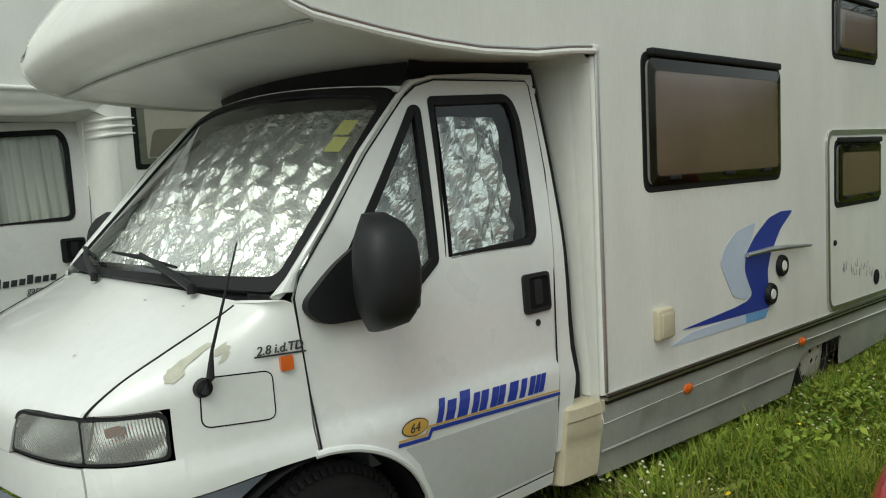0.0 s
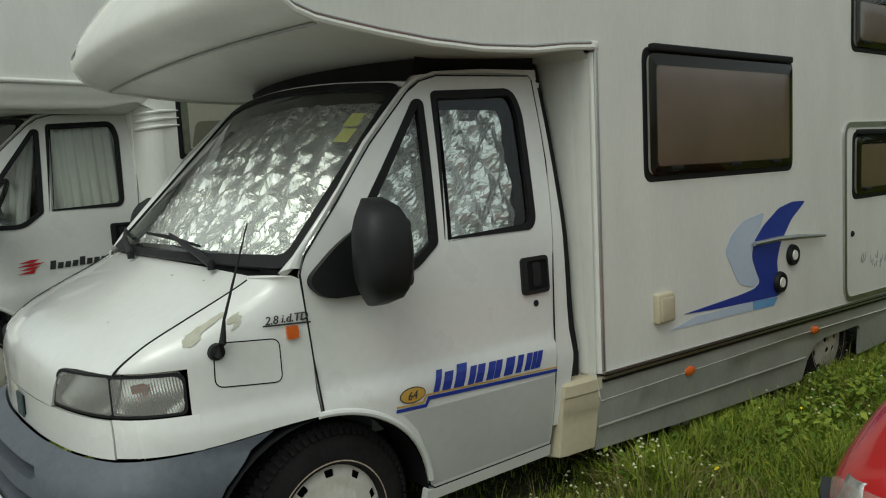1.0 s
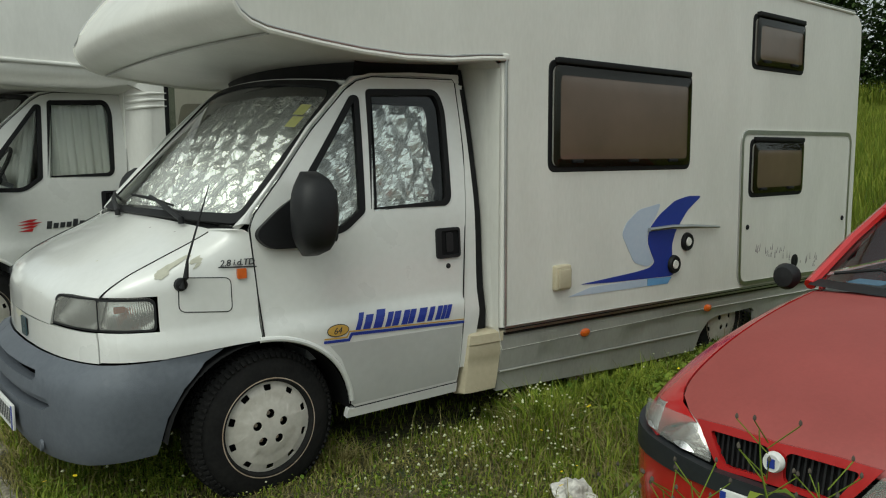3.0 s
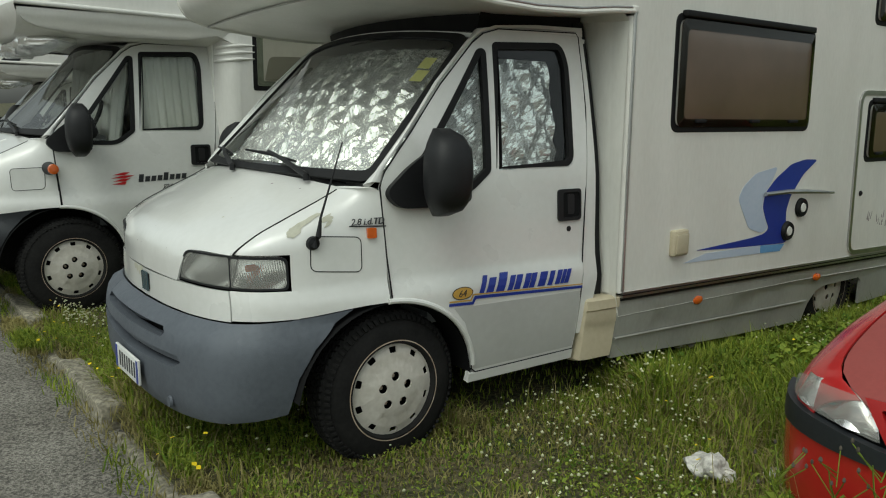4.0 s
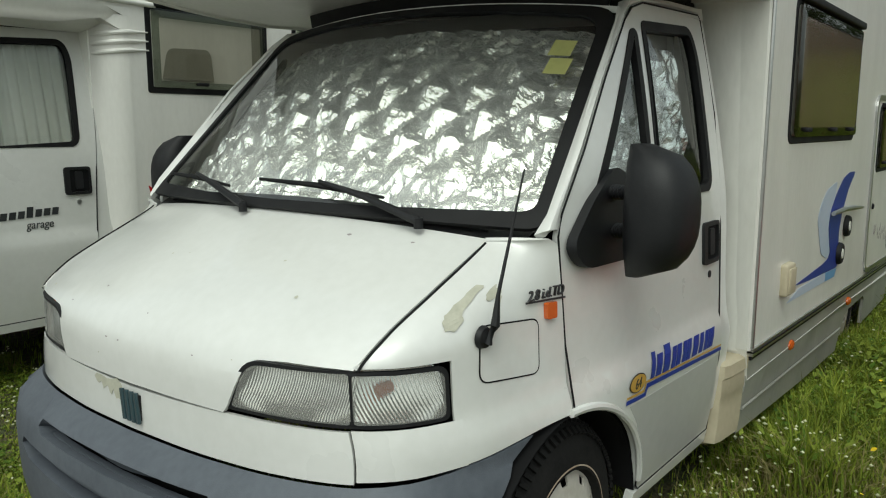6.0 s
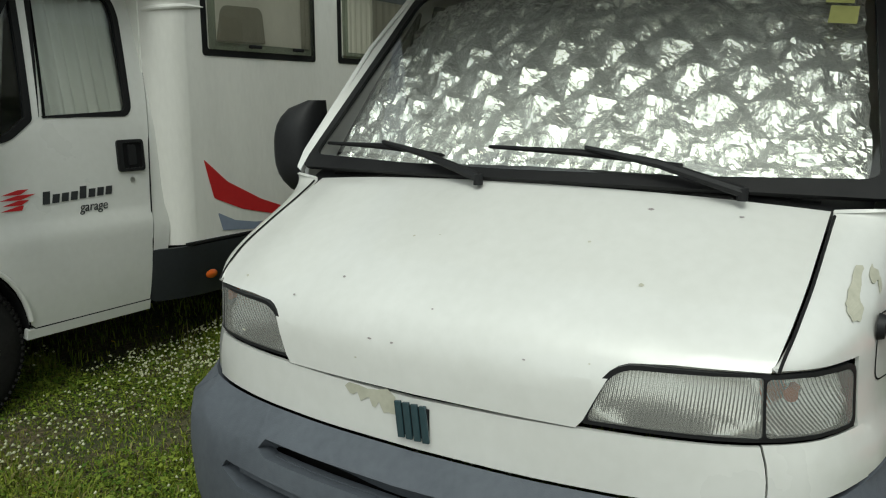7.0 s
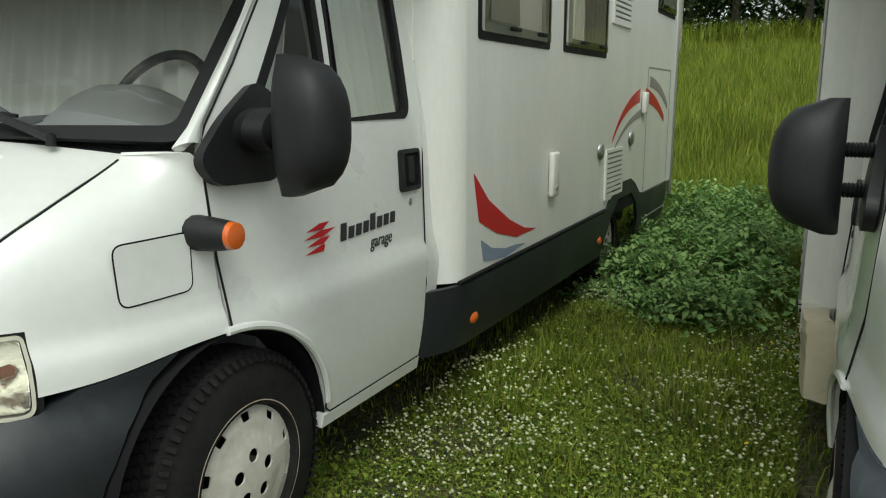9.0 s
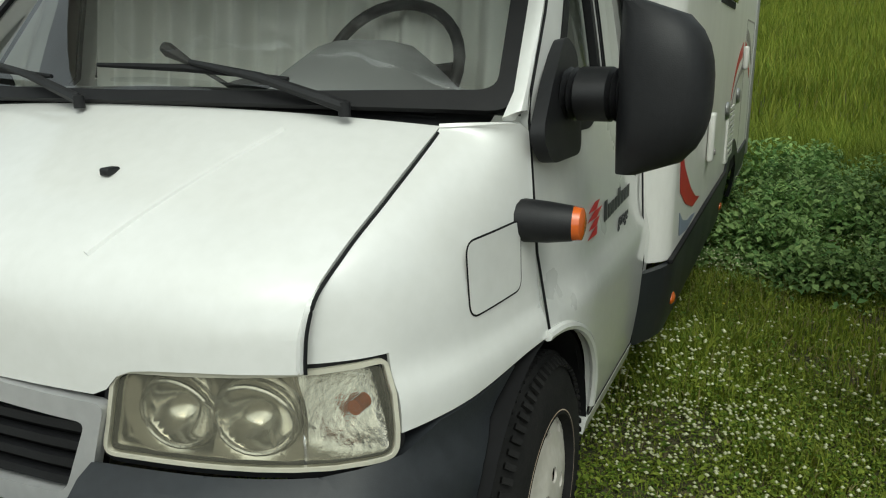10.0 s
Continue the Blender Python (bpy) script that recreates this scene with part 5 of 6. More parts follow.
marker(m1, 1.965, 1.08, 0.415, "orange side marker on the skirt")
marker(m1, 3.24, 1.085, 0.395, "orange side marker on the skirt")
marker(m1, 5.0, 1.08, 0.34, "orange side marker on the skirt")
for x, z, r in ((3.695, 0.918, 0.018), (4.418, 0.617, 0.05), (5.21, 0.905, 0.020)):
    part("door_catch", lathe([(-DY - 0.010, 0.001), (-DY - 0.018, 0.6 * r), (-DY - 0.012, r), (-DY - 0.006, r)], at=(x, 0, z), seg=18), RUBBER, hatch, "round black catch")
rs = random.Random(4)
for i in range(34):
    x = 3.80 + 1.05 * rs.random()
    z = 0.755 - 0.19 * (x - 3.80) + rs.uniform(-0.04, 0.03)
    h = rs.uniform(0.02, 0.06)
    decal(m1, "scratch", [(x, z), (x + 0.01, z + 0.002), (x + 0.012 + rs.uniform(-0.02, 0.02), z + h)], MIDGREY, DY + 0.008)
ed = part("entry_door", sheet(rect(1.80, 0.36, 2.42, 2.15, 0.05), flat(BW + 0.012), (), 0, side=-1), PANEL, m1, "cream entry door in the far side wall", solid=0.012, smooth=False)
part("door_frame", sheet(rect(1.77, 0.33, 2.45, 2.18, 0.06), flat(BW + 0.02), (rect(1.81, 0.37, 2.41, 2.14, 0.045),), 0, side=-1), ALU, ed, solid=0.02, smooth=False)
part("door_pane", sheet(rect(1.92, 1.35, 2.30, 1.95, 0.06), flat(BW + 0.02), (), 0, side=-1), ACRYL, ed, solid=0.008)
part("door_grip", block(1.84, 1.92, BW + 0.012, BW + 0.055, 1.10, 1.28, bev=0.012), RUBBER, ed)
part("service_hatch", sheet(rect(1.42, 0.58, 1.72, 1.05, 0.03), flat(BW + 0.008), (), 0, side=-1), PANEL, m1, "small service hatch", solid=0.008)
for k in range(7):
    part("hatch_slat", block(1.46, 1.68, BW + 0.006, BW + 0.018, 0.63 + 0.05 * k, 0.655 + 0.05 * k), PANEL, m1)
part("wall_hook", block(2.50, 2.56, BW, BW + 0.05, 1.62, 1.74, bev=0.012), PANEL, m1, "white door catch")
# lower grey band of the driver's door
part("door_band", sheet([(0.425, 0.30), (1.045, 0.30), (1.065, 0.58), (0.30, 0.60), (0.36, 0.53), (0.405, 0.42)], on_cab(0.0012), (), 0.06), DOORGREY, cab1, "pale grey lower door band", solid=0.001)


def door_decal(pts, mat, label="", push=0.0022, root=None):
    return part("door_decal", sheet(pts, on_cab(push + 0.002), (), 0.03), mat, root or cab1, label, solid=0.001, smooth=False)


# name strip: a plain slanted bar for each letter, a line below, and a round gold emblem
door_decal([(0.27, 0.612), (0.40, 0.605), (0.415, 0.628), (1.075, 0.592), (1.075, 0.604), (0.408, 0.642), (0.394, 0.617), (0.272, 0.624)], BLUE, "blue line decal")
door_decal([(0.272, 0.628), (0.388, 0.622), (0.402, 0.646), (1.075, 0.609), (1.075, 0.614), (0.398, 0.652), (0.385, 0.629), (0.274, 0.634)], GOLD, "gold line decal")
for x0, w0, hh in ((0.430, 0.026, 0.078), (0.470, 0.040, 0.066), (0.525, 0.048, 0.082), (0.592, 0.030, 0.066), (0.630, 0.036, 0.066), (0.684, 0.034, 0.066), (0.722, 0.032, 0.066), (0.775, 0.046, 0.066), (0.838, 0.030, 0.066), (0.886, 0.030, 0.066), (0.922, 0.022, 0.066), (0.948, 0.026, 0.066)):
    zz, sl = 0.646 - 0.028 * (x0 - 0.435), hh * 0.40
    door_decal([(x0, zz), (x0 + w0, zz - 0.001), (x0 + w0 + sl, zz + hh - 0.001), (x0 + sl, zz + hh)], BLUE, "dark blue lettering bar")
door_decal(disc(0.342, 0.662, 0.056, 0.028), INK, push=0.0022)
door_decal(disc(0.342, 0.662, 0.052, 0.0245), GOLD, "gold oval emblem", push=0.0034)
lettering("emblem_number", "64", 0.042, pose(0.317, cab_at(0.34, 0.66)[1] - 0.0045, 0.647, 90, 0, 0), INK, cab1, 1.0, 0.25)


def bars_on(root, x0, z0, w, h, n, y, mat, name="lettering_bar", slope=0.0):
    for i in range(n):
        a = x0 + w * i / n
        part(name, block(a, a + w / n * 0.72, -y, -y - 0.004, z0 + slope * i, z0 + h + slope * i), mat, root, smooth=False)


# engine badge, indicator, fuel flap, aerial on the wing
q = Vector(cab_at(-0.07, 1.0))
turn = math.degrees(math.atan2(-(PLAN_G(0.0) - PLAN_G(-0.15)) * 0.96, 0.15))
lettering("engine_badge", "2.8 i.d.TD", 0.037, pose(cab_at(-0.155, 1.0)[0], cab_at(-0.155, 1.0)[1] - 0.005, 0.985, 90, 0, turn) @ pose(0, 0, 0), INK, cab1, 0.95, 0.2, 0.003, "raised grey engine badge")
part("badge_strip", sheet([(-0.16, 0.979), (-0.005, 0.972), (-0.005, 0.977), (-0.16, 0.984)], on_cab(0.003), (), 0.05), INK, cab1, solid=0.002)
part("wing_indicator", sheet(rect(-0.088, 0.93, -0.05, 0.972, 0.006), on_cab(0.012), (), 0.03), ORANGE, cab1, "small square orange indicator", solid=0.014)
for cb, ex in ((cab1, 0.0), (cab2, -0.005)):
    cap = rounded([(-0.315, 0.818), (-0.115, 0.80), (-0.115, 0.935), (-0.31, 0.950)] if not ex else [(-0.285, 0.788), (-0.09, 0.795), (-0.085, 0.935), (-0.29, 0.930)], 0.025)
    part("fuel_flap_gap", sheet(grow(cap, 0.004), on_cab(0.0015), (grow(cap, -0.001),), 0.05), VOID, cb, solid=0.0008, smooth=False)
    part("fuel_flap", sheet(cap, on_cab(0.002), (), 0.04), WHITE, cb, "flush white fuel flap", solid=0.003)
ab = Vector(cab_at(-0.305, 0.925))
ae = part("aerial", tube([ab + Vector((0, -0.012, -0.01)), ab + Vector((0.01, -0.03, 0.03)), ab + Vector((0.02, -0.03, 0.10)), ab + Vector((0.115, -0.035, 0.385))], [0.016, 0.012, 0.005, 0.0025], 8), BLACK, cab1, "thin black aerial")
part("aerial_foot", lathe([(0.0, 0.001), (0.0, 0.028), (0.014, 0.024), (0.02, 0.001)], axis="x", seg=16, at=(0, 0, 0)), BLACK, ae)
af = ae.children[0]
af.location, af.rotation_euler = ab + Vector((0, 0.002, 0)), (0, 0, math.radians(-92))
WS = lambda b, t: tuple(Vector(wing_at(b * 10, t, 0.884)) + Vector((-0.001, -0.0022, 0.0018)))


def blotch(name, fn, pts, mat, amp, seed, label=""):
    out = []
    for i in range(len(pts)):
        a, c = Vector(pts[i]), Vector(pts[(i + 1) % len(pts)])
        for j in range(5):
            p = a.lerp(c, j / 5)
            out.append((p.x + amp * noise.noise((p.x * 60, p.y * 25, seed)), p.y + amp * 3 * noise.noise((p.x * 55, p.y * 30, seed + 9))))
    return part(name, sheet(out, fn, (), 0.05, out=(0, -1, 0.6)), mat, cab1, label, solid=0.0006, smooth=False)


blotch("peeled_patch", WS, [(0.375, 0.36), (0.405, 0.29), (0.455, 0.26), (0.47, 0.32), (0.43, 0.38), (0.405, 0.43), (0.398, 0.54), (0.38, 0.62), (0.368, 0.56), (0.372, 0.44)], PEEL, 0.006, 1, "bare patch where paint has peeled")
blotch("peeled_patch", WS, [(0.465, 0.40), (0.485, 0.38), (0.483, 0.48), (0.470, 0.58), (0.455, 0.59), (0.465, 0.51), (0.450, 0.46)], PEEL, 0.007, 5, "bare patch where paint has peeled")
blotch("peeled_patch", lambda s, z: (cab_at(s, z, 0.0052)[0], -cab_at(s, z)[1], z), [(-1.31, 0.725), (-1.17, 0.731), (-1.16, 0.715), (-1.22, 0.70), (-1.27, 0.69), (-1.31, 0.68)], PEEL, 0.008, 8, "bare patch where paint has peeled")
rs = random.Random(9)
for i in range(16):
    y0, bb, e = rs.uniform(-0.6, 0.65), rs.uniform(0.5, 5.7), rs.uniform(0.003, 0.010)
    p = [(y0 + e * rs.uniform(0.5, 1) * math.cos(a), (bb + 6 * e * rs.uniform(0.5, 1.0) * math.sin(a)) * 0.1) for a in [k * 1.05 for k in range(6)]]
    part("paint_chip", sheet(p, lambda y, b: tuple(Vector(bonnet_at(y, b * 10)) + Vector((-0.0008, 0, 0.0012))), (), 0, out=(0, 0, 1)), PEEL if i % 2 else MIDGREY, cab1, smooth=False)
# nose badge of plain bars
bd = part("nose_badge", block(-0.692, -0.684, -0.043, 0.043, 0.644, 0.714, bev=0.003), VOID, cab1, "small teal badge of slanting bars")
for i in range(4):
    bar = part("badge_bar", block(-0.007, 0.0, -0.009, 0.009, -0.042, 0.042, bev=0.002), BADGE, bd)
    bar.location = (-0.690, -0.034 + 0.0225 * i, 0.679)
    bar.rotation_euler = (math.radians(-7), 0, 0)


def number_plate(root, x, y0, y1, z0, z1, nx):
    pl = part("number_plate", block(x, x + 0.012, y0, y1, z0, z1, bev=0.003), PAPER, root, "number plate with blue ends")
    w = y1 - y0
    for a, b in ((y0, y0 + 0.085 * w), (y1 - 0.085 * w, y1)):
        part("plate_end", block(x - 0.002, x, a + 0.003, b - 0.003, z0 + 0.005, z1 - 0.005), BLUE, pl, smooth=False)
    for i in range(nx):
        a = y0 + 0.13 * w + 0.74 * w * i / nx
        part("plate_bar", block(x - 0.002, x, a, a + 0.74 * w / nx * 0.45, z0 + 0.022, z1 - 0.02), INK, pl, smooth=False)


number_plate(cab1, -0.805, -0.235, 0.125, 0.275, 0.385, 7)
part("lug_cover", lathe([(-0.01, 0.001), (-0.01, 0.022), (0.0, 0.026)], axis="x", at=(cab_at(-0.885, 0.26, 0.093)[0], cab_at(-0.885, 0.26, 0.093)[1], 0.265), seg=20), BUMPER, cab1)
for k, (y0, z0) in enumerate(((-0.70, 1.64), (-0.715, 1.585))):
    part("sticker", sheet(rect(-0.035, -0.025, 0.035, 0.025), lambda u, v: tuple(Vector(screen_at(y0 + u, (z0 - 1.165) / 0.615 + v * 1.55)) + Vector((0.0, 0, 0.002))), (), 0, out=(-1, 0, 1)), STICKER, cab1, "small yellow sticker on the glass", smooth=False)
part("drain_valve", tube([(1.95, -0.86, 0.16), (2.02, -0.93, 0.10), (2.16, -0.94, 0.085)], [0.012, 0.018, 0.018], 10), PANEL, m1, "white drain pipe end")

# the living body is a little narrower than it is drawn above; its near wall stays in place
for o in m1.children:
    if o.type == "MESH":
        o.scale.y *= 0.945
        o.location.y -= 0.055 * BW

# ---- decals and fittings of the second motorhome ----
D2 = HW2 + 0.003
decal(m2, "red_decal", rounded([(1.35, 1.08), (1.41, 0.87), (1.61, 0.79), (1.85, 0.735), (2.13, 0.735), (1.95, 0.765), (1.76, 0.83), (1.51, 0.95)], 0.012), REDD, D2, "red sail-shaped decal")
decal(m2, "blue_decal", rounded([(1.43, 0.79), (1.46, 0.69), (1.71, 0.665), (1.98, 0.685), (1.85, 0.70), (1.71, 0.705), (1.55, 0.735)], 0.012), GREYD, D2, "grey-blue curved decal")
for p0, p1, p2, w0, w1, mat in (((3.60, 1.09), (3.85, 1.32), (4.37, 1.385), 0.02, 0.10, REDD), ((4.57, 1.385), (4.95, 1.36), (5.32, 1.19), 0.11, 0.05, REDD), ((3.65, 1.03), (3.95, 1.22), (4.50, 1.262), 0.015, 0.06, MIDGREY), ((4.70, 1.49), (5.12, 1.47), (5.45, 1.29), 0.08, 0.05, MIDGREY)):
    up, low = [], []
    for t in np.linspace(0, 1, 12):
        q = [p0[k] * (1 - t) ** 2 + p1[k] * 2 * t * (1 - t) + p2[k] * t * t for k in (0, 1)]
        h = (w0 + (w1 - w0) * t) / 2
        up.append((q[0], q[1] + h)), low.append((q[0], q[1] - h))
    decal(m2, "arc_decal", up + low[::-1], mat, D2, "curved stripe decal")
decal(m2, "door_gap", rect(4.62, 0.42, 5.55, 1.60, 0.04), MIDGREY, D2 - 0.001, holes=(rect(4.632, 0.432, 5.538, 1.588, 0.035),))
fl = part("service_flap", block(2.29, 2.40, -D2, -D2 - 0.03, 0.87, 1.10, bev=0.014), PANEL_NEW, m2, "white plastic service flap")
part("flap_button", lathe([(-D2 - 0.036, 0.001), (-D2 - 0.036, 0.014), (-D2 - 0.028, 0.016)], at=(2.345, 0, 0.915), seg=12), MIDGREY, fl)
for x, z in ((3.29, 1.04), (4.11, 1.085)):
    part("wall_lock", lathe([(-D2 - 0.02, 0.001), (-D2 - 0.02, 0.04), (-D2 - 0.012, 0.05), (-D2, 0.055)], at=(x, 0, z), seg=18), ALU, m2, "round metal lock")
part("door_handle", block(4.42, 4.53, -D2, -D2 - 0.035, 1.25, 1.41, bev=0.014), PANEL_NEW, m2, "white entry door handle")
marker(m2, 1.36, 1.095, 0.47, "orange side marker on the skirt")
marker(m2, 3.35, 1.095, 0.465, "orange side marker on the skirt")
# logo: plain red streaks and bars, one plain word
for k in range(4):
    zz = 0.80 + 0.022 * k
    door_decal([(0.335 + 0.012 * (k % 2), zz + 0.004), (0.43, zz - 0.010 + 0.012), (0.50 - 0.03 * abs(k - 2), zz + 0.022), (0.42, zz + 0.022)], REDD, "red streak emblem", root=cab2)
for i in range(8):
    x0 = 0.525 + 0.045 * i
    hh = 0.055 if i in (0, 4) else 0.038
    door_decal([(x0, 0.815 + 0.002 * i), (x0 + 0.034, 0.815 + 0.002 * i), (x0 + 0.042, 0.815 + hh + 0.002 * i), (x0 + 0.008, 0.815 + hh + 0.002 * i)], INK, "dark lettering bar", root=cab2)
lettering("door_word", "garage", 0.062, pose(0.70, cab_at(0.7, 0.77)[1] - 0.004, 0.765, 90, 0, 0), INK, cab2, 0.9, 0.15, 0.001)
ip = Vector(cab_at(-0.055, 0.930))
ind = part("wing_indicator", tube([ip + Vector((0, 0.02, 0)), ip + Vector((0.0, -0.05, 0)), ip + Vector((0.005, -0.10, 0))], [0.046, 0.042, 0.036], 14), BLACK, cab2, "black stalk indicator with orange end")
part("indicator_lens", tube([ip + Vector((0.005, -0.10, 0)), ip + Vector((0.005, -0.118, 0)), ip + Vector((0.005, -0.122, 0))], [0.036, 0.033, 0.02], 14), ORANGE, ind)
# folded foil screen tucked under the overcab
rows = []
for i in range(40):
    y0, k = -1.0 + 1.7 * i / 39, min(1.0, 0.03 + 0.35 * min(i, 39 - i))
    rows.append([(0.02 + k * (0.17 * math.cos(a) + 0.03 * noise.noise((y0 * 9, a, 1))), y0, 1.915 + k * (0.05 * math.sin(a) + 0.035 * noise.noise((y0 * 7, a * 3, 4)))) for a in [2 * math.pi * q / 20 for q in range(20)]])
part("folded_screen", grid(rows, True), FOILM, m2, "folded silver screen cover under the overcab")
part("microphone_stalk", tube([(0.16, -0.06, 1.16), (0.12, 0.06, 1.235), (0.10, 0.13, 1.275), (0.098, 0.145, 1.283)], [0.006, 0.006, 0.020, 0.014], 8), BLACK, cab2)
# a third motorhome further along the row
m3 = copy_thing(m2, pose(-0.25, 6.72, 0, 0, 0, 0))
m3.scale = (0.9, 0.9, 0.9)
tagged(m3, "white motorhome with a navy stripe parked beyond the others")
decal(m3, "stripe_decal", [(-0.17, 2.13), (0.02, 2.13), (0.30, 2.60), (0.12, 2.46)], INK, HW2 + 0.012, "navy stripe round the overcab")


# ---- red car ----
R_S = [-0.62, -0.32, -0.10, 0.06, 0.27, 0.62, 4.0]
R_X = spline(R_S, [0.80, 0.82, 0.87, 0.97, 1.15, 1.5, 4.2])
R_Y = spline(R_S, [0.0, 0.30, 0.50, 0.62, 0.69, 0.725, 0.74])
R_IN = spline([-0.1, 0.05, 0.2, 0.32, 0.40, 0.5, 0.62, 0.8], [0.06, 0.02, 0.0, 0.0, 0.015, 0.05, 0.10, 0.16])


def car_at(s, z, push=0.0):
    k = R_IN(z)
    return (R_X(s) + k * 0.5 - push * max(0, min(1, (0.5 - s))), R_Y(s) * (1 - k * 0.45) + push * max(0, min(1, s + 0.2)), z)


car = thing("red_car", "red hatchback with a faded bonnet, parked among weeds", "car", pose(0.05, -2.79, 0.03))
CARY = lambda f: (lambda s, z: (f(s, z)[0], -f(s, z)[1], f(s, z)[2]))
BZ = spline([0.84, 0.95, 1.15, 1.5, 1.9, 2.25], [0.475, 0.53, 0.585, 0.67, 0.735, 0.77])
BYH = spline([0.84, 0.95, 1.15, 1.5, 2.25], [0.30, 0.44, 0.50, 0.53, 0.56])


def car_bonnet(x, t):
    y = BYH(x) * t
    return (x + 0.10 * t * t * max(0, (1.2 - x)) * 0.6, y, BZ(x) - 0.035 * t * t)


part("bonnet", grid([[car_bonnet(x, t) for t in np.linspace(-1, 1, 17)] for x in np.linspace(0.84, 2.25, 24)], out=(0, 0, 1)), FADED, car, "faded chalky red bonnet", solid=0.01)
for sg in (1, -1):
    rows = []
    for x in np.linspace(0.86, 2.6, 26):
        a = Vector(car_bonnet(min(x, 2.25), 1.02)) + Vector((x - min(x, 2.25), 0, 0))
        s = 0.06 + (x - 0.97) * 1.0 if x > 0.97 else -0.10 + (x - 0.87) * 1.6
        c = Vector(car_at(s, 0.36))
        c.x = max(c.x, x)
        k = Vector((x + 0.02, max(a.y + 0.02, R_Y(s) * 0.97), a.z - 0.03))
        rows.append([(q.x, q.y * sg, q.z) for q in [a * (1 - t) ** 2 + k * 2 * t * (1 - t) + c * t * t for t in np.linspace(0, 1, 11)]])
    part("wing", grid(rows, out=(0, sg, 0.5)), REDPAINT, car, "red front wing", solid=0.008)
    fs = lambda s, z, g=sg: (car_at(s, z)[0], car_at(s, z)[1] * g, z)
    lamp = rounded([(-0.395, 0.345), (0.055, 0.385), (0.075, 0.44), (0.0, 0.47), (-0.30, 0.475)], [0.02, 0.02, 0.03, 0.04, 0.04])
    L = part("headlamp", sheet(lamp, car_at, (), 0.05, side=sg, out=(-1, 1, 0)), LENS, car, "clear almond-shaped headlamp")
    part("reflector", sheet(grow(lamp, -0.006), lambda s, z: (car_at(s, z, -0.035)[0] + 0.015 * math.sin(s * 30) + 0.7 * (z - 0.40), car_at(s, z)[1], z), (), 0.02, side=sg, out=(-1, 1, 0)), CHROME, L)
    part("front_panel", sheet([(-0.62, 0.345), (-0.42, 0.335), (-0.31, 0.478), (-0.45, 0.485), (-0.62, 0.48)], lambda s, z: car_at(s, z, 0.004), (rounded([(-0.595, 0.36), (-0.44, 0.352), (-0.37, 0.455), (-0.595, 0.46)], [0.03, 0.02, 0.02, 0.03]),), 0.05, side=sg, out=(-1, 0, 0)), REDPAINT, car, "red grille surround", solid=0.02)
    # the dark behind the car's grille is a sheet painted near-black for shade
    part("grille_back", sheet([(-0.61, 0.35), (-0.42, 0.34), (-0.34, 0.47), (-0.61, 0.475)], lambda s, z: car_at(s, z, -0.03), (), 0.06, side=sg, out=(-1, 0, 0)), VOID, car)
    for k in range(10):
        s0 = -0.585 + 0.02 * k
        part("grille_bar", sheet([(s0, 0.355), (s0 + 0.007, 0.355), (s0 + 0.012, 0.46), (s0 + 0.005, 0.46)], lambda s, z: car_at(s, z, -0.012), (), 0, side=sg, out=(-1, 0, 0)), BLACK, car, solid=0.01)
    low = sheet([(-0.62, 0.27), (-0.2, 0.275), (0.25, 0.30), (0.50, 0.30), (0.50, 0.0), (0.2, -0.01), (-0.62, -0.02)], lambda s, z: car_at(s, z, 0.03), (rounded([(-0.615, 0.03), (-0.30, 0.035), (-0.32, 0.12), (-0.615, 0.12)], 0.02),), 0.06, side=sg, out=(-1, 1, 0))
    part("bumper_skin", low, REDPAINT, car, "red lower bumper", solid=0.02)
    part("bumper_strip", sheet(rounded([(-0.62, 0.272), (-0.2, 0.277), (0.25, 0.302), (0.26, 0.385), (0.06, 0.375), (-0.40, 0.338), (-0.62, 0.342)], [0, 0, 0.03, 0.03, 0, 0, 0]), lambda s, z: car_at(s, z, 0.045), (), 0.05, side=sg, out=(-1, 1, 0)), DARKSKIRT, car, "grey plastic bumper strip", solid=0.04)
    # added near-black sheet that stands for shade behind the bumper openings
    part("inner_dark", sheet([(-0.62, 0.0), (0.5, 0.0), (0.5, 0.40), (-0.62, 0.42)], lambda s, z: car_at(s, z, -0.05), (), 0.1, side=sg, out=(-1, 0, 0)), VOID, car)
    part("side_panel", grid([[(x, sg * yy, z) for z, yy in ((0.36, 0.735), (0.30, 0.74), (0.2, 0.735), (0.05, 0.70))] for x in np.linspace(2.05, 4.0, 6)], out=(0, sg, 0)), REDPAINT, car, "red car flank", solid=0.02)
    part("upper_side", grid([[(x, sg * yy, z) for z, yy in ((0.36, 0.735), (0.5, 0.725), (0.62, 0.70), (0.78, 0.655))] for x in np.linspace(2.55, 4.0, 6)], out=(0, sg, 0)), REDPAINT, car, "red car flank", solid=0.02)
    part("side_glass", grid([[(2.45 + 0.0, sg * 0.64, 0.79), (3.9, sg * 0.64, 0.80)], [(2.95, sg * 0.54, 1.10), (3.8, sg * 0.54, 1.12)]], out=(0, sg, 0)), GLASS_DARK, car)
    mr = part("wing_mirror", lathe([(-0.05, 0.001), (-0.045, 0.05), (-0.01, 0.068), (0.03, 0.06), (0.035, 0.001)], axis="x", seg=20, at=(2.33, sg * 0.74, 0.78)), BLACK, car, "black door mirror")
    for x0 in (1.52, 3.75):
        w = wheel(car, x0, sg * 0.62, 0.25, 0.27, -sg, "small car wheel", name="car_wheel")
        w.scale = (0.82, 0.82, 0.82)
        w.rotation_euler = (0, 0, math.pi if sg > 0 else 0)
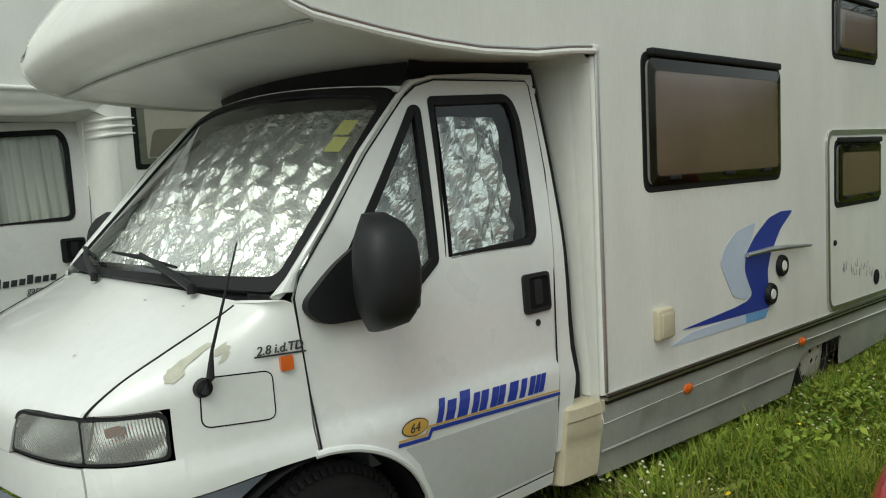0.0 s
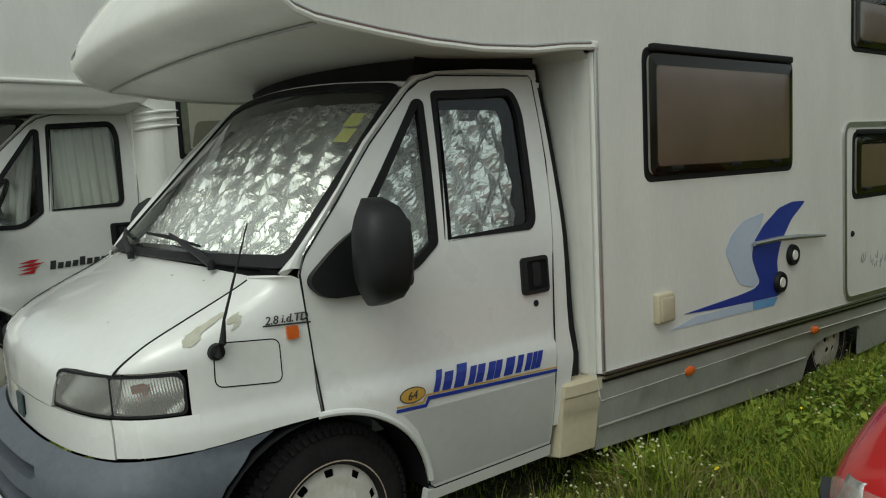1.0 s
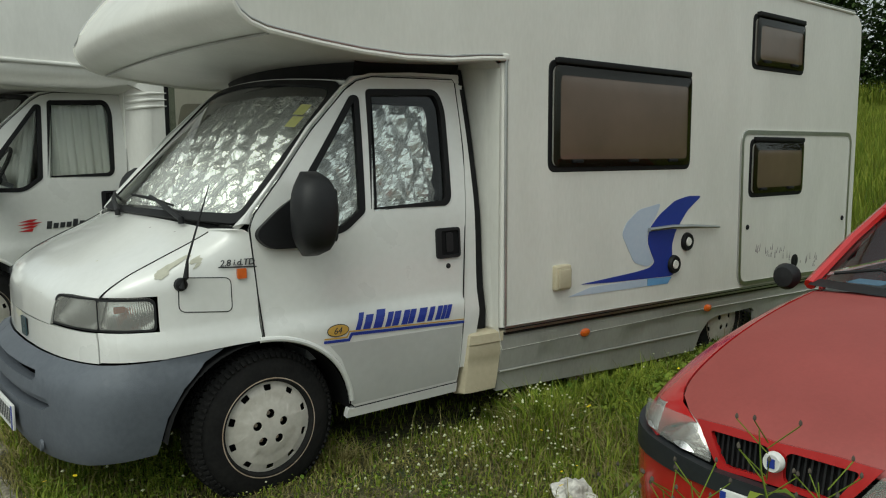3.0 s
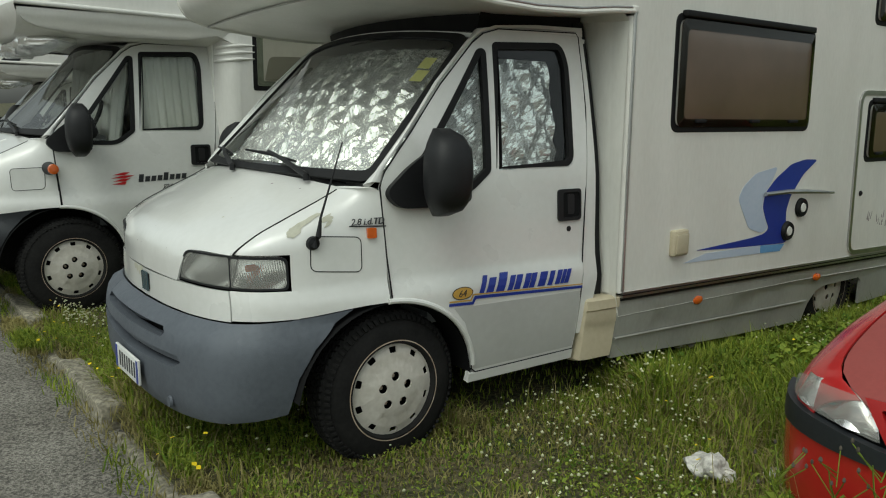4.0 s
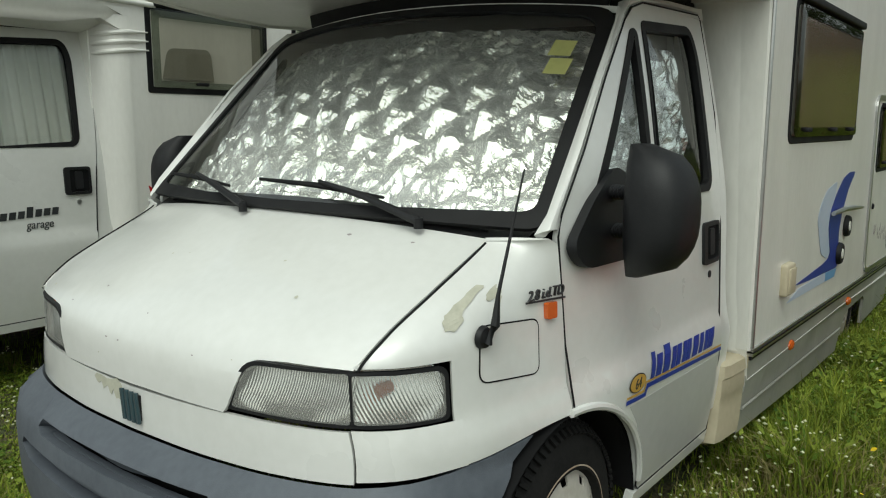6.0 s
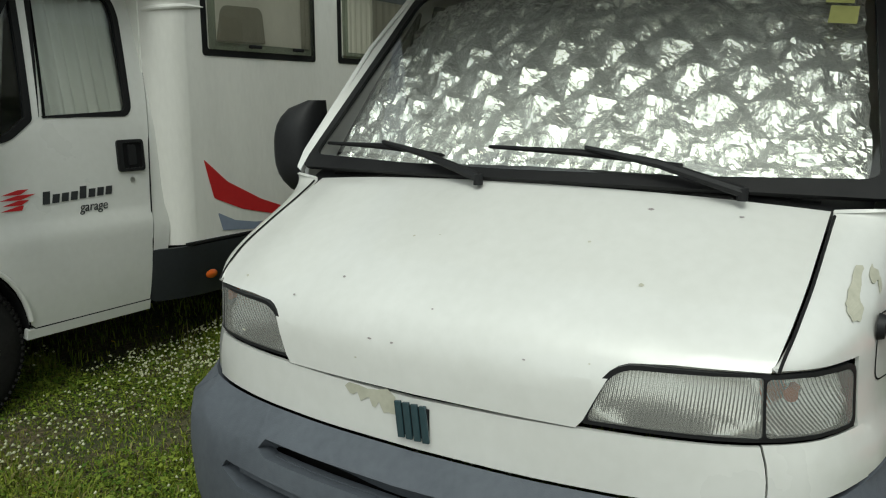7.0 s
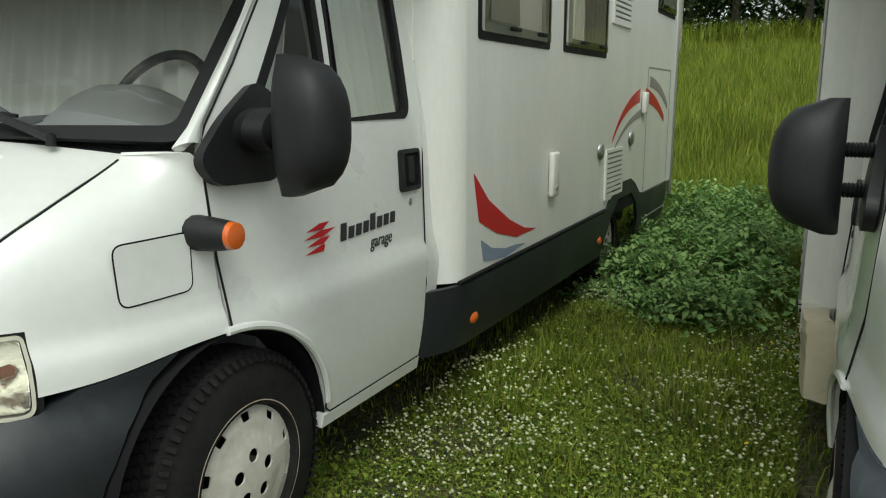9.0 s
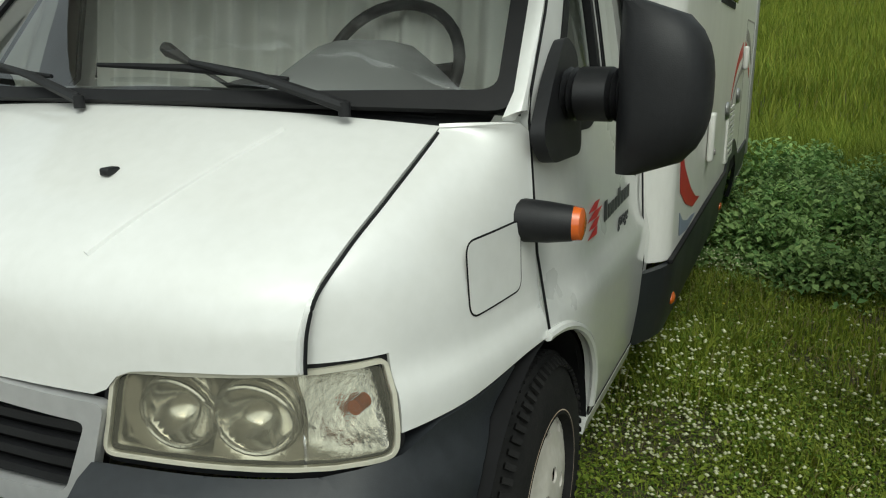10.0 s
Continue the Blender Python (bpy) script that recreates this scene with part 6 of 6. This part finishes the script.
scr = [[(2.22 + 0.10 * (y / 0.6) ** 2, y, 0.775 - 0.02 * (y / 0.6) ** 2), (2.55 + 0.12 * (y / 0.6) ** 2, y * 0.93, 0.95), (2.90 + 0.14 * (y / 0.6) ** 2, y * 0.84, 1.13)] for y in np.linspace(-0.6, 0.6, 13)]
part("windscreen", grid(scr, out=(-1, 0, 1)), GLASS, car, "raked car windscreen")
part("cowl", grid([[(2.16 + 0.10 * (y / 0.6) ** 2, y, 0.762), (2.25 + 0.10 * (y / 0.6) ** 2, y, 0.785)] for y in np.linspace(-0.6, 0.6, 13)], out=(0, 0, 1)), BLACK, car)
part("wiper", tube([(2.20, 0.05, 0.80), (2.30, 0.28, 0.865), (2.27, 0.48, 0.83)], 0.008, 8), BLACK, car, "black wiper")
for sg in (1, -1):
    part("screen_pillar", tube([(2.30, sg * 0.61, 0.755), (2.66, sg * 0.57, 0.955), (3.03, sg * 0.52, 1.135), (3.6, sg * 0.53, 1.17), (4.0, sg * 0.53, 1.10)], 0.028, 8), REDPAINT, car)
part("roof", grid([[(x, y * 0.53, 1.14 + 0.04 * math.sin((x - 2.9) * 2.4) - 0.03 * y * y) for y in np.linspace(-1, 1, 9)] for x in np.linspace(2.92, 4.0, 8)], out=(0, 0, 1)), REDPAINT, car, solid=0.02)
part("tailgate", grid([[(4.0, y * 0.53, 1.13), (4.25, y * 0.66, 0.75), (4.3, y * 0.68, 0.2)] for y in np.linspace(-1, 1, 7)], out=(1, 0, 0)), REDPAINT, car, solid=0.02)
part("dashboard", block(2.35, 2.7, -0.58, 0.58, 0.62, 0.74, bev=0.03), DASH, car)
part("cabin_floor", block(1.3, 4.1, -0.62, 0.62, 0.10, 0.16), VOID, car)
for y0 in (-0.3, 0.3):
    part("seat", block(3.05, 3.25, y0 - 0.22, y0 + 0.22, 0.3, 0.95, bev=0.05), DASH, car)
tk = part("parking_slip", block(2.50, 2.66, 0.36, 0.52, 0.757, 0.760), SKYBLUE, car, "blue and white slip on the dashboard", smooth=False)
rb = part("round_badge", lathe([(0.775, 0.001), (0.773, 0.028), (0.785, 0.033), (0.80, 0.033)], axis="x", seg=28, at=(0, 0, 0.425)), PAPER, car, "round white and chrome badge")
part("badge_bar", block(0.770, 0.776, -0.012, 0.012, 0.41, 0.44), BLUE, rb, smooth=False)
number_plate(car, 0.742, -0.155, 0.155, 0.215, 0.30, 7)


# ---- plants ----
def np_mesh(name, verts, faces, mat, label, category, kind="stuff"):
    me = bpy.data.meshes.new(name)
    nv, nf, k = len(verts), len(faces), faces.shape[1]
    me.vertices.add(nv)
    me.vertices.foreach_set("co", verts.astype(np.float32).ravel())
    me.loops.add(nf * k)
    me.loops.foreach_set("vertex_index", faces.astype(np.int32).ravel())
    me.polygons.add(nf)
    me.polygons.foreach_set("loop_start", np.arange(0, nf * k, k, dtype=np.int32))
    me.polygons.foreach_set("loop_total", np.full(nf, k, dtype=np.int32))
    me.update(calc_edges=True)
    me.materials.append(mat)
    return tagged(new(name, me), label, category, kind=kind)


gen = np.random.default_rng(5)


def wave(x, y, f, p=0.0):
    return 0.5 + 0.25 * (np.sin(x * f + 1.3 * np.sin(y * f * 0.7 + p)) + np.sin(y * f * 1.13 + 1.7 * np.sin(x * f * 0.61 + p * 2)))


def base_z(x, y):
    h = np.where(x > 7.5, 0.145 * (x - 7.5) * np.minimum(1, (x - 7.5) / 4), 0.0)
    return np.minimum(h, 3.3)


def under(x, y):
    """True below the vehicles."""
    a = (x > 0.42) & (x < 5.7) & (np.abs(y) < 0.93)
    b = (x > 0.2) & (x < 5.5) & (np.abs(y - 3.4 + 0.06 * x) < 0.90)
    c = (x > 1.0) & (x < 4.2) & (np.abs(y + 2.83) < 0.5)
    return a | b | c


def blades(x, y, h, w, lean=0.45):
    n = len(x)
    a = gen.uniform(0, 2 * np.pi, n)
    dx, dy = np.cos(a), np.sin(a)
    l = h * lean * gen.uniform(0.2, 1.4, n)
    a2 = a + gen.uniform(0.8, 2.2, n)
    px, py = np.cos(a2) * w * 0.5, np.sin(a2) * w * 0.5
    z = base_z(x, y) - 0.01
    v = np.empty((n, 5, 3))
    v[:, 0] = np.stack([x - px, y - py, z], 1)
    v[:, 1] = np.stack([x + px, y + py, z], 1)
    mx, my, mz = x + dx * l * 0.35, y + dy * l * 0.35, z + h * 0.6
    v[:, 2] = np.stack([mx + px * 0.8, my + py * 0.8, mz], 1)
    v[:, 3] = np.stack([mx - px * 0.8, my - py * 0.8, mz], 1)
    v[:, 4] = np.stack([x + dx * l, y + dy * l, z + h * np.maximum(0.55, 1 - 0.25 * lean)], 1)
    i = np.arange(n)[:, None] * 5
    f = np.concatenate([i + [[0, 1, 2]], i + [[0, 2, 3]], i + [[3, 2, 4]]])
    return v.reshape(-1, 3), f


def scatter(n, x0, x1, y0, y1, keep):
    x, y = gen.uniform(x0, x1, n), gen.uniform(y0, y1, n)
    k = keep(x, y) > gen.uniform(0, 1, n)
    return x[k], y[k]


def lush(x, y):
    d = 0.42 + 0.75 * wave(x, y, 2.1, 0.4) + 0.25 * (y > 0.9)
    d = d * np.clip(1.25 - 0.95 * np.clip((wave(x, y, 5.3, 2.7) - 0.62) * 5, 0, 1), 0.15, 1)
    d = np.where((y < -0.9) & (x < 1.0) & (y > -2.2), d * 0.6, d)
    d = np.where(x < -0.55, d * 0.75, d)
    return np.where(under(x, y), 0.12, d)


def tall(x, y):
    h = 0.026 + 0.068 * wave(x, y, 1.7, 1.0) ** 1.5 + 0.10 * np.clip((wave(x, y, 6.3, 3.3) - 0.70) * 4, 0, 1) * wave(x, y, 2.3, 1.9)
    h = h + 0.09 * np.exp(-((y + 1.12) / 0.22) ** 2) * (x > 1.3) + 0.05 * ((x > 1.2) & (y < -1.2))
    h = h + np.where((x > 3.2) & (y > 0.8), 0.10, 0) + np.where(x > 5.6, 0.22, 0)
    h = h + 0.06 * np.exp(-((y - 2.15) / 0.25) ** 2) * (x > 0.8)
    h = h + 0.05 * np.exp(-((x + 0.66) / 0.12) ** 2)
    return h


x, y = scatter(270000, -0.80, 4.5, -3.4, 3.4, lambda x, y: lush(x, y) * np.where(y > 0.9, 0.9, 1.0))
np_mesh("grass", *blades(x, y, tall(x, y) * gen.uniform(0.5, 1.5, len(x)), gen.uniform(0.004, 0.009, len(x))), GRASS, "patchy green grass around the vehicles", "grass")
x, y = scatter(70000, 4.5, 9.0, -4.5, 4.5, lush)
np_mesh("grass", *blades(x, y, tall(x, y) * gen.uniform(0.5, 1.5, len(x)), gen.uniform(0.005, 0.010, len(x))), GRASS, "long green grass behind the vehicles", "grass")
x, y = scatter(240000, -0.85, 5, -3.4, 3.2, lambda x, y: np.where(((y < -0.8) & (x < 1.6)) | (x < -0.4), 0.95, np.where((y > 0.9) & (x < 1.0), 0.30, 0.20)) * (0.3 + wave(x, y, 3.3, 2.0)) * ~under(x, y))
np_mesh("dry_grass", *blades(x, y, tall(x, y) * gen.uniform(0.4, 1.3, len(x)), gen.uniform(0.004, 0.008, len(x)), 0.9), STRAW, "dry yellowed grass among the green", "grass")
x, y = scatter(270000, 8.0, 29.0, -12, 18, lambda x, y: 0.25 + 0.75 / (1 + 0.10 * (x - 8)))
np_mesh("meadow_grass", *blades(x, y, gen.uniform(0.25, 0.65, len(x)), gen.uniform(0.008, 0.021, len(x)), 0.35), MEADOW, "tall meadow grass on the rising field", "grass")
x2, y2 = scatter(75000, -1.15, -0.72, -4, 6.0, lambda x, y: ((wave(x, y, 3.1, 1.2) > 0.58) + 0.12) * np.exp(-((x + 0.95) / 0.06) ** 2) + (0.3 + 0.7 * (wave(x, y, 4.3, 0.2) > 0.45)) * np.exp(-((x + 0.74) / 0.05) ** 2))
kw = wave(x2, y2, 5.1, 2.0) > 0.6
np_mesh("kerb_weeds", *blades(x2[kw], y2[kw], gen.uniform(0.02, 0.07, kw.sum()), gen.uniform(0.004, 0.008, kw.sum()), 0.9), STRAW, "dried brown weeds along the kerb", "weeds")
x2, y2 = x2[~kw], y2[~kw]
np_mesh("kerb_weeds", *blades(x2, y2, gen.uniform(0.03, 0.10, len(x2)), gen.uniform(0.004, 0.008, len(x2)), 0.9), GRASS, "weeds growing over the kerb stones", "weeds")
# tall stalks
x, y = scatter(2600, 0.5, 6, -3.3, 3.0, lambda x, y: np.where((np.abs(y + 1.15) < 0.3) | (np.abs(y - 2.1) < 0.35) | (y < -1.5), 0.7, 0.15) * ~under(x, y))
np_mesh("grass_stalks", *blades(x, y, gen.uniform(0.12, 0.36, len(x)), gen.uniform(0.002, 0.004, len(x)), 0.5), STRAW, "thin seeding grass stalks", "grass")


def leaves(x, y, z, size, tilt=0.6):
    """Folded leaf shapes, each of four points and a midrib."""
    n = len(x)
    a, b = gen.uniform(0, 2 * np.pi, n), gen.uniform(-tilt, tilt, n)
    d = np.stack([np.cos(a) * np.cos(b), np.sin(a) * np.cos(b), np.sin(b)], 1)
    s = np.stack([-np.sin(a), np.cos(a), gen.uniform(-0.4, 0.4, n)], 1)
    c = np.stack([x, y, z], 1)
    sz = size[:, None]
    up = np.array([0, 0, 1.0])
    v = np.empty((n, 6, 3))
    v[:, 0] = c
    v[:, 1] = c + d * sz * 0.45 + s * sz * 0.30 + up * sz * 0.08
    v[:, 2] = c + d * sz * 0.50
    v[:, 3] = c + d * sz * 0.45 - s * sz * 0.30 + up * sz * 0.08
    v[:, 4] = c + d * sz * 1.0 - up * sz * 0.08
    v[:, 5] = v[:, 4]
    i = np.arange(n)[:, None] * 6
    return v.reshape(-1, 3), np.concatenate([i + [[0, 2, 1]], i + [[0, 3, 2]], i + [[1, 2, 4]], i + [[2, 3, 4]]])


x, y = scatter(480000, -0.78, 4.6, -3.3, 3.0, lambda x, y: np.where(y > 0.9, 0.55 + 0.45 * (wave(x, y, 3.7, 0.7) > 0.42), 0.8) * np.clip(1.1 * lush(x, y), 0, 1) * np.where((y < -0.8) & (x < 1.5), 0.25 + 0.75 * (wave(x, y, 4.1, 1.6) > 0.55), 1.0) * ~under(x, y) * np.clip((wave(x, y, 2.6, 3.0) - 0.12) * 3, 0.1, 1))
np_mesh("clover", *leaves(x, y, gen.uniform(0.0, 0.022, len(x)) + tall(x, y) * 0.75 * gen.uniform(0, 1, len(x)), gen.uniform(0.008, 0.020, len(x)) * (1 + 0.9 * (gen.uniform(0, 1, len(x)) > 0.9))), LEAF, "small broad-leaved weeds and clover", "weeds")
cl = np.stack([gen.uniform(2.6, 6.4, 80), gen.normal(1.62, 0.36, 80), gen.uniform(0.12, 0.56, 80)], 1)
cl[:, 2] *= np.clip((cl[:, 0] - 1.6) / 2.0, 0.3, 1)
n = 46000
k = gen.integers(0, 80, n)
x, y = cl[k, 0] + gen.normal(0, 0.13, n), cl[k, 1] + gen.normal(0, 0.13, n)
top = (cl[k, 2] + 0.04) * np.exp(-(((x - cl[k, 0]) ** 2 + (y - cl[k, 1]) ** 2) / 0.09))
np_mesh("nettles", *leaves(x, y, top * gen.uniform(0.15, 1.0, n) ** 0.6, gen.uniform(0.022, 0.072, n), 0.9), NETTLE, "bushy nettles between the motorhomes", "weeds")
n = 4500
x, y = gen.uniform(1.3, 5.5, n), gen.normal(-1.28, 0.16, n)
np_mesh("weed_clumps", *leaves(x, y, 0.02 + 0.22 * wave(x, y, 3.0, 1.1) * gen.uniform(0.2, 1, n), gen.uniform(0.025, 0.06, n), 0.8), LEAF, "leafy weeds along the skirt", "weeds")


def balls(x, y, z, r):
    """Small round flower heads."""
    n = len(x)
    d = np.array([(1, 0, 0), (0, 1, 0), (-1, 0, 0), (0, -1, 0), (0, 0, 0.8), (0, 0, -0.6)], float)
    v = np.stack([x, y, z], 1)[:, None, :] + d[None] * (r[:, None, None] * gen.uniform(0.8, 1.2, (n, 6, 1)))
    i = np.arange(n)[:, None] * 6
    f = np.concatenate([i + [[a, b, 4]] for a, b in ((0, 1), (1, 2), (2, 3), (3, 0))] + [i + [[b, a, 5]] for a, b in ((0, 1), (1, 2), (2, 3), (3, 0))])
    return v.reshape(-1, 3), f


def heads(x, y, z, r, k=7):
    n = len(x)
    t = np.arange(k) / k * 2 * np.pi
    v = np.empty((n, k, 3))
    tx, ty = gen.uniform(-0.5, 0.5, n), gen.uniform(-0.5, 0.5, n)
    for j in range(k):
        rr = r * (1 + 0.25 * (j % 2))
        v[:, j] = np.stack([x + rr * np.cos(t[j]), y + rr * np.sin(t[j]), z + rr * (tx * np.cos(t[j]) + ty * np.sin(t[j]))], 1)
    i = np.arange(n)[:, None] * k
    return v.reshape(-1, 3), i + np.arange(k)[None]


def daisy_keep(x, y):
    d = np.where(y > 0.9, 0.95, 0.30)
    d = d * np.clip((wave(x, y, 2.9, 0.9) - 0.38) * 3, 0.05, 1)
    d = np.where((x > 2.2) & (y > 0.9), d * 0.4, d)
    d = np.where((y < 0) & (x > 1.6), d * 0.25, d)
    return d * ~under(x, y)


x, y = scatter(30000, -0.7, 4.2, -3.2, 3.0, daisy_keep)
np_mesh("clover_flowers", *balls(x, y, tall(x, y) * 1.0 + gen.uniform(0.008, 0.045, len(x)), gen.uniform(0.0045, 0.0105, len(x))), PETAL, "many small cream clover flowers in the grass", "flowers")
x, y = scatter(60, 0.4, 2.8, -3.0, -1.4, lambda x, y: 0.1 + (wave(x, y, 3.0, 2.2) > 0.6))
x2, y2 = scatter(34, -0.8, 4, 0.9, 2.6, lambda x, y: 0.3 + 0 * x)
x3, y3 = scatter(36, -0.95, -0.7, -1.0, 3.0, lambda x, y: 0.6 + 0 * x)
x, y = np.concatenate([x, x2, x3]), np.concatenate([y, y2, y3])
np_mesh("yellow_flowers", *heads(x, y, tall(x, y) * 1.1 + gen.uniform(0.02, 0.10, len(x)), gen.uniform(0.005, 0.010, len(x)), 9), YELLOW, "scattered yellow dandelion flowers", "flowers")

rb = bmesh.new()
bmesh.ops.create_icosphere(rb, subdivisions=4, radius=0.085)
for v in rb.verts:
    v.co = v.co * (1 + 0.55 * noise.noise(v.co * 14) + 0.25 * noise.noise(v.co * 40))
    v.co.z *= 0.75
rub = tagged(part("rubble_lump", rb, STONE), "crumpled white lump lying in the grass", "rubble")
rub.location = (0.915, -1.925, 0.03)
rub2 = copy_thing(rub, pose(1.10, -2.09, 0.02, 0, 0, 80) @ Matrix.Scale(0.45, 4))
rub2.scale = (0.45, 0.45, 0.45)


def tall_weed(px, py, h, seed):
    r = random.Random(seed)
    t = thing("tall_weed", "tall branching weed stalk with small buds", "weed", pose(px, py, 0), "weeds by the red car")
    pts = [(0.02 * math.sin(i), 0.02 * math.cos(i * 1.3), h * i / 5) for i in range(6)]
    part("stem", tube(pts, [0.005, 0.005, 0.004, 0.004, 0.003, 0.002], 6), LEAF, t)
    for i in range(7):
        z0 = h * r.uniform(0.55, 0.98)
        a = r.uniform(0, 6.28)
        e = (0.09 * math.cos(a), 0.09 * math.sin(a), min(h + 0.05, z0 + 0.09))
        part("twig", tube([(0, 0, z0), e], 0.002, 5), LEAF, t)
        part("bud", lathe([(0, 0.001), (0.005, 0.0055), (0.012, 0.005), (0.018, 0.001)], axis="z", seg=8, at=e), BARK, t)
    lv = bmesh.new()
    for i in range(12):
        z0, a = h * r.uniform(0.1, 0.7), r.uniform(0, 6.28)
        c, s, l = math.cos(a), math.sin(a), r.uniform(0.05, 0.11)
        q = [lv.verts.new(p) for p in ((0, 0, z0), (c * l * 0.5 - s * l * 0.16, s * l * 0.5 + c * l * 0.16, z0 + 0.02), (c * l, s * l, z0 - 0.01), (c * l * 0.5 + s * l * 0.16, s * l * 0.5 - c * l * 0.16, z0 + 0.02))]
        lv.faces.new(q)
    tagged(part("weed_leaf", lv, LEAF, t), kind="stuff")


for i, (px, py, h) in enumerate(((0.66, -2.86, 0.62), (0.60, -2.68, 0.42), (0.70, -3.02, 0.5), (0.72, -2.5, 0.3), (0.5, -2.95, 0.35), (0.62, -2.36, 0.28))):
    tall_weed(px, py, h, i)


# ---- trees and distance ----
def tree(px, py, h, rad, seed, conifer=False):
    z0 = float(base_z(np.array([px]), np.array([py]))[0])
    t = thing("tree", "dark green conifer at the field's edge" if conifer else "leafy tree at the field's edge", "tree", pose(px, py, z0), "trees behind the meadow")
    part("trunk", tube([(0, 0, -0.2), (0.05, 0, h * 0.3), (0, 0.1, h * 0.6), (0, 0, h * 0.95)], [0.2, 0.15, 0.09, 0.02], 8), BARK, t)
    r = np.random.default_rng(seed)
    for i in range(7):
        a, zz = i * 2.4, h * (0.2 + 0.09 * i)
        part("limb", tube([(0, 0, zz), (0.35 * rad * math.cos(a), 0.35 * rad * math.sin(a), zz + 0.3), (0.75 * rad * math.cos(a), 0.75 * rad * math.sin(a), zz + 0.6)], [0.07, 0.04, 0.015], 6), BARK, t)
    n = 5200
    cl = r.uniform(-1, 1, (60, 3))
    cz = r.uniform(0.06, 1.0, 60)
    ce = np.stack([cl[:, 0] * rad * (1 - cz * (0.9 if conifer else 0.35)), cl[:, 1] * rad * (1 - cz * (0.9 if conifer else 0.35)), cz * h], 1)
    k = r.integers(0, 60, n)
    p = ce[k] + r.normal(0, 1, (n, 3)) * np.array([0.45, 0.45, 0.28]) * (0.8 if conifer else 1)
    v, f = leaves(p[:, 0], p[:, 1], p[:, 2], r.uniform(0.10, 0.24, n), 1.0)
    ob = np_mesh("crown", v, f, TREEL, "", "", "stuff")
    ob.parent = t


rt = random.Random(11)
for i in range(16):
    tree(28.5 + rt.uniform(-0.6, 3.0), -9 + 1.9 * i + rt.uniform(-0.5, 0.5), rt.uniform(4.5, 7.5), rt.uniform(1.6, 2.4), 30 + i, i % 3 == 1)
x, y = scatter(9000, 26.6, 28.4, -12, 24, lambda x, y: 0.5 + wave(x, y, 1.0))
np_mesh("hedge_weeds", *blades(x, y, gen.uniform(0.5, 1.3, len(x)), gen.uniform(0.03, 0.06, len(x)), 0.4), MEADOW, "tall weeds below the trees", "weeds")
n = 26000
x, y = gen.uniform(29.5, 33.0, n), gen.uniform(-14, 26, n)
np_mesh("undergrowth", *leaves(x, y, 3.2 + gen.uniform(0, 1, n) * (2.6 + 1.6 * wave(x, y, 0.9, 0.3)), gen.uniform(0.18, 0.42, n), 1.0), TREEL, "dense dark undergrowth between the trees", "bushes")
wb = tagged(part("low_wall", block(25.6, 25.75, -14, 24, 2.4, 2.72, bev=0.02), KERB), "low pale concrete wall across the field", "wall", kind="structure")
pole = thing("pole", "weathered utility pole in the field", "pole", pose(25.2, 5.88, 2.4))
part("shaft", tube([(0, 0, -0.3), (0, 0, 7)], [0.11, 0.08], 12), KERB, pole)
